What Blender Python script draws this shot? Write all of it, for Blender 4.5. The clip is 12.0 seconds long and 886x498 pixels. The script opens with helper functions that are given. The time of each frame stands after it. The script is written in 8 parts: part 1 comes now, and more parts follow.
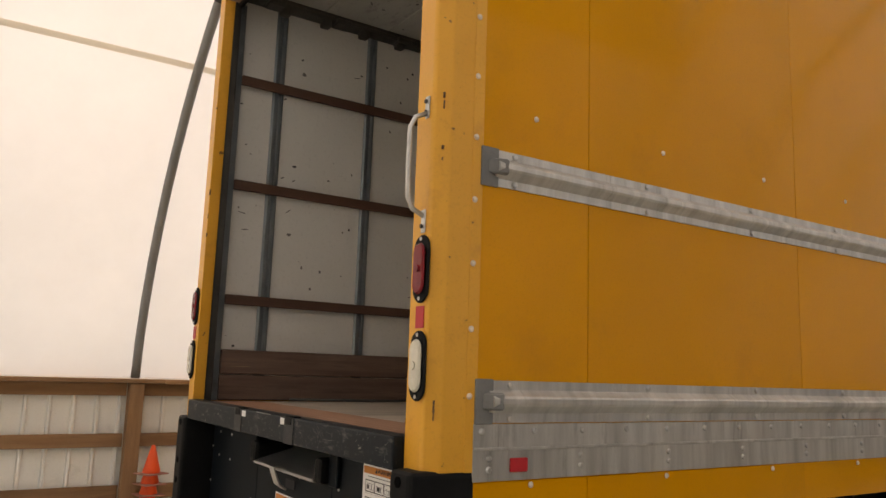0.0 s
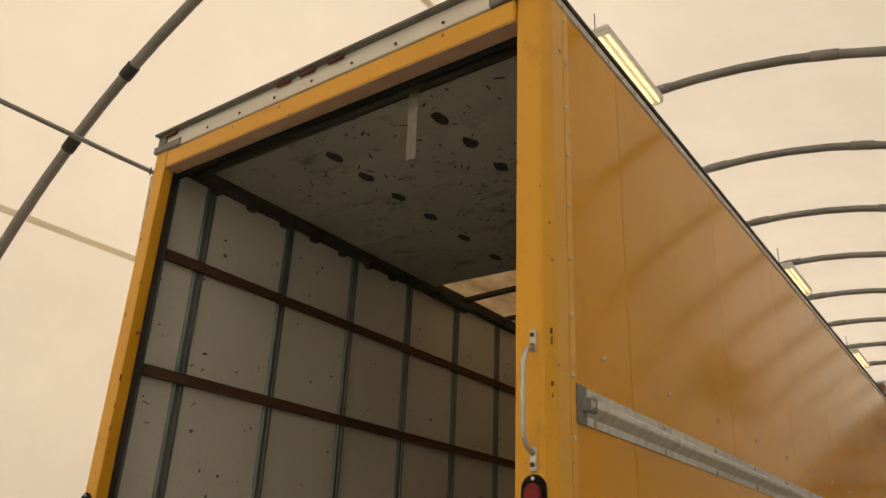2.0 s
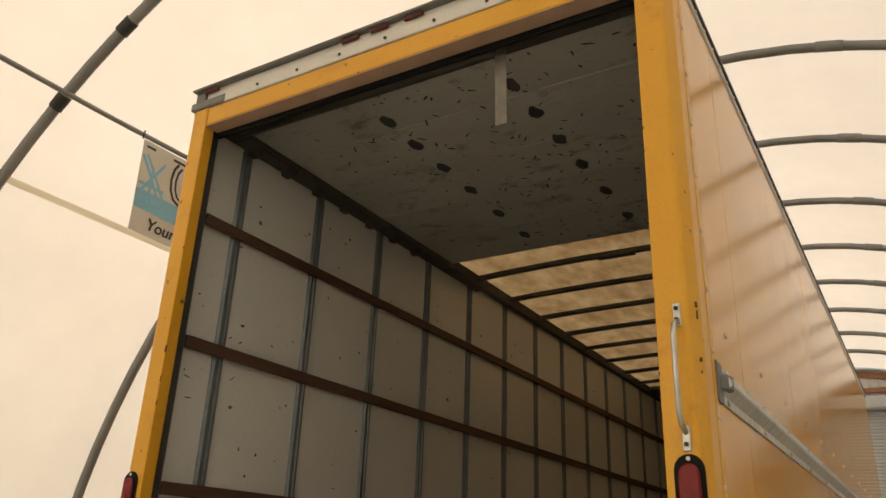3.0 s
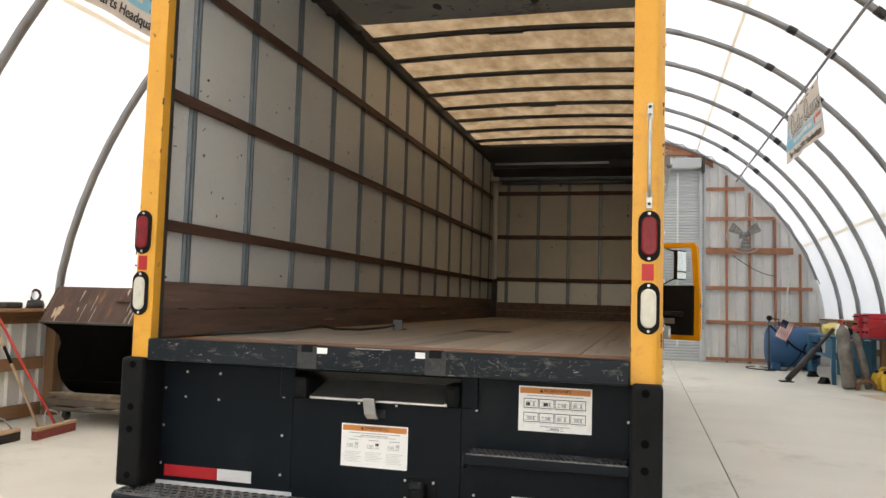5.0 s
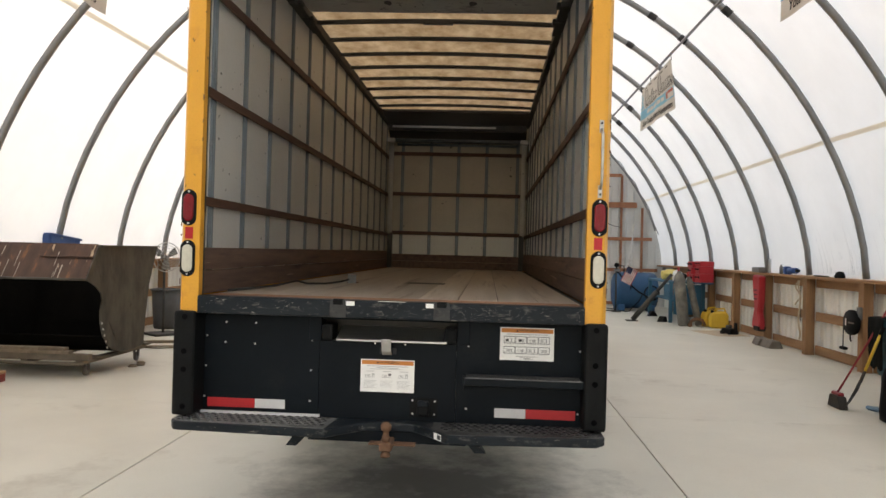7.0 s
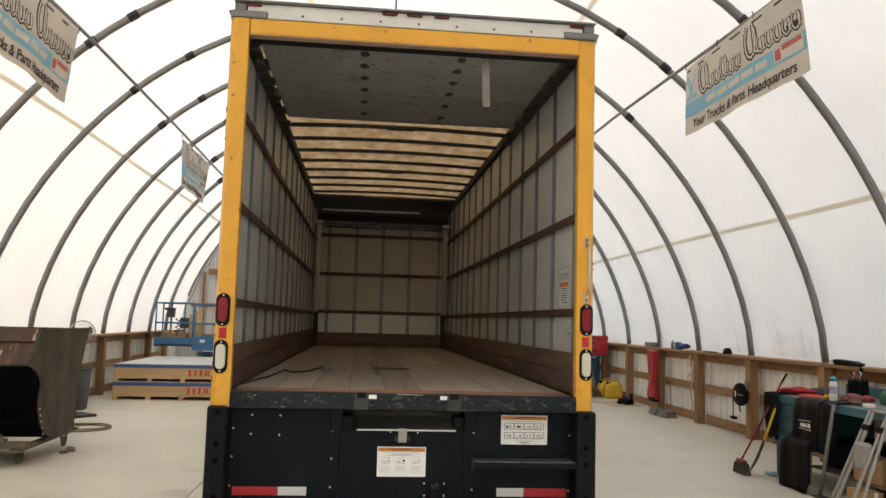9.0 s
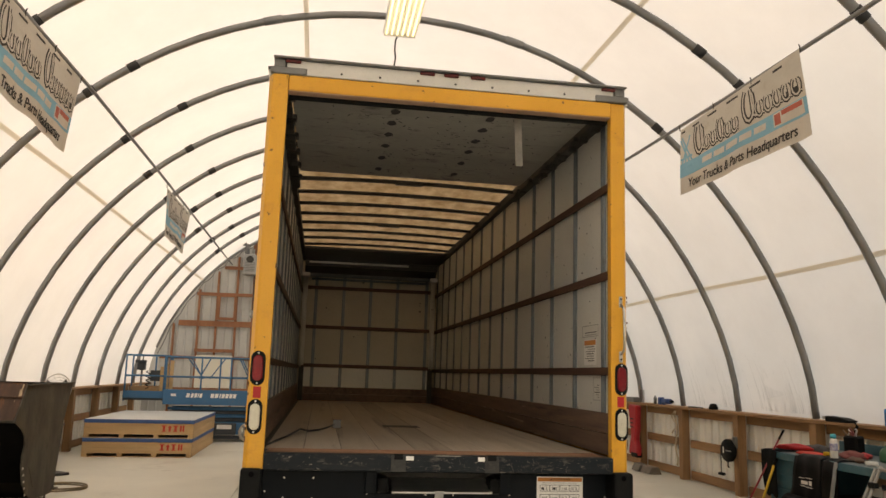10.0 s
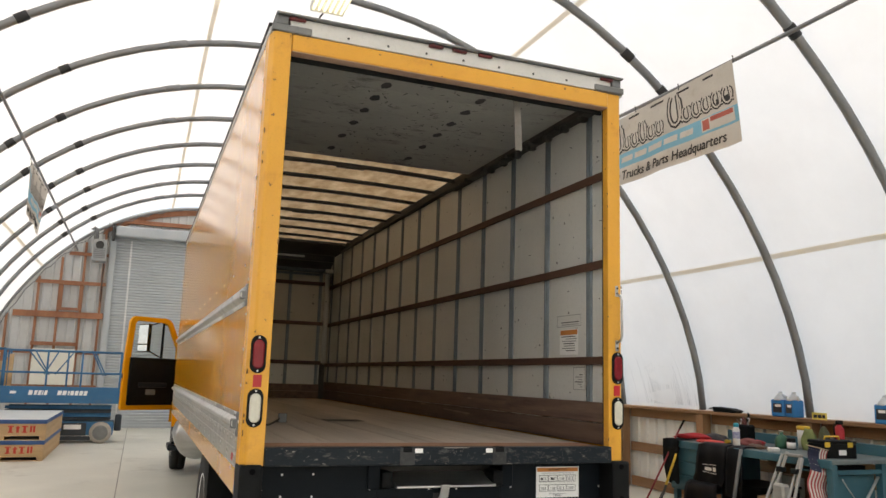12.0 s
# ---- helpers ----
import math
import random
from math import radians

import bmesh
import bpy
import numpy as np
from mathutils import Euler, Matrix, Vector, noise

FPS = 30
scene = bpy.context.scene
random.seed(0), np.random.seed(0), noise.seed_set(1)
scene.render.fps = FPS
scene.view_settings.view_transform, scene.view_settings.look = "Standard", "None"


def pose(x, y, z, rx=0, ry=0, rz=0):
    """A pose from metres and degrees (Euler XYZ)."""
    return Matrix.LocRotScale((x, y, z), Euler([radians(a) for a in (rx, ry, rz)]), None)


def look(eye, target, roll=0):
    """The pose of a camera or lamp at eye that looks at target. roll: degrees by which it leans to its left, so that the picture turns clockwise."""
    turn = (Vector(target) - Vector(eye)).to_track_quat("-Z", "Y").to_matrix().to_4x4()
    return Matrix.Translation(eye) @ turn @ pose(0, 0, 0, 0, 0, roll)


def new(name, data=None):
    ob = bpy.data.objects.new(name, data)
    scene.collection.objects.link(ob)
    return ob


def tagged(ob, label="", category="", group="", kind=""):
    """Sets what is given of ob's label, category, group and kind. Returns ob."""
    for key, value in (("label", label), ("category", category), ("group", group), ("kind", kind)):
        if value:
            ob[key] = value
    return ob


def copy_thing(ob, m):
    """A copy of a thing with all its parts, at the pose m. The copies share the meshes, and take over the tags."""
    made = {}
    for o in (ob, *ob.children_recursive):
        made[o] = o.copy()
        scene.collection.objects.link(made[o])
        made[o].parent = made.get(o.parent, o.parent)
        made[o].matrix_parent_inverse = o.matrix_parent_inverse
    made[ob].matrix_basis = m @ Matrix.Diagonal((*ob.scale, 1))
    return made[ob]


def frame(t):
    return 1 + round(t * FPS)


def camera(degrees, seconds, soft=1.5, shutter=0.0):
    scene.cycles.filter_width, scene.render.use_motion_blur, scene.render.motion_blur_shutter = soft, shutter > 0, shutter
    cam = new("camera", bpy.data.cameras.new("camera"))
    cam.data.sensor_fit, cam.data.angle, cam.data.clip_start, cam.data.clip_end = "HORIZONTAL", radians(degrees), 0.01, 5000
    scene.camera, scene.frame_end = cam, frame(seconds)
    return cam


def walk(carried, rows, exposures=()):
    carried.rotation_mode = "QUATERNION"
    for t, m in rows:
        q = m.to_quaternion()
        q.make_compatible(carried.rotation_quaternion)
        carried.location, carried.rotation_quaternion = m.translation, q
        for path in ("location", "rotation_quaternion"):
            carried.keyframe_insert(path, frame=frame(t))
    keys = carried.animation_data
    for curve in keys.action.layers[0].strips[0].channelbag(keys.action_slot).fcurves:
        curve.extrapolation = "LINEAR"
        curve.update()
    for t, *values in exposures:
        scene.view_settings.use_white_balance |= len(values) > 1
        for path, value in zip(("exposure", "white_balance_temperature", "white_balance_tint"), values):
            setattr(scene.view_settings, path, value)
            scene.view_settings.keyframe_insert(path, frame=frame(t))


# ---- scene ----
cam = camera(59.8, 12.0)
PATH = [
    (0, (-1.185, -3.1, 1.443), (-0.105, -1.447, 1.762), 1.8),
    (0.5, (-1.458, -3.029, 1.478), (-0.272, -1.491, 1.959), 2.0),
    (1, (-1.657, -2.781, 1.49), (-0.418, -1.342, 2.116), 2.2),
    (1.5, (-1.833, -2.561, 1.531), (-0.502, -1.249, 2.242), 2.1),
    (2, (-2.008, -2.301, 1.563), (-0.535, -1.202, 2.351), 2.3),
    (2.5, (-2.084, -2.014, 1.556), (-0.576, -0.965, 2.347), 2.1),
    (2.7, (-2.117, -1.871, 1.565), (-0.593, -0.844, 2.353), 2.1),
    (4.3, (-2.771, -1.342, 1.441), (-0.9, -0.736, 1.805), 1.6),
    (4.5, (-2.858, -1.258, 1.449), (-0.961, -0.698, 1.748), 1.6),
    (5, (-3.147, -1.136, 1.468), (-1.217, -0.63, 1.606), 1.4),
    (5.5, (-3.472, -1.053, 1.503), (-1.515, -0.641, 1.556), 1.3),
    (6, (-3.716, -0.873, 1.477), (-1.74, -0.57, 1.5), 1.3),
    (6.5, (-3.967, -0.693, 1.517), (-1.976, -0.514, 1.526), 1.3),
    (6.7, (-4.098, -0.636, 1.527), (-2.104, -0.485, 1.536), 1.3),
    (8.3, (-4.738, -0.002, 1.668), (-2.74, -0.057, 1.728), 1.3),
    (8.5, (-4.795, 0.087, 1.678), (-2.799, 0.001, 1.778), 1.3),
    (9, (-4.888, 0.292, 1.724), (-2.907, 0.09, 1.91), 1.3),
    (9.5, (-4.849, 0.56, 1.748), (-2.886, 0.31, 2.039), 1.5),
    (10, (-4.813, 0.783, 1.757), (-2.861, 0.482, 2.077), 1.5),
    (10.5, (-4.767, 1.042, 1.767), (-2.836, 0.636, 2.092), 1.5),
    (11, (-4.654, 1.274, 1.74), (-2.745, 0.776, 2.063), 1.5),
    (11.5, (-4.449, 1.515, 1.716), (-2.568, 0.917, 2.039), 1.5),
    (12, (-4.301, 1.752, 1.672), (-2.461, 1.041, 1.997), 1.5),
]
walk(cam, [(t, look(eye, target, roll)) for t, eye, target, roll in PATH], [
    (0.0, 0.9, 8800, 18), (0.5, 0.68, 9750, 13), (1.0, 0.52, 10700, 13), (2.0, 0.56, 11100, 13), (2.7, 0.65, 10900, 13), (4.3, 1.58, 7200, 11), (5.0, 1.72, 7200, 11), (6.7, 1.47, 7300, 11),
    (8.4, 1.1, 7700, 11), (9.0, 1.26, 7700, 10), (9.5, 0.96, 8500, 12), (10.5, 0.99, 9800, 15), (11.2, 1.04, 8900, 13), (12.0, 1.33, 7300, 10)])

# ---- world and light ----
world = bpy.data.worlds.new("daylight")
scene.world = world
world.use_nodes = True
wn, wl = world.node_tree.nodes, world.node_tree.links
sky = wn.new("ShaderNodeTexSky")
sky.sky_type, sky.sun_disc = "NISHITA", False
sky.sun_elevation, sky.sun_rotation = radians(51.9), radians(-72.7)
sky.dust_density, sky.air_density = 2.5, 1.2
wn["Background"].inputs["Strength"].default_value = 0.15
wl.new(sky.outputs[0], wn["Background"].inputs["Color"])
sun = new("sun", bpy.data.lights.new("sun", "SUN"))
sun.data.energy, sun.data.angle, sun.data.color = 1.5, radians(12), (1.0, 0.94, 0.86)
sun.matrix_basis = look((-9, 2.8, 12), (0, 0, 0))

# ---- materials ----
MATS = {}


def surface(name, c1, c2, scale=3.0, rough=0.6, rough2=None, metal=0.0, bump=0.15, fine=60.0, stretch=(1, 1, 1),
            stain=None, stain_amount=0.35, stain_scale=1.2, vary=0.0, coat=0.0, transmit=None, ior=1.45, specks=None):
    """A painted, wooden, metal or stone surface: two tones of broad noise, fine grain in bump and gloss, and stains with a shape of their own."""
    m = bpy.data.materials.new(name)
    m.use_nodes = True
    n, l = m.node_tree.nodes, m.node_tree.links
    b = n["Principled BSDF"]
    tc = n.new("ShaderNodeTexCoord")
    info = n.new("ShaderNodeObjectInfo")
    shift = n.new("ShaderNodeVectorMath")
    shift.operation = "MULTIPLY_ADD"
    off = n.new("ShaderNodeCombineXYZ")
    for i in range(3):
        l.new(info.outputs["Random"], off.inputs[i])
    shift.inputs[1].default_value = (37.0, 19.0, 53.0)
    l.new(off.outputs[0], shift.inputs[0])
    l.new(tc.outputs["Object"], shift.inputs[2])
    mp = n.new("ShaderNodeMapping")
    mp.inputs["Scale"].default_value = stretch
    l.new(shift.outputs[0], mp.inputs["Vector"])

    def noise_node(s, detail=6.0, r=0.6):
        t = n.new("ShaderNodeTexNoise")
        t.inputs["Scale"].default_value, t.inputs["Detail"].default_value, t.inputs["Roughness"].default_value = s, detail, r
        l.new(mp.outputs[0], t.inputs["Vector"])
        return t.outputs["Fac"]

    def ramp(fac, a, z):
        r = n.new("ShaderNodeMapRange")
        r.inputs["From Min"].default_value, r.inputs["From Max"].default_value = a, z
        l.new(fac, r.inputs["Value"])
        return r.outputs[0]

    def mix(fac, a, z):
        x = n.new("ShaderNodeMix")
        x.data_type = "RGBA"
        if isinstance(fac, float):
            x.inputs["Factor"].default_value = fac
        else:
            l.new(fac, x.inputs["Factor"])
        for sock, v in ((x.inputs["A"], a), (x.inputs["B"], z)):
            if isinstance(v, tuple):
                sock.default_value = (*v, 1)
            else:
                l.new(v, sock)
        return x.outputs["Result"]

    broad, grain = noise_node(scale), noise_node(fine, 3.0)
    col = mix(ramp(broad, 0.3, 0.7), c1, c2)
    dark = tuple(x * 0.8 for x in c1)
    col = mix(ramp(grain, 0.55, 1.0), col, dark)
    if stain:
        st = noise_node(stain_scale, 8.0, 0.72)
        f = n.new("ShaderNodeMath")
        f.operation = "MULTIPLY"
        f.inputs[1].default_value = stain_amount
        l.new(ramp(st, 0.56, 0.7), f.inputs[0])
        col = mix(f.outputs[0], col, stain)
    if specks:
        sp = noise_node(specks[1], 2.0, 0.5)
        f = n.new("ShaderNodeMath")
        f.operation = "MULTIPLY"
        f.inputs[1].default_value = 0.85
        l.new(ramp(sp, specks[2], specks[2] + 0.02), f.inputs[0])
        col = mix(f.outputs[0], col, specks[0])
    if vary:
        hsv = n.new("ShaderNodeHueSaturation")
        r = n.new("ShaderNodeMapRange")
        r.inputs["To Min"].default_value, r.inputs["To Max"].default_value = 1 - vary, 1 + vary
        l.new(info.outputs["Random"], r.inputs["Value"])
        l.new(r.outputs[0], hsv.inputs["Value"])
        l.new(col, hsv.inputs["Color"])
        col = hsv.outputs["Color"]
    l.new(col, b.inputs["Base Color"])
    rr = n.new("ShaderNodeMapRange")
    rr.inputs["To Min"].default_value, rr.inputs["To Max"].default_value = rough, rough2 if rough2 is not None else min(1.0, rough + 0.15)
    l.new(broad, rr.inputs["Value"])
    l.new(rr.outputs[0], b.inputs["Roughness"])
    b.inputs["Metallic"].default_value = metal
    b.inputs["IOR"].default_value = ior
    if coat:
        b.inputs["Coat Weight"].default_value = coat
    if transmit:
        b.inputs["Transmission Weight"].default_value = transmit
    if bump:
        bp = n.new("ShaderNodeBump")
        bp.inputs["Strength"].default_value, bp.inputs["Distance"].default_value = bump, 0.004
        l.new(grain, bp.inputs["Height"])
        l.new(bp.outputs[0], b.inputs["Normal"])
    MATS[name] = m
    return m


def sheer(name, c1, c2, share, scale=2.0, rough=0.5, stretch=(1, 1, 1)):
    """A sheet that lets daylight seep through: diffuse and translucent in the given share."""
    m = bpy.data.materials.new(name)
    m.use_nodes = True
    n, l = m.node_tree.nodes, m.node_tree.links
    n.remove(n["Principled BSDF"])
    tc, mp, t = n.new("ShaderNodeTexCoord"), n.new("ShaderNodeMapping"), n.new("ShaderNodeTexNoise")
    mp.inputs["Scale"].default_value = stretch
    t.inputs["Scale"].default_value, t.inputs["Detail"].default_value, t.inputs["Roughness"].default_value = scale, 8.0, 0.65
    l.new(tc.outputs["Object"], mp.inputs[0])
    l.new(mp.outputs[0], t.inputs["Vector"])
    r = n.new("ShaderNodeValToRGB")
    r.color_ramp.elements[0].position, r.color_ramp.elements[1].position = 0.35, 0.65
    r.color_ramp.elements[0].color, r.color_ramp.elements[1].color = (*c1, 1), (*c2, 1)
    l.new(t.outputs["Fac"], r.inputs[0])
    d, s, mx = n.new("ShaderNodeBsdfDiffuse"), n.new("ShaderNodeBsdfTranslucent"), n.new("ShaderNodeMixShader")
    l.new(r.outputs[0], d.inputs[0])
    l.new(r.outputs[0], s.inputs[0])
    mx.inputs[0].default_value = share
    l.new(d.outputs[0], mx.inputs[1])
    l.new(s.outputs[0], mx.inputs[2])
    l.new(mx.outputs[0], n["Material Output"].inputs["Surface"])
    MATS[name] = m
    return m


def glow(name, colour, strength):
    m = bpy.data.materials.new(name)
    m.use_nodes = True
    b = m.node_tree.nodes["Principled BSDF"]
    b.inputs["Base Color"].default_value = (*colour, 1)
    b.inputs["Emission Color"].default_value = (*colour, 1)
    b.inputs["Emission Strength"].default_value = strength
    return m


fabric = sheer("white_tarp", (0.81, 0.80, 0.775), (0.87, 0.86, 0.835), 0.5, 0.7)
seam_fabric = sheer("tarp_seam", (0.78, 0.72, 0.60), (0.82, 0.76, 0.65), 0.5, 1.5)
frp = sheer("amber_roof", (0.33, 0.22, 0.118), (0.585, 0.445, 0.285), 0.61, 3.2, stretch=(0.9, 1.6, 1))
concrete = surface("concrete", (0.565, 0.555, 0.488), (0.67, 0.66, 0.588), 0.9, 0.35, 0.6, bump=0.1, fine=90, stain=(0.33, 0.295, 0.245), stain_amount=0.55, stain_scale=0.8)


def shade_or_stain(m, x, y, rx, ry, tint, amount):
    """Adds one dark patch with a ragged outline, for painted shade and for old stains, to a floor material at a place
    on the floor.
    """
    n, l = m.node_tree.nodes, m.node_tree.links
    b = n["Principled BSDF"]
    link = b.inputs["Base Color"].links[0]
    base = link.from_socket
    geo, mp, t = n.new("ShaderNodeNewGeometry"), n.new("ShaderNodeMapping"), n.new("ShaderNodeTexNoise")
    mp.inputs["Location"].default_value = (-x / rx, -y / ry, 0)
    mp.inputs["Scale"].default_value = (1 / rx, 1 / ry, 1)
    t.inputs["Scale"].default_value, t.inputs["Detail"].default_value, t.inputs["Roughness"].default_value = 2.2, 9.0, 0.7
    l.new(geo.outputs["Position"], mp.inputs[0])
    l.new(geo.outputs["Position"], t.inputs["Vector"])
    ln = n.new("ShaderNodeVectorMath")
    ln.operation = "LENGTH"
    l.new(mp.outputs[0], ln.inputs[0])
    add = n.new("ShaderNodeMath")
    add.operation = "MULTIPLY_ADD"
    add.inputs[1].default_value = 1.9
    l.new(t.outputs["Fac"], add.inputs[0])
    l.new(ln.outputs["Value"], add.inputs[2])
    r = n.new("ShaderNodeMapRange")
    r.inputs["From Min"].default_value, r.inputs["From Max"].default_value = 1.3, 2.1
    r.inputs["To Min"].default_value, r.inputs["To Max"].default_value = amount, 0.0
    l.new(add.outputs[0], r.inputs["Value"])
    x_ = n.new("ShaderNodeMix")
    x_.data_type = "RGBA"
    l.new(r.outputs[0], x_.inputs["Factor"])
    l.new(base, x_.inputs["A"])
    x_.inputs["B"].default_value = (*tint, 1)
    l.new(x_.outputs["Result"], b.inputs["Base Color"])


# Truck tail's shade painted into the slab colour, along with its damp stain.
shade_or_stain(concrete, 0.75, -0.25, 1.35, 1.15, (0.10, 0.10, 0.092), 0.9)
shade_or_stain(concrete, -0.1, 0.1, 0.8, 0.7, (0.30, 0.30, 0.28), 0.6)
# Old stain out on the open floor.
shade_or_stain(concrete, -1.9, 2.9, 0.7, 0.4, (0.30, 0.28, 0.24), 0.4)
joint_dark = surface("joint", (0.10, 0.09, 0.08), (0.16, 0.14, 0.12), 8, 0.9)
yellow = surface("yellow_paint", (0.67, 0.29, 0.010), (0.73, 0.32, 0.014), 1.3, 0.09, 0.13, bump=0.015, fine=120, stain=(0.46, 0.20, 0.02), stain_amount=0.3, stain_scale=1.6, vary=0.03, ior=1.24)
yellow_worn = surface("worn_yellow_paint", (0.74, 0.36, 0.04), (0.80, 0.405, 0.055), 2.0, 0.28, 0.42, bump=0.05, fine=90, stain=(0.50, 0.21, 0.04), stain_amount=0.4, stain_scale=6, specks=((0.13, 0.055, 0.025), 24.0, 0.725))
alu = surface("dull_aluminium", (0.46, 0.46, 0.445), (0.66, 0.66, 0.64), 3.0, 0.26, 0.42, metal=0.9, bump=0.1, fine=150, stretch=(1, 1, 5), stain=(0.34, 0.32, 0.28), stain_amount=0.6, stain_scale=3)
alu_side = surface("weathered_side_aluminium", (0.38, 0.38, 0.365), (0.67, 0.67, 0.64), 2.2, 0.26, 0.42, metal=0.65, bump=0.12, fine=120, stretch=(7, 1, 0.7), stain=(0.17, 0.165, 0.15), stain_amount=0.6, stain_scale=2.5)
white_alu = surface("pale_painted_aluminium", (0.60, 0.59, 0.56), (0.70, 0.69, 0.66), 2.0, 0.3, 0.45, metal=0.2, bump=0.06, fine=90, stain=(0.42, 0.40, 0.36), stain_amount=0.35, stain_scale=3)
alu_bright = surface("bright_aluminium", (0.66, 0.66, 0.65), (0.76, 0.76, 0.75), 5.0, 0.3, 0.45, metal=0.85, bump=0.05)
cap_grey = surface("grey_casting", (0.16, 0.165, 0.165), (0.23, 0.235, 0.235), 6, 0.5, metal=0.3)
black_steel = surface("black_painted_steel", (0.003, 0.0055, 0.0085), (0.006, 0.0098, 0.014), 1.5, 0.4, 0.55, bump=0.06, fine=80, stain=(0.016, 0.017, 0.018), stain_amount=0.4, stain_scale=3, ior=1.22)
black_worn = surface("worn_black_steel", (0.009, 0.013, 0.018), (0.017, 0.022, 0.027), 3.0, 0.38, 0.55, bump=0.2, fine=70, stain=(0.22, 0.21, 0.195), stain_amount=0.5, stain_scale=18, stretch=(1, 0.55, 1.6), ior=1.25, specks=((0.24, 0.23, 0.21), 48.0, 0.70))
rubber = surface("black_rubber", (0.006, 0.0065, 0.007), (0.012, 0.0125, 0.013), 4, 0.5, 0.7, bump=0.2, ior=1.2)
tyre_rubber = surface("tyre_rubber", (0.022, 0.022, 0.022), (0.04, 0.038, 0.036), 4, 0.8, 0.9, bump=0.3)
liner = surface("grey_white_liner", (0.67, 0.675, 0.645), (0.73, 0.732, 0.705), 1.4, 0.27, 0.32, bump=0.05, fine=50, stain=(0.60, 0.59, 0.55), stain_amount=0.08, stain_scale=0.9, specks=((0.06, 0.055, 0.05), 13.0, 0.745))
post_steel = surface("galvanised_post", (0.15, 0.18, 0.20), (0.23, 0.265, 0.29), 5, 0.34, 0.5, metal=0.5, bump=0.08, stain=(0.10, 0.10, 0.10), stain_amount=0.5, stain_scale=9)
slat_wood = surface("stained_slat_wood", (0.075, 0.037, 0.025), (0.13, 0.066, 0.043), 2.5, 0.6, 0.75, bump=0.3, fine=40, stretch=(0.25, 4, 4), stain=(0.05, 0.028, 0.022), stain_amount=0.6, stain_scale=3)
kick_wood = surface("kick_board_wood", (0.10, 0.06, 0.046), (0.20, 0.13, 0.098), 3.5, 0.6, 0.75, bump=0.35, fine=40, stretch=(0.35, 4, 5), stain=(0.045, 0.028, 0.024), stain_amount=0.85, stain_scale=2.2, vary=0.15, specks=((0.36, 0.27, 0.2), 4.5, 0.70))
deck_wood = surface("worn_deck_wood", (0.35, 0.295, 0.24), (0.49, 0.43, 0.365), 2.0, 0.45, 0.6, bump=0.35, fine=45, stretch=(0.2, 4, 4), stain=(0.12, 0.09, 0.07), stain_amount=0.75, stain_scale=1.6, vary=0.2)
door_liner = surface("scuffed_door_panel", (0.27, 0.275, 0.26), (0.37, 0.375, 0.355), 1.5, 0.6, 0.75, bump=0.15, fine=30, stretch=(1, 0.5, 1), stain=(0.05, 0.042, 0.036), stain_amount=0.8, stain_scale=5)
dark_steel = surface("dark_track_steel", (0.035, 0.034, 0.032), (0.07, 0.067, 0.062), 5, 0.5, metal=0.3)
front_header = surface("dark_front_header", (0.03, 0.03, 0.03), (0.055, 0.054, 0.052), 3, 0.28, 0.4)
red_lens = surface("red_lens", (0.17, 0.006, 0.012), (0.24, 0.010, 0.017), 30, 0.2, 0.3, bump=0.3, fine=220, ior=1.4)
marker_red = surface("dark_marker_lens", (0.07, 0.006, 0.006), (0.11, 0.009, 0.008), 20, 0.25, 0.4, bump=0.2)
clear_lens = surface("clear_lens", (0.58, 0.56, 0.46), (0.68, 0.66, 0.56), 30, 0.12, 0.2, bump=0.3, fine=220, coat=0.5)
red_tape = surface("red_reflective_tape", (0.45, 0.015, 0.02), (0.52, 0.02, 0.03), 6, 0.3)
white_tape = surface("white_reflective_tape", (0.66, 0.66, 0.67), (0.74, 0.74, 0.75), 6, 0.3)
paper = surface("white_placard", (0.86, 0.86, 0.84), (0.9, 0.9, 0.885), 4, 0.3, 0.4)
orange_ink = surface("orange_ink", (0.62, 0.22, 0.05), (0.70, 0.26, 0.06), 6, 0.5)
black_ink = surface("black_ink", (0.02, 0.02, 0.022), (0.045, 0.045, 0.05), 10, 0.6)
pale_ink = surface("faint_ink", (0.48, 0.48, 0.48), (0.58, 0.58, 0.57), 10, 0.6)
grey_ink = surface("grey_ink", (0.26, 0.26, 0.26), (0.36, 0.36, 0.36), 10, 0.6)
bolt_metal = surface("bolt_metal", (0.55, 0.55, 0.54), (0.66, 0.66, 0.65), 20, 0.35, metal=0.8)
rivet_paint = surface("painted_rivet", (0.72, 0.60, 0.50), (0.80, 0.70, 0.60), 20, 0.45)
# Flat black on solid discs stands in for the shade inside holes.
hole_dark = surface("hole_shade_black", (0.002, 0.002, 0.0025), (0.004, 0.004, 0.0045), 6, 0.95, ior=1.1)
rust = surface("rusty_iron", (0.11, 0.055, 0.03), (0.20, 0.11, 0.065), 18, 0.8, bump=0.5, stain=(0.05, 0.035, 0.03), stain_amount=0.6, stain_scale=8)
hoop_steel = surface("galvanised_pipe", (0.20, 0.205, 0.21), (0.28, 0.285, 0.285), 2, 0.45, 0.6, metal=0.5, bump=0.08)
clamp_black = surface("black_clamp", (0.02, 0.02, 0.02), (0.04, 0.04, 0.04), 6, 0.6)
lumber = surface("treated_lumber", (0.22, 0.12, 0.058), (0.35, 0.205, 0.108), 2.0, 0.7, 0.85, bump=0.35, fine=35, stretch=(4, 4, 0.35), stain=(0.12, 0.06, 0.03), stain_amount=0.5, stain_scale=3, vary=0.15)
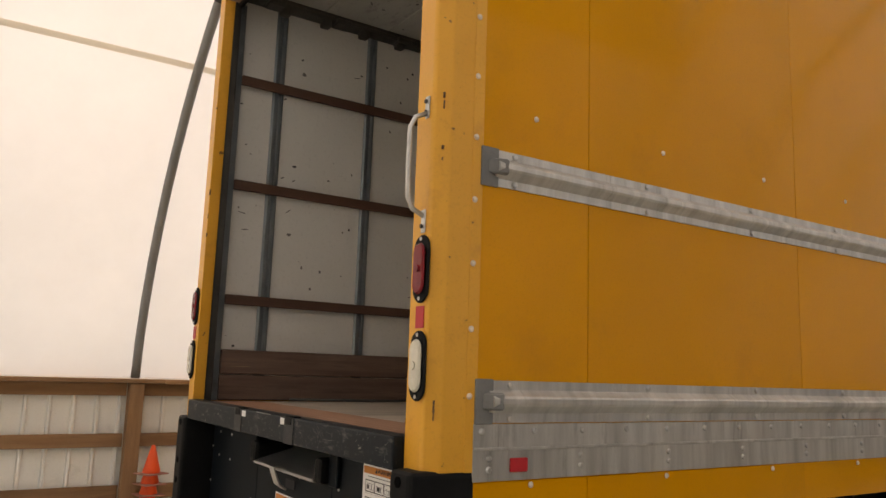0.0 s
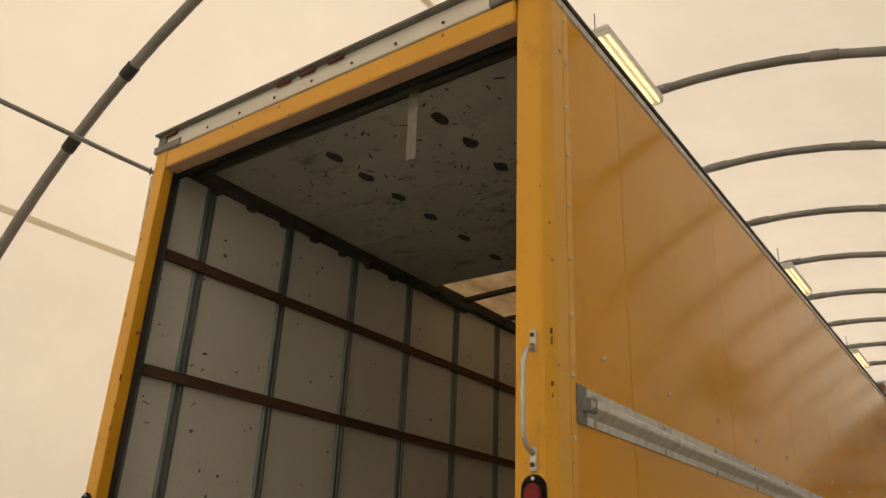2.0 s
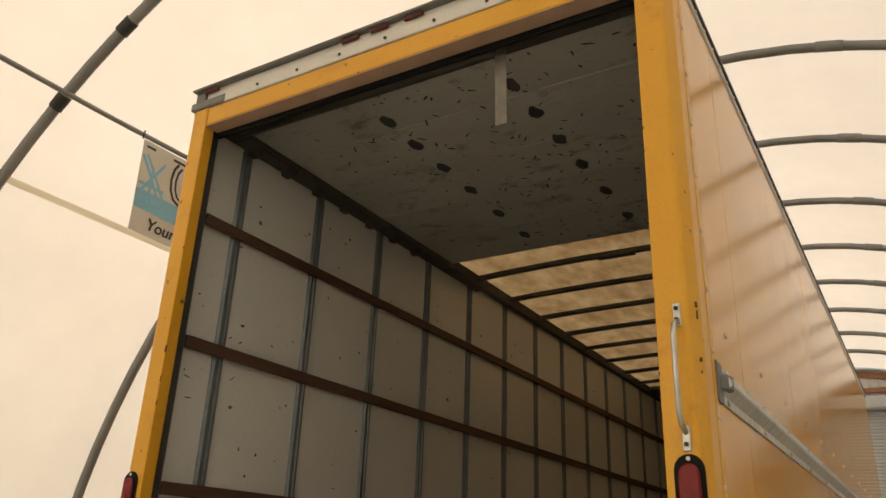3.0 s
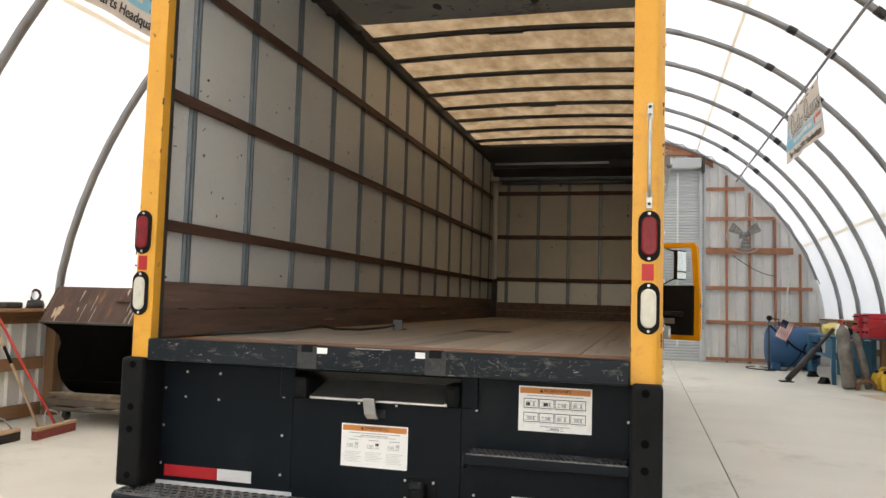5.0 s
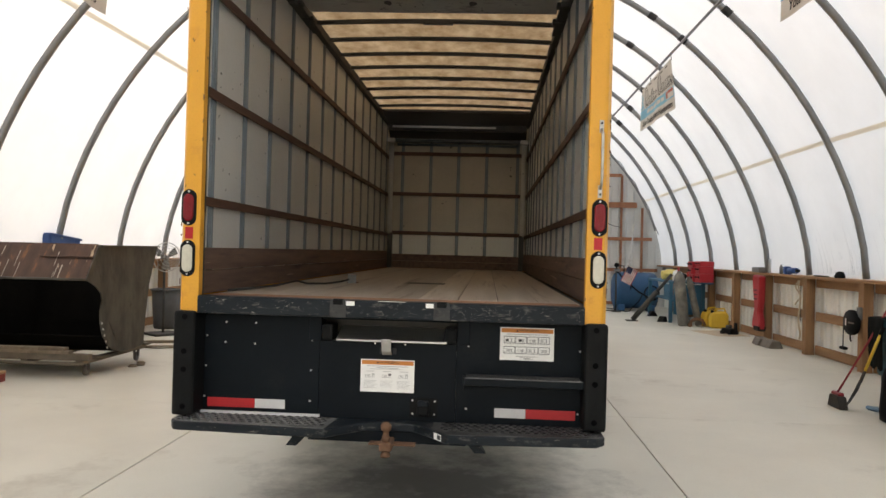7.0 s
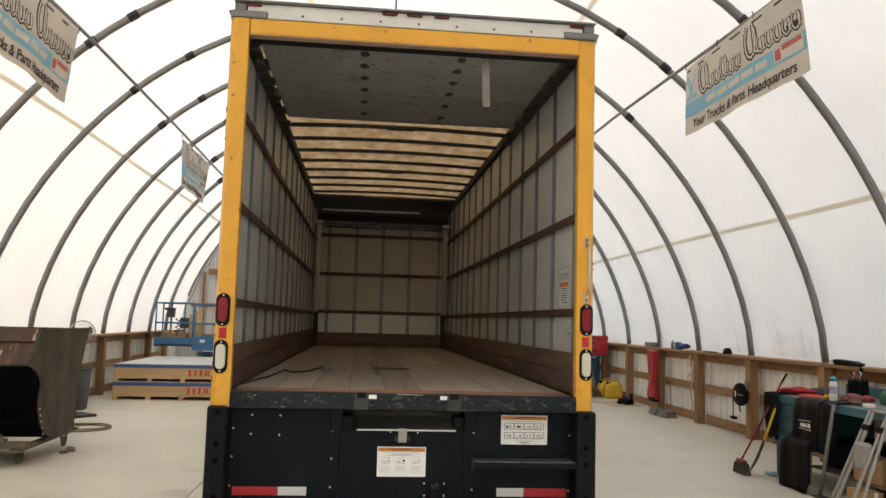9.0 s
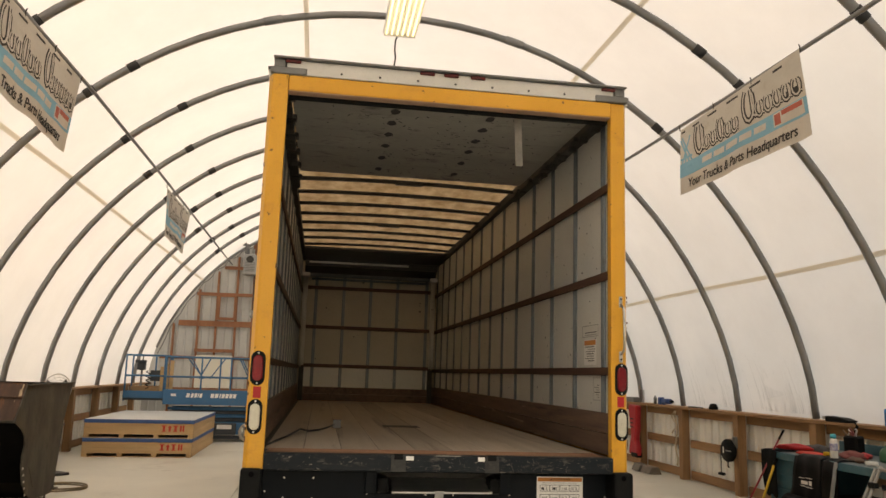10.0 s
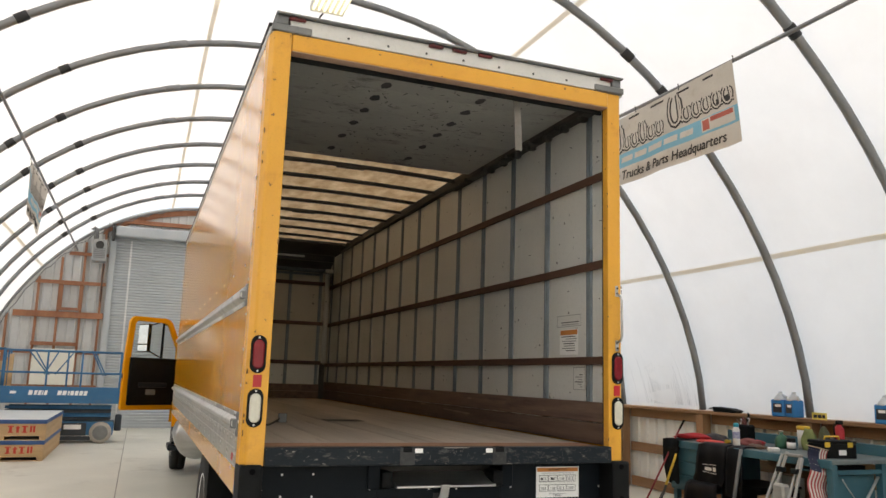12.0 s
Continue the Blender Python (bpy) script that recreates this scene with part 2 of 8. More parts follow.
lumber_long = surface("treated_rail_lumber", (0.22, 0.12, 0.058), (0.35, 0.205, 0.108), 2.0, 0.7, 0.85, bump=0.35, fine=35, stretch=(0.35, 4, 4), stain=(0.12, 0.06, 0.03), stain_amount=0.5, stain_scale=3, vary=0.15)
stud_wood = surface("reddish_stud_lumber", (0.25, 0.105, 0.055), (0.36, 0.165, 0.09), 3, 0.75, bump=0.3, stretch=(3, 3, 0.5), vary=0.1)
siding = surface("white_metal_siding", (0.78, 0.79, 0.755), (0.84, 0.85, 0.815), 1.5, 0.42, 0.55, bump=0.04, stain=(0.46, 0.45, 0.42), stain_amount=0.4, stain_scale=2, vary=0.03)
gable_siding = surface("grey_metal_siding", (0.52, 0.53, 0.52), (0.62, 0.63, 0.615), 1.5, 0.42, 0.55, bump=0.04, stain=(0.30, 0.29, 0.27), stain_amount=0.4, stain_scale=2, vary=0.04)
roller_steel = surface("roller_door_steel", (0.42, 0.45, 0.46), (0.50, 0.53, 0.54), 1.5, 0.42, 0.5, metal=0.1, bump=0.03)


# ---- builders ----
def box(bm, x0, y0, z0, x1, y1, z1, bevel=0.0, segments=1):
    """A box between two corners, with its edges rounded by bevel."""
    x0, x1, y0, y1, z0, z1 = min(x0, x1), max(x0, x1), min(y0, y1), max(y0, y1), min(z0, z1), max(z0, z1)
    v = [bm.verts.new(p) for p in ((x0, y0, z0), (x1, y0, z0), (x1, y1, z0), (x0, y1, z0), (x0, y0, z1), (x1, y0, z1), (x1, y1, z1), (x0, y1, z1))]
    f = [bm.faces.new([v[i] for i in q]) for q in ((0, 3, 2, 1), (4, 5, 6, 7), (0, 1, 5, 4), (1, 2, 6, 5), (2, 3, 7, 6), (3, 0, 4, 7))]
    if bevel:
        edges = {e for face in f for e in face.edges}
        bmesh.ops.bevel(bm, geom=list(edges), offset=bevel, segments=segments, affect="EDGES", profile=0.6)
    return bm


def tube(bm, path, radius, sides=10, closed=False, caps=True):
    """A round bar along a path of points; radius is one number or one for each point."""
    path = [Vector(p) for p in path]
    radii = radius if isinstance(radius, (list, tuple)) else [radius] * len(path)
    rings, up = [], None
    for i, p in enumerate(path):
        a = path[i - 1] if i or closed else p
        b = path[(i + 1) % len(path)] if i < len(path) - 1 or closed else p
        d = (b - a).normalized()
        if up is None:
            up = d.orthogonal().normalized()
        up = (up - d * up.dot(d)).normalized()
        side = d.cross(up)
        rings.append([bm.verts.new(p + (up * math.cos(2 * math.pi * k / sides) + side * math.sin(2 * math.pi * k / sides)) * radii[i]) for k in range(sides)])
    pairs = list(zip(rings, rings[1:])) + ([(rings[-1], rings[0])] if closed else [])
    for r, q in pairs:
        for k in range(sides):
            f = bm.faces.new((r[k], r[(k + 1) % sides], q[(k + 1) % sides], q[k]))
            f.smooth = True
    if caps and not closed:
        bm.faces.new(rings[0][::-1])
        bm.faces.new(rings[-1])
    return bm


def lathe(bm, profile, centre=(0, 0, 0), axis="z", sides=20):
    """A turned body from (radius, height) pairs round an axis through centre."""
    turn = {"z": Matrix(), "x": Matrix.Rotation(math.pi / 2, 4, "Y"), "y": Matrix.Rotation(-math.pi / 2, 4, "X")}[axis]
    rings = []
    for r, h in profile:
        rings.append([bm.verts.new(Vector(centre) + turn @ Vector((r * math.cos(2 * math.pi * k / sides), r * math.sin(2 * math.pi * k / sides), h))) for k in range(sides)])
    for a, b in zip(rings, rings[1:]):
        for k in range(sides):
            f = bm.faces.new((a[k], a[(k + 1) % sides], b[(k + 1) % sides], b[k]))
            f.smooth = True
    bm.faces.new(rings[0][::-1])
    bm.faces.new(rings[-1])
    return bm


def prism(bm, outline, axis, a, b, bevel=0.0):
    """An outline of (u, v) pairs drawn out along an axis from a to b. Axis x: (y, z); y: (x, z); z: (x, y)."""
    put = {"x": lambda u, v, w: (w, u, v), "y": lambda u, v, w: (u, w, v), "z": lambda u, v, w: (u, v, w)}[axis]
    p, q = ([bm.verts.new(put(u, v, w)) for u, v in outline] for w in (a, b))
    faces = [bm.faces.new(p), bm.faces.new(q[::-1])]
    for k in range(len(outline)):
        faces.append(bm.faces.new((p[k], q[k], q[(k + 1) % len(p)], p[(k + 1) % len(p)])))
    bmesh.ops.recalc_face_normals(bm, faces=faces)
    if bevel:
        bmesh.ops.bevel(bm, geom=list({e for f in faces for e in f.edges}), offset=bevel, segments=1, affect="EDGES")
    return bm


def stadium(half_width, half_height, steps=8):
    """The outline of an upright oval with straight sides."""
    r, h = half_width, half_height - half_width
    top = [(r * math.cos(math.pi * k / steps), h + r * math.sin(math.pi * k / steps)) for k in range(steps + 1)]
    return top + [(-u, -v) for u, v in top]


def mesh_of(bm, name, material, smooth=False):
    me = bpy.data.meshes.new(name)
    if smooth:
        for f in bm.faces:
            f.smooth = True
    bm.to_mesh(me)
    bm.free()
    me.materials.append(material)
    return me


def part(name, bm, material, parent, label=""):
    """One mesh under a thing or under a part."""
    ob = new(name, mesh_of(bm, name, material))
    ob.parent = parent
    return tagged(ob, label) if label else ob


def share(name, mesh, parent, m):
    """One more piece on a mesh that others use too."""
    ob = new(name, mesh)
    ob.parent = parent
    ob.matrix_basis = m
    return ob


def thing(name, label, category, group=""):
    ob = new(name)
    ob.empty_display_size = 0.1
    return tagged(ob, label, category, group)


def single(name, bm, material, label, category, group=""):
    return tagged(new(name, mesh_of(bm, name, material)), label, category, group)


def structure(name, bm, material, label=""):
    return tagged(new(name, mesh_of(bm, name, material)), label, "", "", "structure")


def slab(*args, **kw):
    return box(bmesh.new(), *args, **kw)


def rod(path, radius, sides=10, **kw):
    return tube(bmesh.new(), path, radius, sides, **kw)


def turned(profile, centre=(0, 0, 0), axis="z", sides=20):
    return lathe(bmesh.new(), profile, centre, axis, sides)


def writing(text, size, material, parent, m, squeeze=1.0, name="lettering", lean=0.0):
    """Letters of the built-in font as a flat mesh, read along x and up y of the pose m."""
    cu = bpy.data.curves.new(name, "FONT")
    cu.body, cu.size, cu.extrude, cu.align_x, cu.align_y = text, size, 0.0004, "CENTER", "CENTER"
    cu.shear = lean
    tmp = new(name, cu)
    me = bpy.data.meshes.new_from_object(tmp.evaluated_get(bpy.context.evaluated_depsgraph_get()))
    bpy.data.objects.remove(tmp)
    bpy.data.curves.remove(cu)
    me.materials.clear()
    me.materials.append(material)
    ob = new(name, me)
    ob.parent = parent
    ob.matrix_basis = m @ Matrix.Diagonal((squeeze, 1, 1, 1))
    return ob


def facing_rear(x, y, z):
    """Pose of a flat thing whose front looks towards -x, its own x running along -y and its own y up."""
    return Matrix(((0, 0, -1, x), (-1, 0, 0, y), (0, 1, 0, z), (0, 0, 0, 1)))


def arch(y):
    """Height of the arched roof over a place across the hall."""
    u = min(1.0, abs(y) / 5.8)
    return 1.294 + 5.164 * max(0.0, 1 - u ** 2.122) ** 0.611


def arch_points(grow=0.0, steps=48):
    """Points of the arch from one side to the other, evenly spread, pushed outwards by grow."""
    fine = [(-5.8 + 11.6 * (0.5 - 0.5 * math.cos(math.pi * k / 800))) for k in range(801)]
    pts = [(y, arch(y)) for y in fine]
    run = [0.0]
    for a, b in zip(pts, pts[1:]):
        run.append(run[-1] + math.hypot(b[0] - a[0], b[1] - a[1]))
    out, j = [], 0
    for k in range(steps + 1):
        want = run[-1] * k / steps
        while j < 799 and run[j + 1] < want:
            j += 1
        f = (want - run[j]) / max(1e-9, run[j + 1] - run[j])
        y, z = pts[j][0] + (pts[j + 1][0] - pts[j][0]) * f, pts[j][1] + (pts[j + 1][1] - pts[j][1]) * f
        out.append((y, z))
    grown = []
    for k, (y, z) in enumerate(out):
        a, b = out[max(0, k - 1)], out[min(steps, k + 1)]
        d = math.hypot(b[0] - a[0], b[1] - a[1])
        ny, nz = -(b[1] - a[1]) / d, (b[0] - a[0]) / d
        grown.append((y + ny * grow, z + nz * grow))
    return grown


# ---- the hall ----
HOOPS = [-8.6, -6.7, -4.85, -2.98, -1.1, 0.72, 2.88, 4.79, 6.74, 8.64, 10.5, 12.33, 14.12, 15.93, 17.58]
GABLE, BACK = 19.6, -9.4

ground_bm = bmesh.new()
for f in ((-400, -400, 400, 400),):
    q = [ground_bm.verts.new(p) for p in ((f[0], f[1], -0.03), (f[2], f[1], -0.03), (f[2], f[3], -0.03), (f[0], f[3], -0.03))]
    ground_bm.faces.new(q)
# Unseen yard, toned pale to bounce daylight in through the west door.
yard = surface("yard_gravel", (0.34, 0.33, 0.31), (0.42, 0.41, 0.38), 2, 0.9, bump=0.5)
structure("ground", ground_bm, yard, "unseen pale grey gravel yard outside the hall")

floor = structure("floor", slab(BACK, -6.1, -0.025, GABLE + 0.1, 6.1, -0.012), joint_dark, "dark control joints in the slab")
# concrete bays with sawn joints between them
for i, (xa, xb) in enumerate(((-9.4, -3.1), (-3.1, 3.2), (3.2, 9.5), (9.5, GABLE + 0.05))):
    for ya, yb in ((-6.1, -1.86), (-1.86, 1.9), (1.9, 6.1)):
        g = 0.004
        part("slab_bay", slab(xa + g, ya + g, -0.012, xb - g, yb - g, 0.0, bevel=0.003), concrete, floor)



def settled(x):
    """The hoops over the open end stand a little lower than those by the far wall."""
    low = 1.0 - 0.008 * min(1.0, max(0.0, (10.5 - x) / 5.7))
    return Matrix.Translation((0, 0, 1.294 * (1 - low))) @ Matrix.Diagonal((1, 1, low, 1))


# tarp over the hoops
tarp = bmesh.new()
prof = arch_points(0.075, 56)
xs = [BACK + (GABLE - BACK) * k / 60 for k in range(61)]
grid = []
for x in xs:
    near = min(abs(x - h) for h in HOOPS)
    sag = -0.02 * min(1.0, near / 0.95)
    grid.append([tarp.verts.new(settled(x) @ Vector((x, y * (1 + sag / 6), z + sag * 0.6))) for y, z in prof])
for a, b in zip(grid, grid[1:]):
    for k in range(len(prof) - 1):
        f = tarp.faces.new((a[k], a[k + 1], b[k + 1], b[k]))
        f.smooth = True
roof = structure("ceiling", tarp, fabric, "white translucent tarp stretched over arched hoops")

# welded seams that run along the tarp
inner = arch_points(0.045, 400)


def at_y(y):
    return min(range(len(inner)), key=lambda k: abs(inner[k][0] - y))


for y in (-5.27, -2.58, 1.18, 4.47):
    k = at_y(y)
    bm = bmesh.new()
    d = (Vector(inner[k + 2]) - Vector(inner[k - 2])).normalized() * 0.032
    c = Vector(inner[k])
    rows = []
    for x in xs:
        wave = d * 0.25 * math.sin(x * 0.9 + y)
        rows.append([bm.verts.new(settled(x) @ Vector((x, *(c + wave - d)))), bm.verts.new(settled(x) @ Vector((x, *(c + wave + d))))])
    for r, q in zip(rows, rows[1:]):
        bm.faces.new((r[0], r[1], q[1], q[0]))
    structure("trim", bm, seam_fabric, "tan welded seam along the tarp")

# hoops, standing on the side walls
hoop_path = [(0, y, z) for y, z in arch_points(0.0, 40)]
hoop_mesh = mesh_of(rod(hoop_path, 0.048, 10), "hoop", hoop_steel)
for i, x in enumerate(HOOPS):
    h = new("hoop", hoop_mesh)
    h.matrix_basis = (pose(0.86, 0, 0, 0, 0, 1.6) if i == 5 else pose(x, 0, 0)) @ settled(x)
    tagged(h, "grey galvanised pipe hoop holding up the tarp", "hoop", "hoops of the hall", "structure")
    for y in (-3.75, -3.15, 3.75, 3.15):
        y += random.uniform(-0.15, 0.15)
        p, q = Vector((0, y, arch(y))), Vector((0, y + 0.05, arch(y + 0.05)))
        d = (q - p).normalized()
        part("clamp", rod([p - d * 0.07, p + d * 0.07], 0.058, 8), clamp_black, h, "black rubber clamp")
    for y in (-1.6, 0.0, 1.6):
        p, q = Vector((0, y, arch(y))), Vector((0, y + 0.05, arch(y + 0.05)))
        d = (q - p).normalized()
        part("sleeve", rod([p - d * 0.12, p + d * 0.12], 0.054, 10), hoop_steel, h)

for y in (-3.62, 3.62):
    path = [(BACK, 4.86), (0.8, 4.9), (2.9, 4.93), (6.7, 5.03), (12.0, 5.05), (GABLE, 5.05)] if y < 0 else [(BACK, 4.86), (1.0, 4.9), (4.5, 4.98), (8.6, 4.99), (GABLE, 4.93)]
    structure("trim", rod([(x, y, z) for x, z in path], 0.022, 8), hoop_steel, "thin pipe running along the hoops")


def lapped_wall(name, y, out):
    """A knee wall of ribbed white metal on treated lumber; out is +1 or -1, away from the hall's middle."""
    w = structure(name, slab(BACK, y + out * 0.22, 0.0, GABLE, y + out * 0.26, 1.29), siding, "knee wall of ribbed white metal and brown lumber")
    # ribs of the metal
    rib = mesh_of(prism(bmesh.new(), ((-0.024, 0.0), (-0.01, -out * 0.034), (0.01, -out * 0.034), (0.024, 0.0)), "z", 0.02, 1.24), "rib", siding)
    x = BACK + 0.15
    while x < GABLE - 0.1:
        share("rib", rib, w, pose(x, y + out * 0.219, 0))
        x += 0.229
    post = mesh_of(slab(-0.075, -0.07, 0.0, 0.075, 0.07, 1.235, bevel=0.004), "post", lumber)
    for x in HOOPS:
        share("post", post, w, pose(x, y + out * 0.05, 0))
    # plank rails between the posts
    for a, b in zip(HOOPS, HOOPS[1:]):
        for z0, z1 in ((0.012, 0.16), (0.56, 0.70), (1.10, 1.232)):
            part("rail", slab(a + 0.078, y + out * 0.13, z0, b - 0.078, y + out * 0.168, z1, bevel=0.003), lumber_long, w)
    for a, b in ((BACK, -4), (-4, 1.0), (1.0, 4.8), (4.8, 8.6), (8.6, 12.4), (12.4, GABLE - 0.02)):
        part("cap_board", slab(a + 0.002, y - out * 0.04, 1.238, b - 0.002, y + out * 0.255, 1.28, bevel=0.004), lumber_long, w)
    return w


lapped_wall("wall_south", -5.75, -1)
lapped_wall("wall_north", 5.75, 1)


def gable_wall(name, x, into):
    """An end wall: ribbed metal on reddish studs, up to the arch, with a roller door opening in the middle."""
    bm = bmesh.new()
    side = [(y, z) for y, z in arch_points(0.05, 60)]
    half, top = 2.62, 5.4
    for sgn in (-1, 1):
        pts = [(sgn * half, 0.0), (sgn * 6.0, 0.0), (sgn * 6.0, 1.3)]
        arc = [(y, z) for y, z in side if y * sgn >= half]
        arc.sort(key=lambda p: -p[0] * sgn)
        pts += arc + [(sgn * half, arch(half) + 0.05)]
        prism(bm, pts, "x", x, x - into * 0.04)
    arc = [(y, z) for y, z in side if abs(y) < half]
    prism(bm, [(-half, top), (-half, arch(half) + 0.05)] + sorted(arc) + [(half, arch(half) + 0.05), (half, top)], "x", x, x - into * 0.04)
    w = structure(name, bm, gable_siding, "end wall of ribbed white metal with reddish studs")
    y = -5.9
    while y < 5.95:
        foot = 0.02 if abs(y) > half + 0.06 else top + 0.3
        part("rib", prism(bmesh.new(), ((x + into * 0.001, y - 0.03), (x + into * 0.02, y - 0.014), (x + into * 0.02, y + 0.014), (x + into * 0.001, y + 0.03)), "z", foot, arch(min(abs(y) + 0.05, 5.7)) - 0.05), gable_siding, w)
        y += 0.229
    for sgn in (-1, 1):
        for yy in ((3.35, 3.95, 4.6, 5.23) if sgn < 0 else (2.91, 3.40, 3.97, 4.5, 5.2)):
            part("stud", slab(x + into * 0.022, sgn * yy - 0.03, 0.0, x + into * 0.11, sgn * yy + 0.03, arch(yy) - 0.2, bevel=0.003), stud_wood, w)
        for z, thick in ((0.1, 0.045), (1.11, 0.05), (2.05, 0.05), (3.08, 0.085), (3.98, 0.05), (4.81, 0.05)):
            reach = max(y for y, zz in side if zz > z + 0.14) - 0.1 if z > 1.3 else 5.7
            part("girt", slab(x + into * 0.112, sgn * 2.8, z - thick, x + into * 0.152, sgn * reach, z + thick, bevel=0.003), stud_wood, w)
    # bent edge boards under the arch, and the pipe that the tarp is tied to
    for sgn in (-1, 1):
        rows = [(y, z) for y, z in side if 0.0 <= y * sgn <= 5.65]
        rows.sort(key=lambda p: p[0] * sgn)
        for (ya, za), (yb, zb) in zip(rows, rows[1:]):
            if abs(yb) < 3.1:
                part("edge_board", prism(bmesh.new(), [(ya, za - 0.12), (yb, zb - 0.12), (yb, zb - 0.27), (ya, za - 0.27)], "x", x + into * 0.03, x + into * 0.07), stud_wood, w)
        part("edge_pipe", rod([(x + into * 0.16, y, z - 0.1) for y, z in rows], 0.035, 8), hoop_steel, w, "dark edge pipe along the arch")
    part("girt", slab(x + into * 0.03, -2.4, 5.8, x + into * 0.12, 2.4, 5.92, bevel=0.003), stud_wood, w)
    return w


gable_wall("wall_east", GABLE, -1)
gable_wall("wall_west", BACK, 1)


def roller_door(name, x, into, foot=0.0, state="shut"):
    d = tagged(new(name, mesh_of(slab(x, -2.64, foot, x - into * 0.03, 2.64, 5.42), name, roller_steel)), "pale grey steel roller door, " + state, "roller door", "", "structure")
    slat = mesh_of(prism(bmesh.new(), [(x + into * 0.001, 0.004), (x + into * 0.018, 0.025), (x + into * 0.018, 0.055), (x + into * 0.001, 0.076)], "y", -2.61, 2.61), "slat", roller_steel)
    for k in range(int(foot / 0.08), 67):
        share("slat", slat, d, pose(0, 0, 0.02 + 0.08 * k))
    for sgn in (-1, 1):
        part("guide", slab(x + into * 0.02, sgn * 2.62, 0.0, x + into * 0.09, sgn * 2.78, 5.4, bevel=0.005), roller_steel, d)
        part("bracket", slab(x + into * 0.02, sgn * 2.68, 5.25, x + into * 0.42, sgn * 2.75, 5.72, bevel=0.01), dark_steel, d)
    part("hood", slab(x + into * 0.021, -2.67, 5.36, x + into * 0.4, 2.67, 5.67, bevel=0.06, segments=3), roller_steel, d)
    for yy in (2.22, -2.04):
        part("chain_guide", slab(x + into * 0.03, yy - 0.025, max(0.4, foot), x + into * 0.045, yy + 0.025, 5.3, bevel=0.002), alu_bright, d)
    # drive chain hanging beside the guide
    for k in range(52):
        part("chain_link", slab(x + into * 0.1, -2.72 - 0.012, max(0.9, foot) + 0.085 * k, x + into * 0.112, -2.72 + 0.012, max(0.9, foot) + 0.085 * k + 0.06, bevel=0.004), dark_steel, d) if foot == 0.0 else None
    return d


roller_door("door_1", GABLE - 0.02, -1)
# West door is out of view; opened to let daylight onto the truck's tail.
roller_door("door_2", BACK + 0.02, 1, 5.04, "out of view, assumed rolled up to let daylight in")


# ---- the box truck ----
truck = thing("box_truck", "yellow box truck with cargo door rolled up and cab doors open", "truck")
W, DECK, LEN = 1.208, 1.268, 8.63      # half width, deck height, length of the box
POSTS = [0.382 + 0.617 * k for k in range(14)]


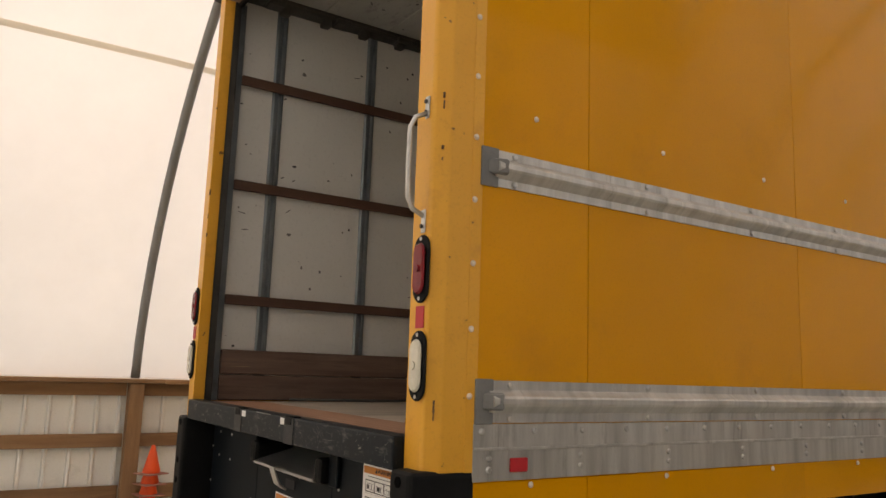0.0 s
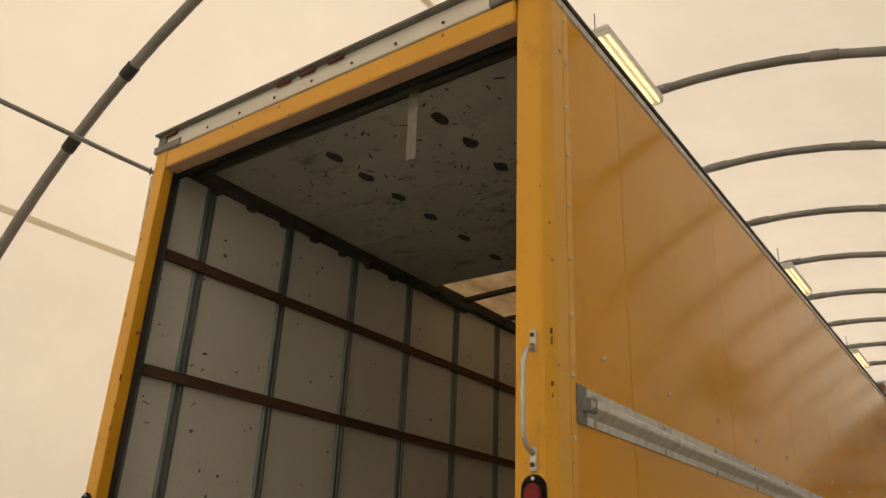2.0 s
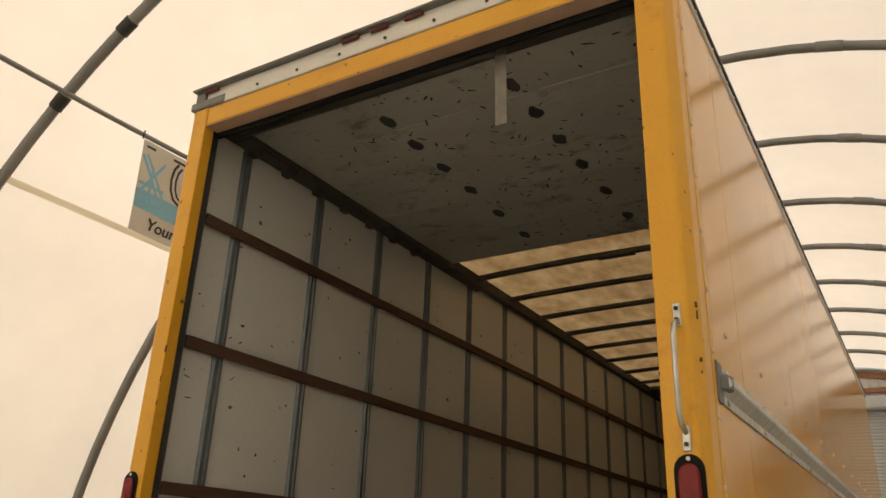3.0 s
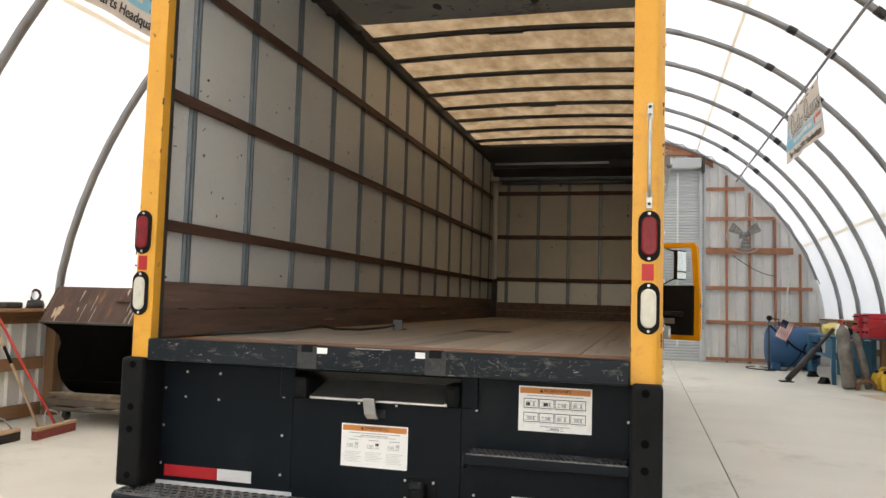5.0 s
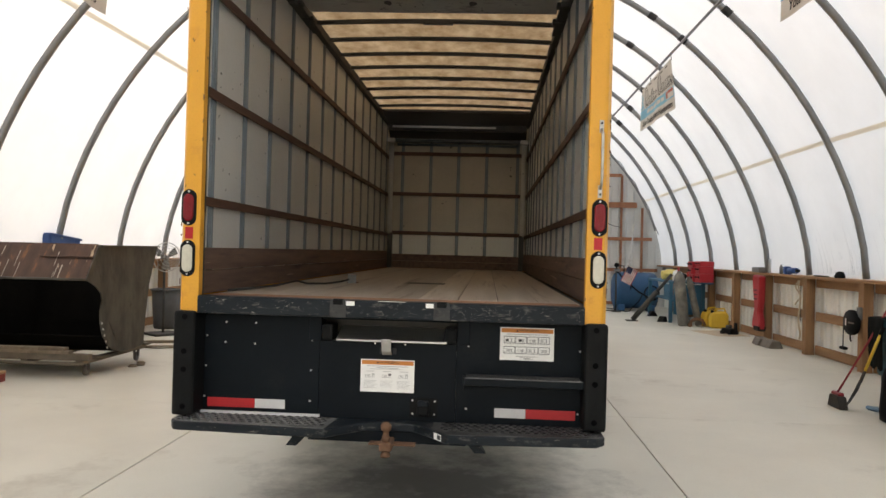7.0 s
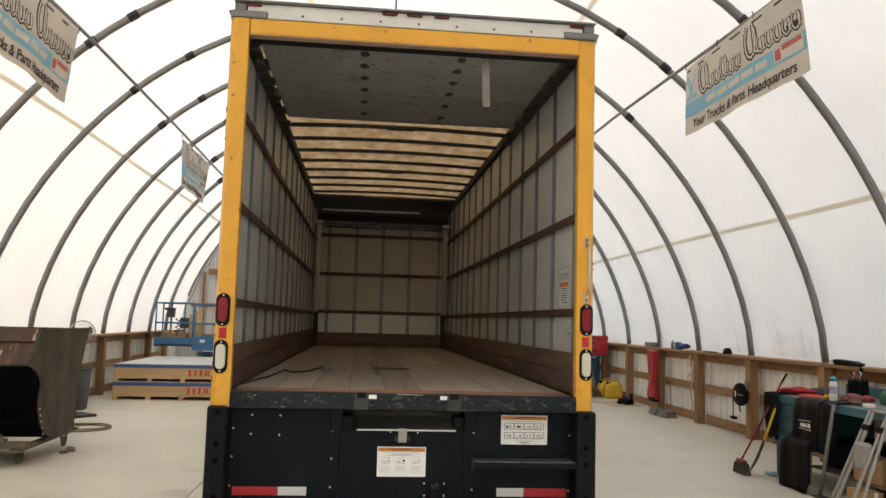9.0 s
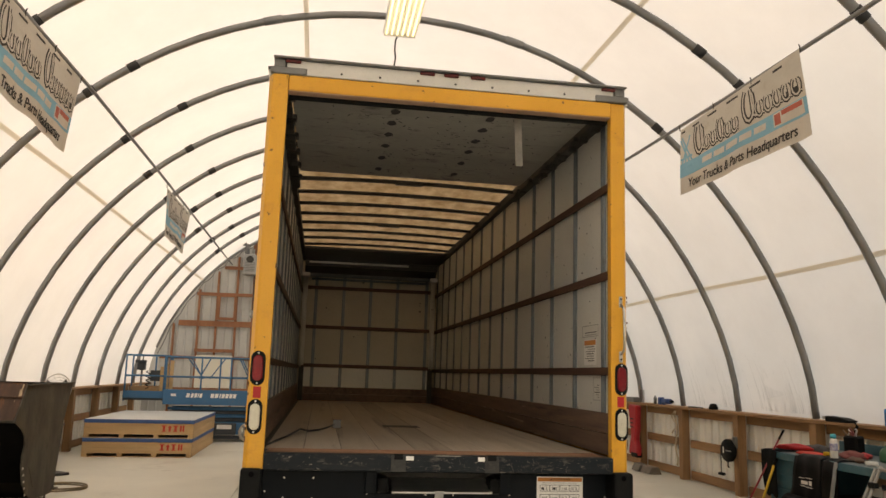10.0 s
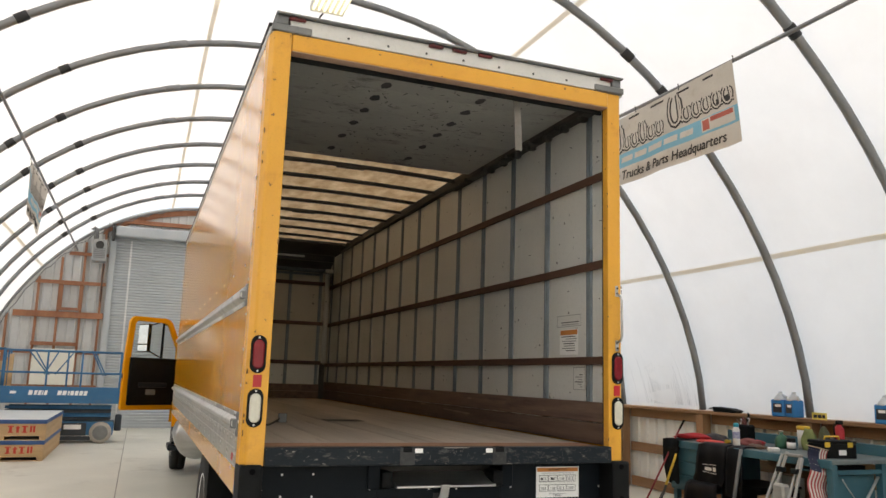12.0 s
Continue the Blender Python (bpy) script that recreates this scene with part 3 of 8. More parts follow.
def side_wall(s):
    """One long wall of the box; s is +1 or -1 for the side across."""
    wall = part("side_wall", slab(0.17, s * 1.190, 1.0, LEN, s * (W - 0.006), 3.63), yellow, truck, "glossy yellow side wall of riveted panels")
    edges = [0.165, 0.64, 1.86, 3.08, 4.30, 5.52, 6.74, 7.96, LEN]
    for a, b in zip(edges, edges[1:]):
        part("panel", slab(a + 0.0012, s * (W - 0.0065), 1.15, b - 0.0012, s * (W - 0.002), 3.63, bevel=0.0012), yellow, wall)
    for a, b in zip(edges, edges[1:]):
        if not (2.2 < (a + b) / 2 < 3.9):
            part("valance", slab(a + 0.0015, s * (W - 0.0065), 1.01, b - 0.0015, s * (W - 0.003), 1.148, bevel=0.0015), yellow, wall)
    rivet = mesh_of(turned([(0.0098, 0), (0.0098, 0.002), (0.007, 0.005), (0.002, 0.0065)], sides=10), "rivet", rivet_paint)
    face = Matrix.Rotation(s * -math.pi / 2, 4, "X")
    for k in range(12):
        share("rivet", rivet, wall, Matrix.Translation((0.158, s * (W + 0.0025), 1.40 + 0.1985 * k)) @ face)
    for x in POSTS:
        for z in (2.303, 1.135):
            share("rivet", rivet, wall, Matrix.Translation((x + 0.02, s * (W - 0.0015), z)) @ face)
    # rub rails of pressed aluminium with cast end caps
    for name, z0, z1 in (("upper_rub_rail", 2.05, 2.168), ("lower_rub_rail", 1.322, 1.448)):
        h = z1 - z0
        o = [(s * (W - 0.001), z0), (s * (W + 0.004), z0), (s * (W + 0.004), z0 + h * 0.22), (s * (W + 0.012), z0 + h * 0.27), (s * (W + 0.031), z0 + h * 0.40), (s * (W + 0.035), z0 + h * 0.46),
             (s * (W + 0.035), z0 + h * 0.58), (s * (W + 0.031), z0 + h * 0.63), (s * (W + 0.010), z0 + h * 0.74), (s * (W + 0.004), z0 + h * 0.78), (s * (W + 0.004), z1), (s * (W - 0.001), z1)]
        r = part(name, prism(bmesh.new(), o, "x", 0.23, LEN - 0.1), alu_side, truck, "dull aluminium rub rail along the side")
        part("end_cap", slab(0.178, s * (W - 0.001), z0 - 0.004, 0.245, s * (W + 0.008), z1 + 0.004, bevel=0.004, segments=2), cap_grey, r, "grey cast end cap")
        nose = bmesh.new()
        prism(nose, [(0.2, s * (W + 0.006)), (0.232, s * (W + 0.03)), (0.262, s * (W + 0.0385)), (0.27, s * (W + 0.03)), (0.27, s * (W + 0.006))], "z", z0 + h * 0.3, z0 + h * 0.72, bevel=0.006)
        part("nose", nose, cap_grey, r)
        bolt = mesh_of(turned([(0.011, 0), (0.011, 0.004), (0.006, 0.008)], sides=8), "bolt", alu)
        for k in range(14):
            for zz in (z0 + h * 0.11, z0 + h * 0.89):
                share("bolt", bolt, r, Matrix.Translation((0.31 + 0.613 * k, s * (W + 0.004), zz)) @ face)
    # aluminium skirt plate below the lower rail
    sk = part("skirt_plate", slab(0.176, s * (W - 0.0015), 1.25, LEN - 0.1, s * (W + 0.005), 1.319, bevel=0.0015), alu_side, truck, "aluminium skirt plate with two rows of bolts")
    part("lower_plate", slab(0.176, s * (W - 0.0015), 1.152, LEN - 0.1, s * (W + 0.003), 1.248, bevel=0.0015), alu_side, sk)
    part("ridge", slab(0.176, s * (W + 0.0035), 1.241, LEN - 0.1, s * (W + 0.009), 1.251, bevel=0.002), alu_side, sk)
    bolt = mesh_of(turned([(0.0105, 0), (0.0105, 0.003), (0.006, 0.007)], sides=8), "bolt", alu)
    for k in range(41):
        share("bolt", bolt, sk, Matrix.Translation((0.205 + 0.203 * k, s * (W + 0.005), 1.297)) @ face)
    for k in range(14):
        for zz in (1.186, 1.218):
            share("bolt", bolt, sk, Matrix.Translation((0.235 + (0.37 if k else 0) + 0.4 * max(0, k - 1) * 1.05, s * (W + 0.003), zz)) @ face)
    part("reflector", slab(0.315, s * (W + 0.003), 1.176, 0.383, s * (W + 0.006), 1.218, bevel=0.003), red_tape, sk, "small red reflector")
    top = part("top_rail", slab(0.02, s * 1.18, 3.632, LEN, s * (W + 0.004), 3.672, bevel=0.005), alu, truck, "aluminium rail along the roof edge")
    for k in range(60):
        share("rivet", rivet, top, Matrix.Translation((0.15 + 0.14 * k, s * (W + 0.0045), 3.65)) @ face)
    part("roof_lip", slab(0.02, s * 1.15, 3.673, LEN, s * (W + 0.012), 3.693, bevel=0.004), dark_steel, truck)
    # inside: liner sheets between steel posts, wooden slats on top of them
    lined = part("liner", slab(0.09, s * 1.1785, DECK, LEN - 0.05, s * 1.189, 3.63), liner, truck, "grey-white liner with dents and scuffs")
    marks = [0.09] + POSTS + [LEN - 0.06]
    for a, b in zip(marks, marks[1:]):
        if b - a > 0.06:
            part("liner_sheet", slab(a + 0.004, s * 1.1755, DECK + 0.002, b - 0.004, s * 1.1783, 3.625), liner, lined)
    u = 1.1753
    post = mesh_of(prism(bmesh.new(), [(-0.034, s * u), (-0.034, s * (u - 0.006)), (-0.024, s * (u - 0.016)), (-0.009, s * (u - 0.016)), (-0.005, s * (u - 0.008)),
                                      (0.005, s * (u - 0.008)), (0.009, s * (u - 0.016)), (0.024, s * (u - 0.016)), (0.034, s * (u - 0.006)), (0.034, s * u)], "z", DECK + 0.01, 3.62), "wall_post", post_steel)
    for x in POSTS:
        share("wall_post", post, truck, pose(x, 0, 0))
    rnd = random.Random(5 + s)
    dents = part("dent_mark", bmesh.new(), black_ink, truck, "black dents and scuff marks on the liner")
    bm = bmesh.new()
    for k in range(170):
        x = 0.15 + 8.1 * rnd.random() ** 1.4
        z = 1.56 + rnd.random() ** 1.1 * 1.9
        if min(abs(x - p) for p in POSTS) < 0.05 or min(abs(z - q) for q in (1.832, 2.481, 3.101)) < 0.06:
            continue
        n = rnd.choice((5, 6, 7))
        w, h, t = rnd.uniform(0.004, 0.015), rnd.uniform(0.003, 0.011), rnd.uniform(-0.7, 0.7)
        if rnd.random() < 0.2:
            w, h = rnd.uniform(0.015, 0.035), 0.003
        vs = []
        for j in range(n):
            a = 2 * math.pi * j / n
            r = rnd.uniform(0.6, 1.1)
            p, q = math.cos(a) * w * r, math.sin(a) * h * r
            vs.append(bm.verts.new((x + p * math.cos(t) - q * math.sin(t), s * 1.1748, z + p * math.sin(t) + q * math.cos(t))))
        bm.faces.new(vs)
    bm.to_mesh(dents.data)
    bm.free()
    dents["kind"] = "stuff"
    for z0, z1 in ((1.795, 1.85), (2.449, 2.507), (3.072, 3.13)):
        part("slat", slab(0.15, s * 1.137, z0, LEN - 0.07, s * 1.1588, z1, bevel=0.004), slat_wood, truck, "brown stained hardwood slat")
    for z0, z1 in ((1.27, 1.408), (1.412, 1.545)):
        part("kick_board", slab(0.15, s * 1.135, z0, LEN - 0.07, s * 1.1585, z1, bevel=0.004), kick_wood, truck, "scuffed brown kick board")
    # rolled door's track along the top of the wall
    part("door_track", slab(0.12, s * 1.08, 3.59, 2.95, s * 1.17, 3.618, bevel=0.004), dark_steel, truck, "dark steel track of the rolled door")
    br = mesh_of(slab(-0.05, s * 1.05, 3.575, 0.05, s * 1.15, 3.61, bevel=0.006), "roller_bracket", dark_steel)
    for k in range(6):
        share("roller_bracket", br, truck, pose(0.3 + 0.44 * k, 0, 0))
    # upright frame post at the rear, with the door's track behind it
    o = [(0.0, s * 1.085), (0.0, s * 1.172), (0.005, s * 1.184), (0.05, s * W), (0.171, s * W), (0.171, s * 1.19), (0.06, s * 1.19), (0.06, s * 1.085)]
    rp = part("rear_post", prism(bmesh.new(), o, "z", 1.18, 3.64, bevel=0.003), yellow_worn, truck, "chipped yellow rear post")
    part("flange", slab(0.13, s * (W - 0.001), 1.18, 0.171, s * (W + 0.002), 3.63, bevel=0.001), yellow_worn, rp)
    part("upright_track", slab(0.062, s * 1.092, DECK, 0.10, s * 1.15, 3.56, bevel=0.003), dark_steel, truck)
    part("inner_jamb", slab(0.102, s * 1.145, DECK, 0.148, s * 1.174, 3.56, bevel=0.003), post_steel, truck)
    if s < 0:
        rp.matrix_basis = Matrix.Translation((0.016, 0, 0))


def lamp_unit(y, z, material, name, label):
    """An oval lamp in a rubber-like bezel, held by two screws."""
    bez = bmesh.new()
    prism(bez, [(y + u, z + v) for u, v in stadium(0.043, 0.103, 10)], "x", -0.008, 0.0, bevel=0.003)
    b = part(name, bez, rubber, truck, label)
    ln = bmesh.new()
    prism(ln, [(y + u, z + v) for u, v in stadium(0.03, 0.078, 10)], "x", -0.02, -0.007, bevel=0.006)
    part("lens", ln, material, b)
    part("bulb_ring", turned([(0.012, 0), (0.012, 0.004), (0.006, 0.006)], (-0.0255, y, z), "x", 12), material, b)
    for zz in (z + 0.09, z - 0.09):
        part("screw", turned([(0.006, 0), (0.006, 0.002), (0.003, 0.004)], (-0.012, y, zz), "x", 8), bolt_metal, b)
    if y < 0:
        b.matrix_basis = Matrix.Translation((0.016, 0, 0))


for s in (1, -1):
    side_wall(s)
    lamp_unit(s * 1.152, 1.771, red_lens, "tail_lamp", "red oval tail lamp in a black bezel")
    lamp_unit(s * 1.152, 1.484, clear_lens, "reversing_lamp", "clear oval reversing lamp in a black bezel")
    part("reflector", slab(-0.003, s * 1.148 - 0.023, 1.594, 0.0, s * 1.148 + 0.023, 1.66, bevel=0.001), red_tape, truck, "red reflective square").matrix_basis = Matrix.Translation((0.016 if s < 0 else 0.0, 0, 0))
    # black dock bumper at the foot of the post
    db = part("dock_bumper", slab(-0.035, s * 1.088, 0.60, 0.19, s * 1.212, 1.188, bevel=0.022, segments=3), rubber, truck, "black moulded corner bumper")
    for zz in (0.652, 0.86, 0.962, 1.155):
        part("bolt_hole", turned([(0.016, 0), (0.016, 0.003), (0.011, 0.0032)], (-0.0375, s * 1.145, zz), "x", 12), hole_dark, db)

# rust chips down the corners of the rear posts
chips = random.Random(29)
for s in (1, -1):
    dx = 0.016 if s < 0 else 0.0
    for n in range(12):
        z = chips.choice((1.25, 1.4, 1.62, 2.0, 2.35, 2.9)) + chips.uniform(-0.12, 0.16)
        h, outer = chips.uniform(0.008, 0.035), n % 3 > 0
        y = s * 1.2025 if outer else s * 1.0862
        x = (0.0225 if outer else 0.001) + dx
        part("rust_chip", rod([(x, y, z), (x + 0.001, y + chips.uniform(-0.001, 0.001), z + h)], chips.uniform(0.002, 0.0045), 5), rust, truck)

# lintel and aluminium cap over the door opening
part("lintel", slab(0.001, -1.082, 3.535, 0.082, 1.082, 3.638, bevel=0.006), yellow_worn, truck, "yellow lintel over the cargo door")
cap = part("roof_cap", slab(-0.004, -1.10, 3.641, 0.10, 1.10, 3.735, bevel=0.004), white_alu, truck, "pale aluminium cap over the lintel")
part("visor", slab(-0.035, -1.185, 3.737, 0.14, 1.185, 3.75, bevel=0.004), cap_grey, cap)
for k in range(9):
    part("rivet", turned([(0.008, 0), (0.008, 0.003), (0.004, 0.005)], (-0.0095, -1.0 + 0.25 * k, 3.668), "x", 8), dark_steel, cap)
for y in (1.06, 0.19, 0.03, -0.15, -1.06):
    ml = part("marker_lamp", slab(-0.022, y - 0.05, 3.712, -0.004, y + 0.05, 3.735, bevel=0.006), marker_red, truck, "small dark red marker lamp")
for s in (1, -1):
    part("corner_casting", slab(-0.012, s * 0.97, 3.641, 0.13, s * 1.203, 3.685, bevel=0.006), cap_grey, truck, "grey corner casting")
    part("corner_block", slab(-0.006, s * 1.11, 3.686, 0.12, s * 1.18, 3.737, bevel=0.004), cap_grey, truck)
part("door_seal", slab(0.08, -1.08, 3.503, 0.1, 1.08, 3.533, bevel=0.004), rubber, truck, "black rubber door seal")
for s in (1, -1):
    for k in range(7):
        part("door_roller", slab(0.34 + 0.265 * k, s * 1.075, 3.545, 0.4 + 0.265 * k, s * 1.14, 3.6, bevel=0.015, segments=2), dark_steel, truck)
part("weather_strip", slab(0.003, -1.08, 3.5305, 0.078, 1.08, 3.5345), surface("peeling_primer", (0.38, 0.24, 0.17), (0.48, 0.33, 0.25), 6, 0.7), truck, "peeling pinkish strip under the lintel")
part("spring_bar", rod([(0.22, -1.1, 3.6), (0.22, 1.1, 3.6)], 0.03, 10), dark_steel, truck)

# grab handle on one post
handle = part("grab_handle", rod([(-0.004, -1.15, 2.226), (-0.045, -1.15, 2.205), (-0.062, -1.15, 2.17), (-0.064, -1.15, 2.05), (-0.062, -1.15, 1.955), (-0.045, -1.15, 1.92), (-0.004, -1.15, 1.902)], 0.0078, 10), alu, truck, "worn steel grab handle")
handle.matrix_basis = Matrix.Translation((0.016, 0, 0.03))
for z in (2.245, 1.886):
    part("foot_plate", slab(-0.006, -1.162, z - 0.036, 0.0, -1.138, z + 0.036, bevel=0.003), alu, handle)
    for d in (0.018, -0.016):
        part("bolt", turned([(0.007, 0), (0.007, 0.004), (0.003, 0.006)], (-0.0125, -1.15, z + d), "x", 6), dark_steel, handle)

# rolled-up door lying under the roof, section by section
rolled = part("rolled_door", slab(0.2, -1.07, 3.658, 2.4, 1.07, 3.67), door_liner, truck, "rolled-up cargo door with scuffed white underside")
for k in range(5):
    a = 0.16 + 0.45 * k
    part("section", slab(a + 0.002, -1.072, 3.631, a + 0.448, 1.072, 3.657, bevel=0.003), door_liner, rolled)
for y0, run in ((0.349, 0.0), (-0.35, -0.008)):
    for k, x in enumerate((0.515, 0.785, 1.075, 1.38, 1.75, 2.138)):
        bm = bmesh.new()
        vs = [bm.verts.new((x + 0.062 * math.cos(2 * math.pi * j / 11) * random.uniform(0.75, 1.12), y0 + run * k * 0.2 + 0.036 * math.sin(2 * math.pi * j / 11) * random.uniform(0.75, 1.15), 3.6292)) for j in range(11)]
        bm.faces.new(vs)
        part("hinge_mark", bm, black_ink, rolled, "black greasy hinge mark")
bm = bmesh.new()
rnd = random.Random(11)
for k in range(240):
    x, y = rnd.uniform(0.25, 2.35), rnd.gauss(-0.1, 0.5)
    if abs(y) > 1.0:
        continue
    w, h, t = rnd.uniform(0.006, 0.035), rnd.uniform(0.003, 0.009), rnd.uniform(0, 3)
    vs = []
    for j in range(6):
        p, q = math.cos(j * math.pi / 3) * w * rnd.uniform(0.6, 1.1), math.sin(j * math.pi / 3) * h * rnd.uniform(0.6, 1.1)
        vs.append(bm.verts.new((x + p * math.cos(t) - q * math.sin(t), y + p * math.sin(t) + q * math.cos(t), 3.6298)))
    bm.faces.new(vs)
part("scuff_mark", bm, black_ink, rolled, "scuff marks on the door")["kind"] = "stuff"
bm = bmesh.new()
prev = None
for x, z, lean in ((0.24, 3.627, -0.012), (0.2, 3.59, -0.01), (0.172, 3.53, -0.006), (0.168, 3.42, 0.0), (0.165, 3.3, 0.004), (0.162, 3.19, 0.008)):
    row = [bm.verts.new((x, -0.502 - lean, z)), bm.verts.new((x, -0.452 - lean, z)), bm.verts.new((x - 0.004, -0.452 - lean, z)), bm.verts.new((x - 0.004, -0.502 - lean, z))]
    if prev:
        for j in range(4):
            bm.faces.new((prev[j], prev[(j + 1) % 4], row[(j + 1) % 4], row[j]))
    prev = row
part("pull_strap", bm, surface("webbing", (0.17, 0.16, 0.145), (0.27, 0.255, 0.23), 12, 0.8), truck, "frayed grey pull strap hanging from the door")

# translucent roof on bows
bm = bmesh.new()
rows = []
for k in range(29):
    x = 0.1 + (LEN - 0.15) * k / 28
    rows.append([bm.verts.new((x, y, 3.715 + 0.018 * (1 - (y / 1.2) ** 2) + 0.004 * math.sin(k * 2.1 + y * 3))) for y in (-1.2, -0.6, 0, 0.6, 1.2)])
for a, b in zip(rows, rows[1:]):
    for j in range(4):
        f = bm.faces.new((a[j], a[j + 1], b[j + 1], b[j]))
        f.smooth = True
part("roof", bm, frp, truck, "amber translucent fibreglass roof")
bow_bm = bmesh.new()
rows = []
for j in range(13):
    y = -1.15 + 2.3 * j / 12
    z = 3.662 + 0.028 * (1 - (y / 1.15) ** 2)
    rows.append([bow_bm.verts.new(p) for p in ((-0.022, y, z), (0.022, y, z), (0.022, y, z + 0.034), (-0.022, y, z + 0.034))])
for a, b in zip(rows, rows[1:]):
    for i in range(4):
        bow_bm.faces.new((a[i], a[(i + 1) % 4], b[(i + 1) % 4], b[i]))
bow = mesh_of(bow_bm, "roof_bow", dark_steel)
bm = bmesh.new()
for k in range(12):
    share("roof_bow", bow, truck, pose(0.54 + 0.59 * k, 0, 0))
for x, y in ((2.9, -0.02), (5.26, -0.02)):
    part("drip_patch", slab(x - 0.03, y - 0.14, 3.678, x + 0.03, y + 0.14, 3.692, bevel=0.003), dark_steel, truck)

for s in (1, -1):
    part("roof_cove", slab(0.15, s * 1.12, 3.626, LEN - 0.05, s * 1.189, 3.7125, bevel=0.004), dark_steel, truck, "dark rail under the roof edge")

# front bulkhead
fx = LEN - 0.08
# Tan panel, darker and warmer than the side liner.
bulk = surface("tan_bulkhead_panel", (0.46, 0.425, 0.355), (0.56, 0.52, 0.44), 1.2, 0.35, 0.5, bump=0.05, fine=50, stain=(0.40, 0.36, 0.29), stain_amount=0.4, stain_scale=1.4, specks=((0.06, 0.05, 0.04), 11.0, 0.735))
part("bulkhead", slab(fx, -1.177, DECK, fx + 0.05, 1.177, 3.66), bulk, truck, "tan panel of the front bulkhead")
part("bulkhead_strip", slab(fx - 0.0045, -1.1, 1.5, fx - 0.0008, 1.1, 1.822, bevel=0.001), liner, truck, "pale metal strip along the foot of the bulkhead")
for y in (0.911, 0.439, -0.022, -0.489, -1.0):
    o = [(y - 0.027, fx - 0.001), (y - 0.027, fx - 0.008), (y - 0.02, fx - 0.017), (y - 0.006, fx - 0.017), (y - 0.004, fx - 0.008), (y + 0.004, fx - 0.008), (y + 0.006, fx - 0.017), (y + 0.02, fx - 0.017), (y + 0.027, fx - 0.008), (y + 0.027, fx - 0.001)]
    part("bulkhead_post", prism(bmesh.new(), [(v, u) for u, v in o], "z", DECK + 0.2, 3.36), post_steel, truck)
for z in (1.852, 2.5, 3.172):
    part("slat", slab(fx - 0.042, -1.1, z - 0.03, fx - 0.019, 1.1, z + 0.03, bevel=0.004), slat_wood, truck, "brown stained hardwood slat")
for z0, z1 in ((1.272, 1.385), (1.388, 1.5)):
    part("kick_board", slab(fx - 0.045, -1.1, z0, fx - 0.02, 1.1, z1, bevel=0.004), kick_wood, truck, "scuffed brown kick board")
for s in (1, -1):
    part("corner_post", slab(fx - 0.07, s * 1.05, DECK, fx - 0.003, s * 1.13, 1.83, bevel=0.006), dark_steel, truck, "dark steel corner post")
    part("corner_tube", rod([(fx - 0.07, s * 1.1, 1.85), (fx - 0.07, s * 1.1, 3.34)], 0.042, 14), liner, truck, "white rounded corner tube")
    part("header_bracket", slab(fx - 0.2, s * 1.03, 3.345, fx, s * 1.16, 3.41, bevel=0.008), alu, truck)
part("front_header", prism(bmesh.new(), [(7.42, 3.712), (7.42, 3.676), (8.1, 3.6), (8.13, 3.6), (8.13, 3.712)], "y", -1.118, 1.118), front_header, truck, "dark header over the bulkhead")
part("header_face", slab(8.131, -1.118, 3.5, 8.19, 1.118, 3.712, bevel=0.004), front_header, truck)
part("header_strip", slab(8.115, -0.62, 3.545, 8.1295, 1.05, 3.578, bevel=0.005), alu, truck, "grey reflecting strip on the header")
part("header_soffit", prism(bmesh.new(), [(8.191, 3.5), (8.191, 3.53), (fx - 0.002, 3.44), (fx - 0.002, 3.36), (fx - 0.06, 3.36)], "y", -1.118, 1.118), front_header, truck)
part("header_beam", prism(bmesh.new(), [(fx - 0.08, 3.36), (fx - 0.15, 3.372), (fx - 0.16, 3.40), (fx - 0.15, 3.43), (fx - 0.12, 3.44)], "y", -1.03, 1.03), post_steel, truck, "grey steel beam over the bulkhead")
part("header_tube", rod([(fx - 0.1, -1.0, 3.315), (fx - 0.1, 1.0, 3.315)], 0.022, 10), post_steel, truck)
part("nose_wall", slab(LEN - 0.02, -1.17, 0.98, LEN + 0.02, 1.17, 3.66), yellow, truck)

# deck
deck = part("deck", slab(0.06, -1.145, 1.2, LEN - 0.03, 1.145, 1.262), dark_steel, truck, "worn plank deck")
edges = [-1.104 + 0.2453 * k for k in range(10)]
for a, b in zip(edges, edges[1:]):
    part("plank", slab(0.37, a + 0.002, 1.262, LEN - 0.12, b - 0.002, DECK + random.uniform(-0.001, 0.001), bevel=0.002), deck_wood, deck)
red_wood = surface("reddish_threshold_wood", (0.26, 0.13, 0.08), (0.36, 0.20, 0.13), 2.5, 0.6, 0.75, bump=0.3, fine=45, stretch=(4, 0.25, 4), stain=(0.15, 0.08, 0.05), stain_amount=0.5, stain_scale=2, vary=0.08)
for k in range(6):
    part("threshold_board", slab(0.062 + 0.05 * k, -1.08, 1.262, 0.11 + 0.05 * k, 1.08, DECK + 0.002, bevel=0.002), red_wood, deck, "reddish threshold board")
loop = part("tie_rod", rod([(0.55, 1.1, 1.277), (1.2, 0.99, 1.28), (1.56, 0.91, 1.305), (1.66, 0.85, 1.283), (1.9, 0.76, 1.276), (2.14, 0.68, 1.285), (2.24, 0.63, 1.3)], 0.008, 8), dark_steel, truck, "bent steel bar lying on the deck")
part("clip", slab(2.24, 0.57, DECK + 0.001, 2.256, 0.64, DECK + 0.075, bevel=0.003), cap_grey, loop)
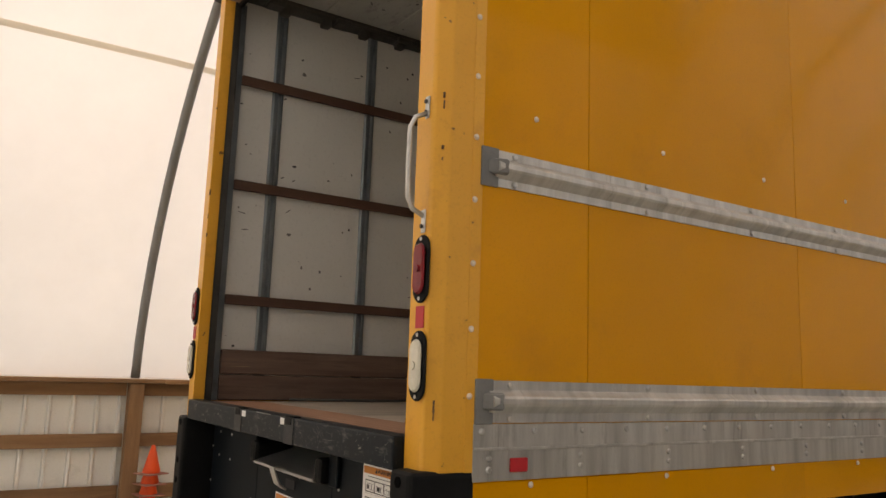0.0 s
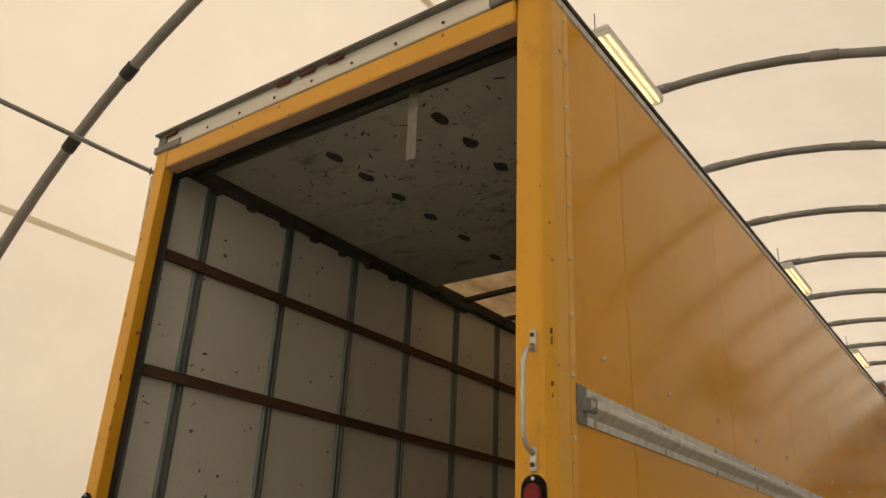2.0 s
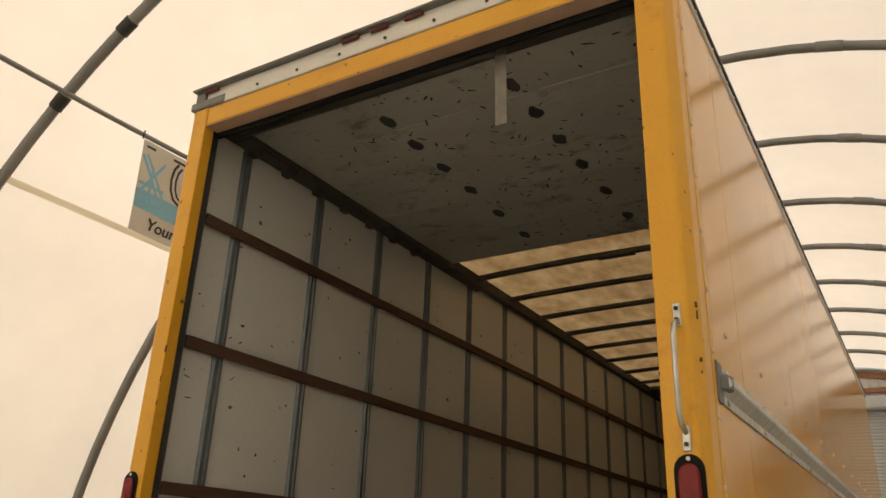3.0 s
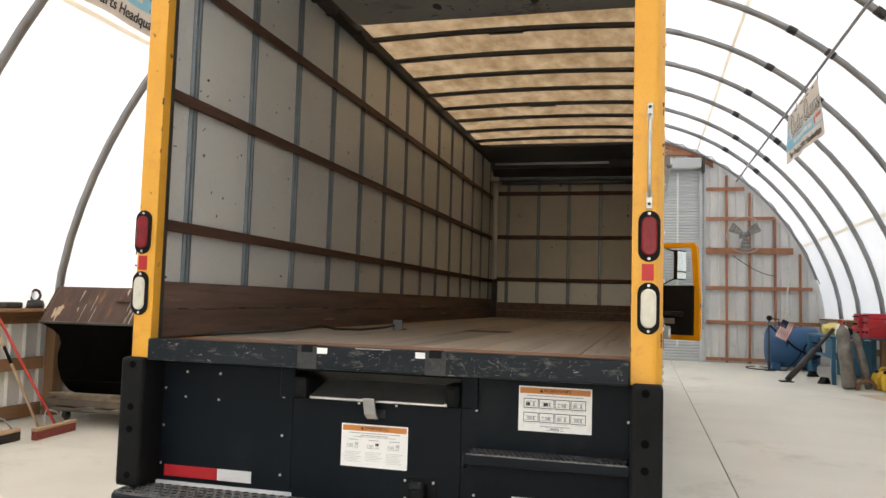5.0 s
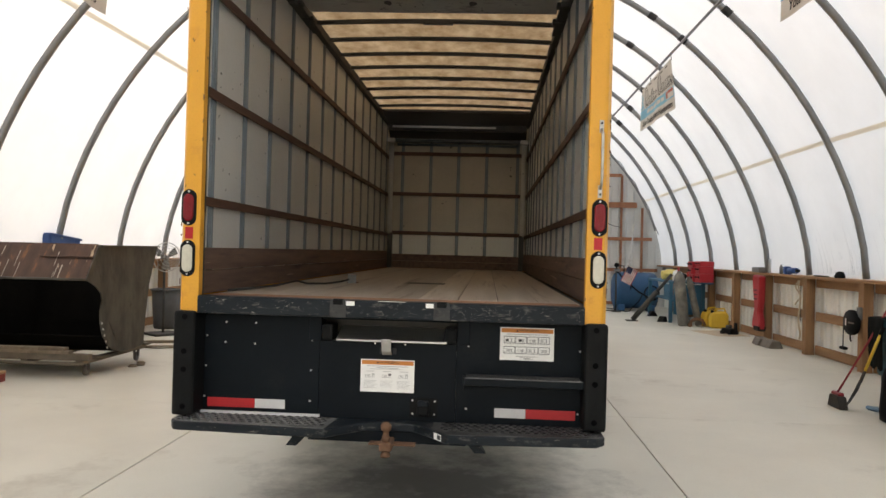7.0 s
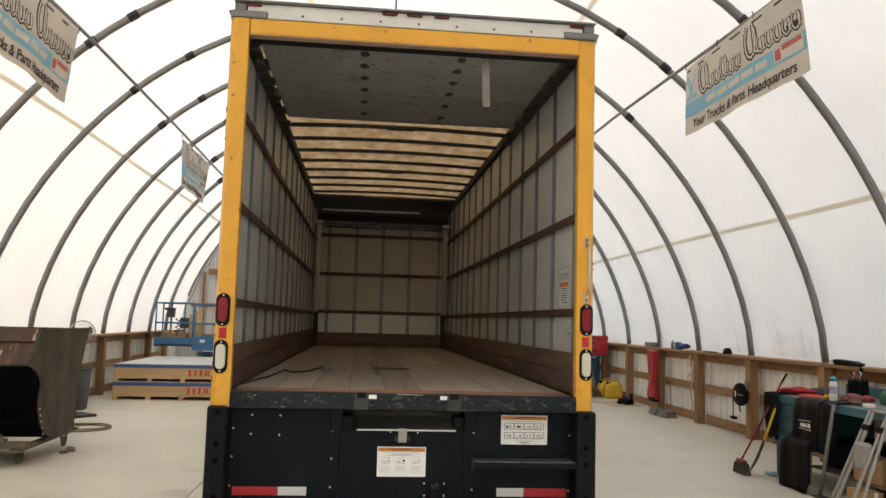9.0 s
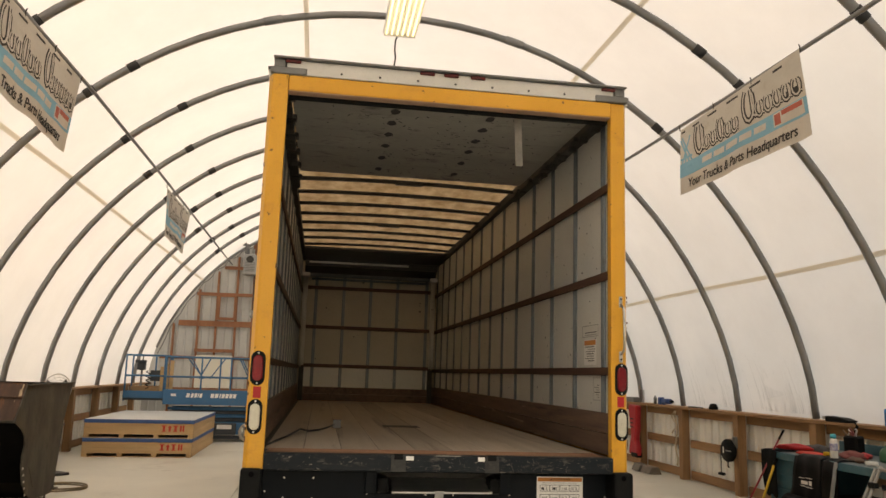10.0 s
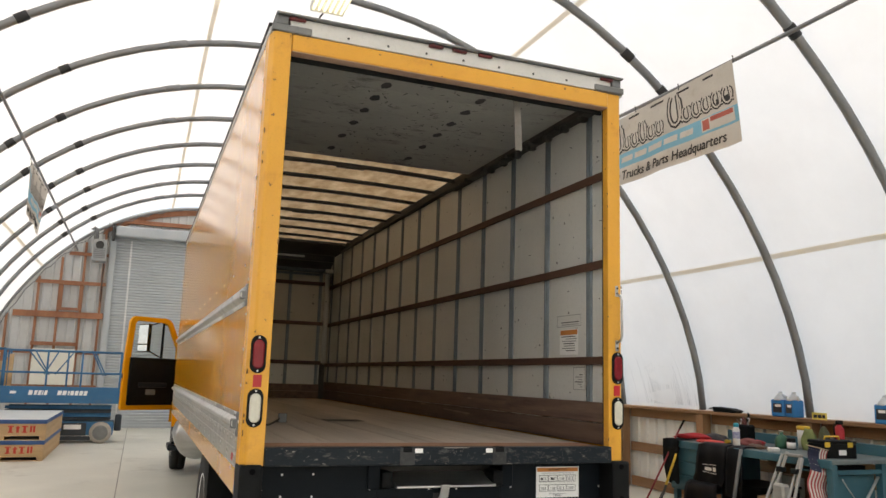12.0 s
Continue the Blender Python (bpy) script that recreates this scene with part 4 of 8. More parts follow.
part("clip_foot", slab(2.257, 0.56, DECK + 0.001, 2.33, 0.65, DECK + 0.009, bevel=0.003), rust, loop)
part("deck_patch", slab(2.5, -0.17, DECK + 0.0015, 2.74, 0.17, DECK + 0.004, bevel=0.001), dark_steel, truck, "dark patch plate in the deck")

cap_dark = surface("bare_dark_steel", (0.03, 0.032, 0.034), (0.06, 0.062, 0.063), 8, 0.45, metal=0.4, stain=(0.12, 0.11, 0.1), stain_amount=0.5, stain_scale=12)
# rear sill; raised black blocks stand in for the shade of its stake pockets
sill = part("rear_sill", slab(-0.022, -1.083, 1.178, 0.06, 1.083, 1.277, bevel=0.007, segments=2), black_worn, truck, "black steel sill with scraped paint")
for y, t in ((0.282, 0.222), (-0.297, -0.242)):
    part("pocket_plate", slab(-0.0255, y - 0.045, 1.178, -0.0225, y + 0.045, 1.277, bevel=0.001), cap_dark, sill)
    part("pocket", slab(-0.028, y - 0.027, 1.25, 0.012, y + 0.027, 1.281), rubber, sill)
    part("sticker", slab(-0.0235, t - 0.033, 1.246, -0.0225, t + 0.033, 1.271), paper, sill, "torn white sticker")
part("scraped_strip", slab(-0.0232, -0.1, 1.2735, -0.0222, 0.06, 1.2765), alu, sill)
scratch_grey = surface("bare_scratched_metal", (0.20, 0.20, 0.195), (0.34, 0.335, 0.32), 30, 0.45, metal=0.3)
bm = bmesh.new()
rnd = random.Random(17)
for k in range(230):
    y = rnd.choice((rnd.gauss(0.0, 0.09), rnd.gauss(-0.5, 0.1), rnd.gauss(-0.6, 0.3), rnd.uniform(-1.05, 1.05)))
    if abs(y) > 1.06:
        continue
    z, l, a = rnd.uniform(1.19, 1.268), rnd.choice((rnd.uniform(0.004, 0.012), rnd.uniform(0.006, 0.026))), rnd.choice((rnd.gauss(0, 0.35), rnd.gauss(1.4, 0.5)))
    w = rnd.uniform(0.0003, 0.0008)
    c, n = Vector((0, math.cos(a) * l / 2, math.sin(a) * l / 2)), Vector((0, -math.sin(a) * w, math.cos(a) * w))
    m = Vector((-0.0226, y, min(max(z, 1.187 + abs(c.z)), 1.268 - abs(c.z))))
    bm.faces.new([bm.verts.new(q) for q in (m - c, m + n, m + c, m - n)])
part("scratch_mark", bm, scratch_grey, sill, "pale scratches in the black paint")["kind"] = "stuff"

# black rear panel with a slot for the loading ramp
P = 0.13
panel = part("rear_panel", slab(P, 0.41, 0.585, P + 0.012, 1.14, 1.178, bevel=0.002), black_steel, truck, "black steel rear panel")
part("panel_middle", slab(P, -0.38, 0.585, P + 0.012, 0.409, 1.03, bevel=0.002), black_steel, panel)
part("panel_end", slab(P, -1.15, 0.585, P + 0.012, -0.381, 1.178, bevel=0.002), black_steel, panel)
part("slot_roof", slab(P, -0.38, 1.155, P + 0.6, 0.41, 1.177), black_steel, panel)
part("slot_floor", slab(P + 0.013, -0.38, 0.99, P + 0.6, 0.41, 1.008), black_steel, panel)
part("slot_back", slab(P + 0.6, -0.42, 0.98, P + 0.62, 0.45, 1.18), black_ink, panel)
for y in (0.413, -0.4):
    part("slot_cheek", slab(P + 0.013, y, 0.99, P + 0.6, y + 0.015, 1.178), black_steel, panel)
for y in (0.36, -0.345):
    part("slot_guard", slab(P - 0.05, y - 0.035, 1.035, P + 0.1, y + 0.035, 1.13, bevel=0.02, segments=2), rubber, panel, "black rubber guard")
    part("guard_plate", slab(P - 0.02, y + (0.036 if y > 0 else -0.11), 1.03, P - 0.002, y + (0.11 if y > 0 else -0.036), 1.178, bevel=0.004), black_steel, panel)
ramp = part("loading_ramp", prism(bmesh.new(), [(P - 0.055, 1.038), (P - 0.055, 1.05), (P + 0.14, 1.104), (P + 0.55, 1.11), (P + 0.55, 1.04)], "y", -0.325, 0.305), alu, truck, "aluminium loading ramp pushed into its slot")
part("ramp_lip", slab(P - 0.06, -0.315, 1.038, P - 0.05, 0.305, 1.05, bevel=0.003), alu_bright, ramp)
part("ramp_latch", prism(bmesh.new(), [(P - 0.085, 1.052), (P - 0.05, 1.058), (P - 0.05, 1.064), (P - 0.092, 1.058), (P - 0.078, 1.02), (P - 0.064, 0.985), (P - 0.03, 0.962), (P - 0.027, 0.968), (P - 0.056, 0.992), (P - 0.07, 1.022)], "y", -0.012, 0.042, bevel=0.002), alu, ramp, "grey bent latch")
part("latch_slot", slab(P - 0.004, -0.035, 0.965, P - 0.0005, 0.06, 1.0), black_ink, panel)
bolt = mesh_of(turned([(0.0062, 0), (0.0062, 0.003), (0.003, 0.005)], axis="x", sides=8), "bolt", bolt_metal)
for y, z in ((0.96, 1.104), (0.785, 1.104), (0.963, 0.987), (0.788, 0.983), (1.072, 1.023), (1.074, 0.847), (1.079, 0.67), (0.455, 1.016), (0.457, 0.841), (0.459, 0.664),
             (-0.447, 1.013), (-0.443, 0.655), (-1.079, 1.004), (-1.075, 0.649), (-0.136, 0.691), (-0.264, 0.69), (-0.138, 0.615), (-0.263, 0.615), (-0.086, 1.009), (0.089, 1.01)):
    share("bolt", bolt, panel, pose(P - 0.007, y, z + 0.014))
plug = part("trailer_socket", slab(P - 0.05, -0.235, 0.625, P - 0.001, -0.165, 0.70, bevel=0.012, segments=2), rubber, truck, "black trailer socket with a hinged lid")
part("lid", slab(P - 0.06, -0.23, 0.68, P - 0.03, -0.17, 0.712, bevel=0.006), black_worn, plug)
part("back_plate", slab(P - 0.004, -0.28, 0.61, P - 0.0005, -0.12, 0.72, bevel=0.001), rubber, plug)
for s in (1, -1):
    part("red_tape", slab(P - 0.0015, s * 0.782, 0.625, P - 0.0003, s * 1.062, 0.678), red_tape, panel, "red reflective tape")
    part("white_tape", slab(P - 0.0015, s * 0.605, 0.625, P - 0.0003, s * 0.781, 0.678), white_tape, panel, "white reflective tape")


def placard(y0, y1, z0, z1, kind):
    x = P - 0.002
    pl = part("warning_placard", slab(x, y0, z0, P - 0.0004, y1, z1), paper, truck, "white warning placard with an orange band")
    h, w, c = z1 - z0, y0 - y1, (y0 + y1) / 2
    part("orange_band", slab(x - 0.0006, y0 - 0.006, z1 - h * 0.16, x - 0.0002, y1 + 0.006, z1 - 0.006), orange_ink, pl)
    writing("WARNING", h * 0.105, black_ink, pl, facing_rear(x - 0.0012, c - 0.01, z1 - h * 0.088), 1.2)
    part("triangle", prism(bmesh.new(), [(c + w * 0.21, z1 - h * 0.125), (c + w * 0.16, z1 - h * 0.125), (c + w * 0.185, z1 - h * 0.05)], "x", x - 0.0012, x - 0.0006), black_ink, pl)

    def bar(ya, yb, za, zb, m=grey_ink):
        part("print_bar", slab(x - 0.0006, y0 - w * ya, z1 - h * zb, x - 0.0002, y0 - w * yb, z1 - h * za), m, pl)
    bar(0.12, 0.88, 0.20, 0.215)
    if kind == "ramp":
        for r in range(2):
            for k in range(4):
                a, t = 0.07 + 0.215 * k, 0.27 + 0.31 * r
                bar(a, a + 0.205, t, t + 0.015, black_ink), bar(a, a + 0.205, t + 0.2, t + 0.215, black_ink)
                bar(a, a + 0.008, t, t + 0.21, black_ink), bar(a + 0.198, a + 0.206, t, t + 0.21, black_ink)
                q = (k + r) % 3
                bar(a + 0.02, a + 0.18, t + 0.165, t + 0.173), bar(a + 0.03 + 0.03 * q, a + 0.09 + 0.03 * q, t + 0.09, t + 0.16, black_ink if r == 0 and k < 2 else pale_ink)
                bar(a + 0.03, a + 0.17, t + 0.06 + 0.02 * q, t + 0.07 + 0.02 * q), bar(a + 0.13, a + 0.15, t + 0.08, t + 0.165), bar(a + 0.05, a + 0.056, t + 0.07, t + 0.16)
                bar(a, a + 0.17, t + 0.235, t + 0.245, pale_ink)
        bar(0.3, 0.7, 0.87, 0.885), bar(0.38, 0.62, 0.905, 0.912, black_ink), bar(0.38, 0.62, 0.955, 0.962, black_ink), bar(0.44, 0.56, 0.922, 0.945)
    else:
        bar(0.3, 0.7, 0.25, 0.268), bar(0.18, 0.82, 0.29, 0.3)
        for k in range(3):
            a = 0.06 + 0.31 * k
            bar(a + 0.05, a + 0.2, 0.36, 0.372)
            bar(a + 0.03, a + 0.12, 0.47, 0.478), bar(a + 0.03, a + 0.036, 0.47, 0.55), bar(a + 0.114, a + 0.12, 0.47, 0.55), bar(a + 0.03, a + 0.2, 0.55, 0.558)
            bar(a + 0.15, a + 0.2, 0.43, 0.49, black_ink if k == 1 else pale_ink), bar(a + 0.16, a + 0.166, 0.49, 0.55), bar(a + 0.19, a + 0.196, 0.49, 0.55), bar(a + 0.06, a + 0.1, 0.49, 0.53, pale_ink)
            for j in range(7 - k % 2):
                bar(a, a + 0.25 - 0.03 * (j % 3), 0.65 + 0.037 * j, 0.659 + 0.037 * j, pale_ink)


placard(0.168, -0.142, 0.745, 0.932, "text")
placard(-0.627, -0.932, 0.955, 1.142, "ramp")

# folding grip step
tooth_steel = surface("rubbed_tooth_steel", (0.06, 0.062, 0.065), (0.20, 0.20, 0.20), 20, 0.4, metal=0.4)
step = part("grip_step", prism(bmesh.new(), [(P - 0.001, 0.845), (P - 0.135, 0.845), (P - 0.135, 0.866), (P - 0.143, 0.868), (P - 0.145, 0.828), (P - 0.137, 0.824), (P - 0.133, 0.835), (P - 0.001, 0.835)], "y", -0.43, -1.085), black_steel, truck, "black folding step with an open zigzag grip")
part("end_plate", prism(bmesh.new(), [(P - 0.001, 0.86), (P - 0.146, 0.874), (P - 0.146, 0.815), (P - 0.12, 0.8), (P - 0.001, 0.81)], "y", -0.4285, -0.4225, bevel=0.001), black_worn, step)
part("worn_edge", slab(P - 0.1455, -1.08, 0.864, P - 0.142, -0.435, 0.8705, bevel=0.001), tooth_steel, step, "pale rubbed front edge")
for j in range(4):
    bm = bmesh.new()
    rows = []
    for k in range(57):
        x = P - 0.118 + 0.03 * j + (0.0125 if (k + j) % 2 else -0.0125)
        y = -0.438 - 0.0114 * k
        rows.append([bm.verts.new((x - 0.0014, y, 0.848)), bm.verts.new((x + 0.0014, y, 0.848)), bm.verts.new((x + 0.0014, y, 0.874 if k % 2 else 0.869)), bm.verts.new((x - 0.0014, y, 0.874 if k % 2 else 0.869))])
    for a, b in zip(rows, rows[1:]):
        for i in range(4):
            bm.faces.new((a[i], a[(i + 1) % 4], b[(i + 1) % 4], b[i]))
    part("grip_strip", bm, tooth_steel, step)

# step bumper
o = [(-0.11, 1.165), (-0.05, 1.2), (0.16, 1.2), (0.16, -1.2), (-0.07, -1.2), (-0.13, -1.15), (-0.19, -0.35), (-0.05, -0.25), (0.05, -0.16), (0.06, 0.05), (0.03, 0.14), (-0.16, 0.31)]
bumper = part("step_bumper", prism(bmesh.new(), o, "z", 0.537, 0.585, bevel=0.006), black_worn, truck, "black step bumper with a dimpled tread")
# Left tread's grey carries its brighter sheen as well as wear; right stays dark.
tread_worn_lit = surface("worn_lit_tread", (0.10, 0.102, 0.104), (0.24, 0.24, 0.235), 9, 0.38, 0.55, metal=0.3, bump=0.2, stain=(0.05, 0.05, 0.05), stain_amount=0.6, stain_scale=5)
tread_dark = surface("painted_tread", (0.028, 0.029, 0.031), (0.06, 0.06, 0.06), 9, 0.4, 0.55, bump=0.2, stain=(0.2, 0.195, 0.185), stain_amount=0.5, stain_scale=9)
wing_left = [(-0.098, 1.15), (-0.045, 1.19), (0.118, 1.19), (0.118, 0.29), (-0.148, 0.318)]
wing_right = [(-0.178, -0.36), (-0.045, -0.262), (0.118, -0.262), (0.118, -1.19), (-0.066, -1.19), (-0.12, -1.145)]
for outline, material, label, y_from, count in ((wing_left, tread_worn_lit, "grey worn tread plate, sheen in its colour", 1.145, 19), (wing_right, tread_dark, "dark dimpled tread plate", -0.34, 19)):
    wing = part("tread_plate", prism(bmesh.new(), outline, "z", 0.5852, 0.588), material, bumper, label)
    dimple = mesh_of(turned([(0.0175, 0), (0.0155, 0.004), (0.0135, 0.0046), (0.0125, 0.002)], sides=10), "dimple", material)
    hole = mesh_of(turned([(0.0132, 0), (0.0128, 0.0028)], sides=10), "tread_hole", hole_dark)
    for k in range(count):
        y = y_from - 0.0445 * k
        for j in range(5):
            place = pose(-0.078 + 0.043 * j, y + (0.02 if j % 2 else 0), 0.5885)
            share("dimple", dimple, wing, place)
            share("tread_hole", hole, wing, place)
sticker = part("bumper_sticker", slab(-0.001, -0.035, -0.017, 0.001, 0.035, 0.017), paper, bumper, "white and black sticker")
sticker.matrix_basis = Matrix.Translation((-0.1225, -0.2985, 0.561)) @ Matrix.Rotation(radians(-54.5), 4, "Z")
part("sticker_patch", slab(-0.0018, -0.032, -0.012, -0.0011, 0.0, 0.012), black_ink, sticker)
# White strip painted for the bright floor showing through the gap under the panel.
part("bumper_gap_strip", slab(0.12, 0.4, 0.586, 0.128, 1.1, 0.604), white_tape, bumper)
for s in (1, -1):
    part("bumper_bracket", prism(bmesh.new(), [(s * 0.42, 0.5365), (s * 0.5, 0.5365), (s * 0.56, 0.45), (s * 0.5, 0.45)], "x", 0.0, 0.06), black_worn, bumper)
part("bumper_apron", slab(0.065, -0.45, 0.47, 0.085, 0.45, 0.5365, bevel=0.004), black_steel, bumper)
hitch = part("tow_hitch", slab(-0.075, -0.045, 0.455, 0.5, 0.025, 0.505, bevel=0.006), rust, truck, "rusty tow hitch with a ball")
part("hitch_plate", slab(-0.03, -0.17, 0.478, 0.04, 0.09, 0.488, bevel=0.003), rust, hitch)
part("ball", turned([(0.022, 0.0), (0.022, 0.03), (0.018, 0.032), (0.016, 0.055), (0.024, 0.062), (0.029, 0.075), (0.029, 0.088), (0.022, 0.103), (0.012, 0.109)], (-0.045, -0.01, 0.505), "z", 16), rust, hitch)
part("hitch_nut", turned([(0.028, -0.035), (0.03, -0.02), (0.02, 0)], (-0.045, -0.01, 0.455), "z", 6), rust, hitch)


def wheel(x, y, r, out, name="wheel"):
    """A road wheel: tyre, dished rim, hub and nuts; out is the side its face looks to."""
    t = turned([(r * 0.56, -0.11), (r * 0.8, -0.125), (r * 0.95, -0.115), (r, -0.085), (r, -0.01), (r * 0.985, -0.006), (r * 0.985, 0.006), (r, 0.01), (r, 0.085), (r * 0.95, 0.115), (r * 0.8, 0.125), (r * 0.56, 0.11)], (x, y, r), "y", 36)
    w = part(name, t, tyre_rubber, truck, "dusty black tyre on a steel rim")
    part("rim", turned([(r * 0.57, out * 0.105), (r * 0.57, out * 0.115), (r * 0.5, out * 0.1), (r * 0.42, out * 0.05), (r * 0.25, out * 0.05), (r * 0.2, out * 0.09), (r * 0.12, out * 0.1), (0.01, out * 0.1)], (x, y, r), "y", 28), siding, w, "white steel rim")
    for k in range(8):
        a = 2 * math.pi * k / 8
        part("nut", turned([(0.016, 0), (0.016, out * 0.03), (0.01, out * 0.035)], (x + r * 0.31 * math.cos(a), y + out * 0.05, r + r * 0.31 * math.sin(a)), "y", 6), bolt_metal, w)


for s in (1, -1):
    wheel(2.95, s * 1.03, 0.5, s)
    wheel(2.95, s * 0.74, 0.5, s)
    wheel(9.95, s * 1.0, 0.5, s)
    part("mud_flap", slab(2.28, s * 0.62, 0.3, 2.29, s * 1.16, 1.0, bevel=0.003), rubber, truck, "black rubber mud flap")
    part("fuel_tank", turned([(0.02, -0.55), (0.28, -0.54), (0.3, -0.5), (0.3, 0.5), (0.28, 0.54), (0.02, 0.55)], (8.0, s * 0.88, 0.72), "x", 24), alu, truck, "round aluminium fuel tank")
    for x in (7.7, 8.3):
        part("tank_strap", slab(x - 0.03, s * 0.57, 1.018, x + 0.03, s * 1.0, 1.03, bevel=0.003), dark_steel, truck)
    part("frame_rail", slab(0.17, s * 0.38, 0.72, 11.4, s * 0.46, 0.98, bevel=0.006), dark_steel, truck, "dark chassis rail")
for k in range(14):
    part("cross_member", slab(0.3 + 0.6 * k, -1.13, 0.99, 0.36 + 0.6 * k, 1.13, 1.19, bevel=0.004), dark_steel, truck)
part("axle", rod([(2.95, -1.0, 0.5), (2.95, 1.0, 0.5)], 0.08, 12), dark_steel, truck)
part("axle", rod([(9.95, -0.95, 0.5), (9.95, 0.95, 0.5)], 0.06, 12), dark_steel, truck)

# cab, mostly hidden behind the box
mirror_silver = surface("mirror_silver", (0.84, 0.86, 0.86), (0.88, 0.9, 0.9), 2, 0.02, 0.03, metal=1.0, bump=0)
co = [(8.8, 0.75), (10.5, 0.75), (10.55, 1.15), (11.65, 1.12), (11.8, 1.45), (11.65, 1.72), (10.75, 1.85), (10.35, 2.62), (10.15, 2.7), (8.9, 2.7), (8.8, 2.6)]
cab = part("cab", prism(bmesh.new(), co, "y", -1.05, 1.05, bevel=0.04), yellow, truck, "yellow truck cab")
part("windscreen", prism(bmesh.new(), [(10.79, 1.9), (10.4, 2.6), (10.37, 2.58), (10.76, 1.88)], "y", -0.95, 0.95), black_ink, cab)
for s in (1, -1):
    part("mudguard", prism(bmesh.new(), [(9.3, 0.75), (9.4, 1.0), (9.7, 1.14), (10.2, 1.14), (10.5, 1.0), (10.6, 0.75), (10.5, 0.75), (10.4, 0.95), (10.15, 1.06), (9.75, 1.06), (9.5, 0.95), (9.4, 0.75)], "y", s * 0.9, s * 1.17), yellow, cab)
    st = part("cab_step", slab(8.75, s * 1.0, 0.42, 9.35, s * 1.22, 0.5, bevel=0.01), black_worn, truck, "black cab entry step")
    part("step_riser", slab(8.75, s * 1.06, 0.5, 9.35, s * 1.12, 0.8, bevel=0.01), yellow, st)
    for k in range(5):
        part("rubber_stud", turned([(0.02, 0), (0.02, s * 0.04), (0.012, s * 0.05)], (8.78, s * 1.12, 0.54 + 0.055 * k), "y", 8), rubber, st)
    # open door, hinged at its front edge: built flat along x, then swung out
    L, H0, H1, BELT = 1.07, 0.99, 2.53, 1.83
    th = 0.06
    door = part("cab_door", bmesh.new(), yellow, truck, "yellow cab door swung wide open")
    bm = bmesh.new()
    prism(bm, [(-L + 0.02, H0), (-0.03, H0), (0.0, H0 + 0.05), (0.0, BELT), (-L + 0.01, BELT), (-L, BELT - 0.1), (-L, H0 + 0.03)], "y", -th / 2, th / 2, bevel=0.012)
    prism(bm, [(-L + 0.01, BELT), (-L + 0.115, BELT), (-L + 0.15, H1 - 0.13), (-L + 0.18, H1 - 0.075), (-0.36, H1 - 0.085), (-0.3, H1 - 0.11), (-0.1, BELT + 0.2), (-0.09, BELT), (0.0, BELT), (-0.01, BELT + 0.22),
               (-0.22, H1 - 0.07), (-0.28, H1 - 0.02), (-0.36, H1), (-L + 0.13, H1), (-L + 0.075, H1 - 0.04), (-L + 0.05, H1 - 0.1)], "y", -th / 2, th / 2, bevel=0.006)
    bm.to_mesh(door.data)
    bm.free()
    inner_side = -s * 1
    trim = part("door_trim", slab(-L + 0.09, inner_side * 0.028, H0 + 0.08, -0.04, inner_side * 0.075, BELT + 0.02, bevel=0.02, segments=2), rubber, door, "black moulded door trim")
    part("armrest", slab(-L + 0.25, inner_side * 0.07, 1.36, -0.3, inner_side * 0.12, 1.44, bevel=0.02, segments=2), black_worn, trim)
    part("pull_cup", slab(-L + 0.4, inner_side * 0.0755, 1.24, -L + 0.58, inner_side * 0.084, 1.33, bevel=0.004), cap_grey, trim)
    glass = surface("cab_glass", (0.75, 0.82, 0.82), (0.8, 0.86, 0.86), 1, 0.02, 0.03, bump=0, transmit=1.0) if "cab_glass" not in MATS else MATS["cab_glass"]
    part("window_pane", prism(bmesh.new(), [(-L + 0.1, BELT), (-0.085, BELT), (-0.095, BELT + 0.2), (-0.3, H1 - 0.1), (-L + 0.17, H1 - 0.07), (-L + 0.14, H1 - 0.13)], "y", -0.003, 0.003), glass, door).visible_shadow = False
    part("quarter_bar", slab(-0.4, -0.012, BELT, -0.36, 0.012, H1 - 0.08, bevel=0.004), rubber, door)
    part("latch", slab(-L - 0.003, -0.02, 1.5, -L + 0.012, 0.02, 1.58, bevel=0.004), dark_steel, door)
    mir = part("mirror", slab(-0.6, s * 0.09, 1.95, -0.54, s * 0.4, 2.43, bevel=0.02, segments=2), rubber, door, "black framed door mirror")
    part("mirror_glass", slab(-0.604, s * 0.11, 2.09, -0.601, s * 0.38, 2.41, bevel=0.001), mirror_silver, mir, "mirror glass")
    part("lower_glass", slab(-0.604, s * 0.11, 1.965, -0.601, s * 0.38, 2.07, bevel=0.001), mirror_silver, mir, "small wide-angle mirror glass")
    part("mirror_arm", rod([(-0.57, s * 0.1, 2.4), (-0.4, s * 0.06, 2.46), (-0.3, s * 0.03, 2.42)], 0.012, 8), rubber, mir)
    part("mirror_arm", rod([(-0.57, s * 0.1, 1.97), (-0.4, s * 0.06, 1.88), (-0.3, s * 0.03, 1.84)], 0.012, 8), rubber, mir)
    hinge = Matrix.Translation((10.05, s * 1.08, 0)) @ Matrix.Rotation(-s * radians(58), 4, "Z")
    door.matrix_basis = hinge
# the truck leans a little on its springs
truck.matrix_basis = pose(0, 0.008, -0.014, 0.33, 0, 0)


# ---- lamps under the ridge ----
tube_glow = glow("lit_tube", (1.0, 0.95, 0.72), 0.8)
white_enamel = surface("white_enamel", (0.70, 0.70, 0.67), (0.76, 0.76, 0.73), 4, 0.35)


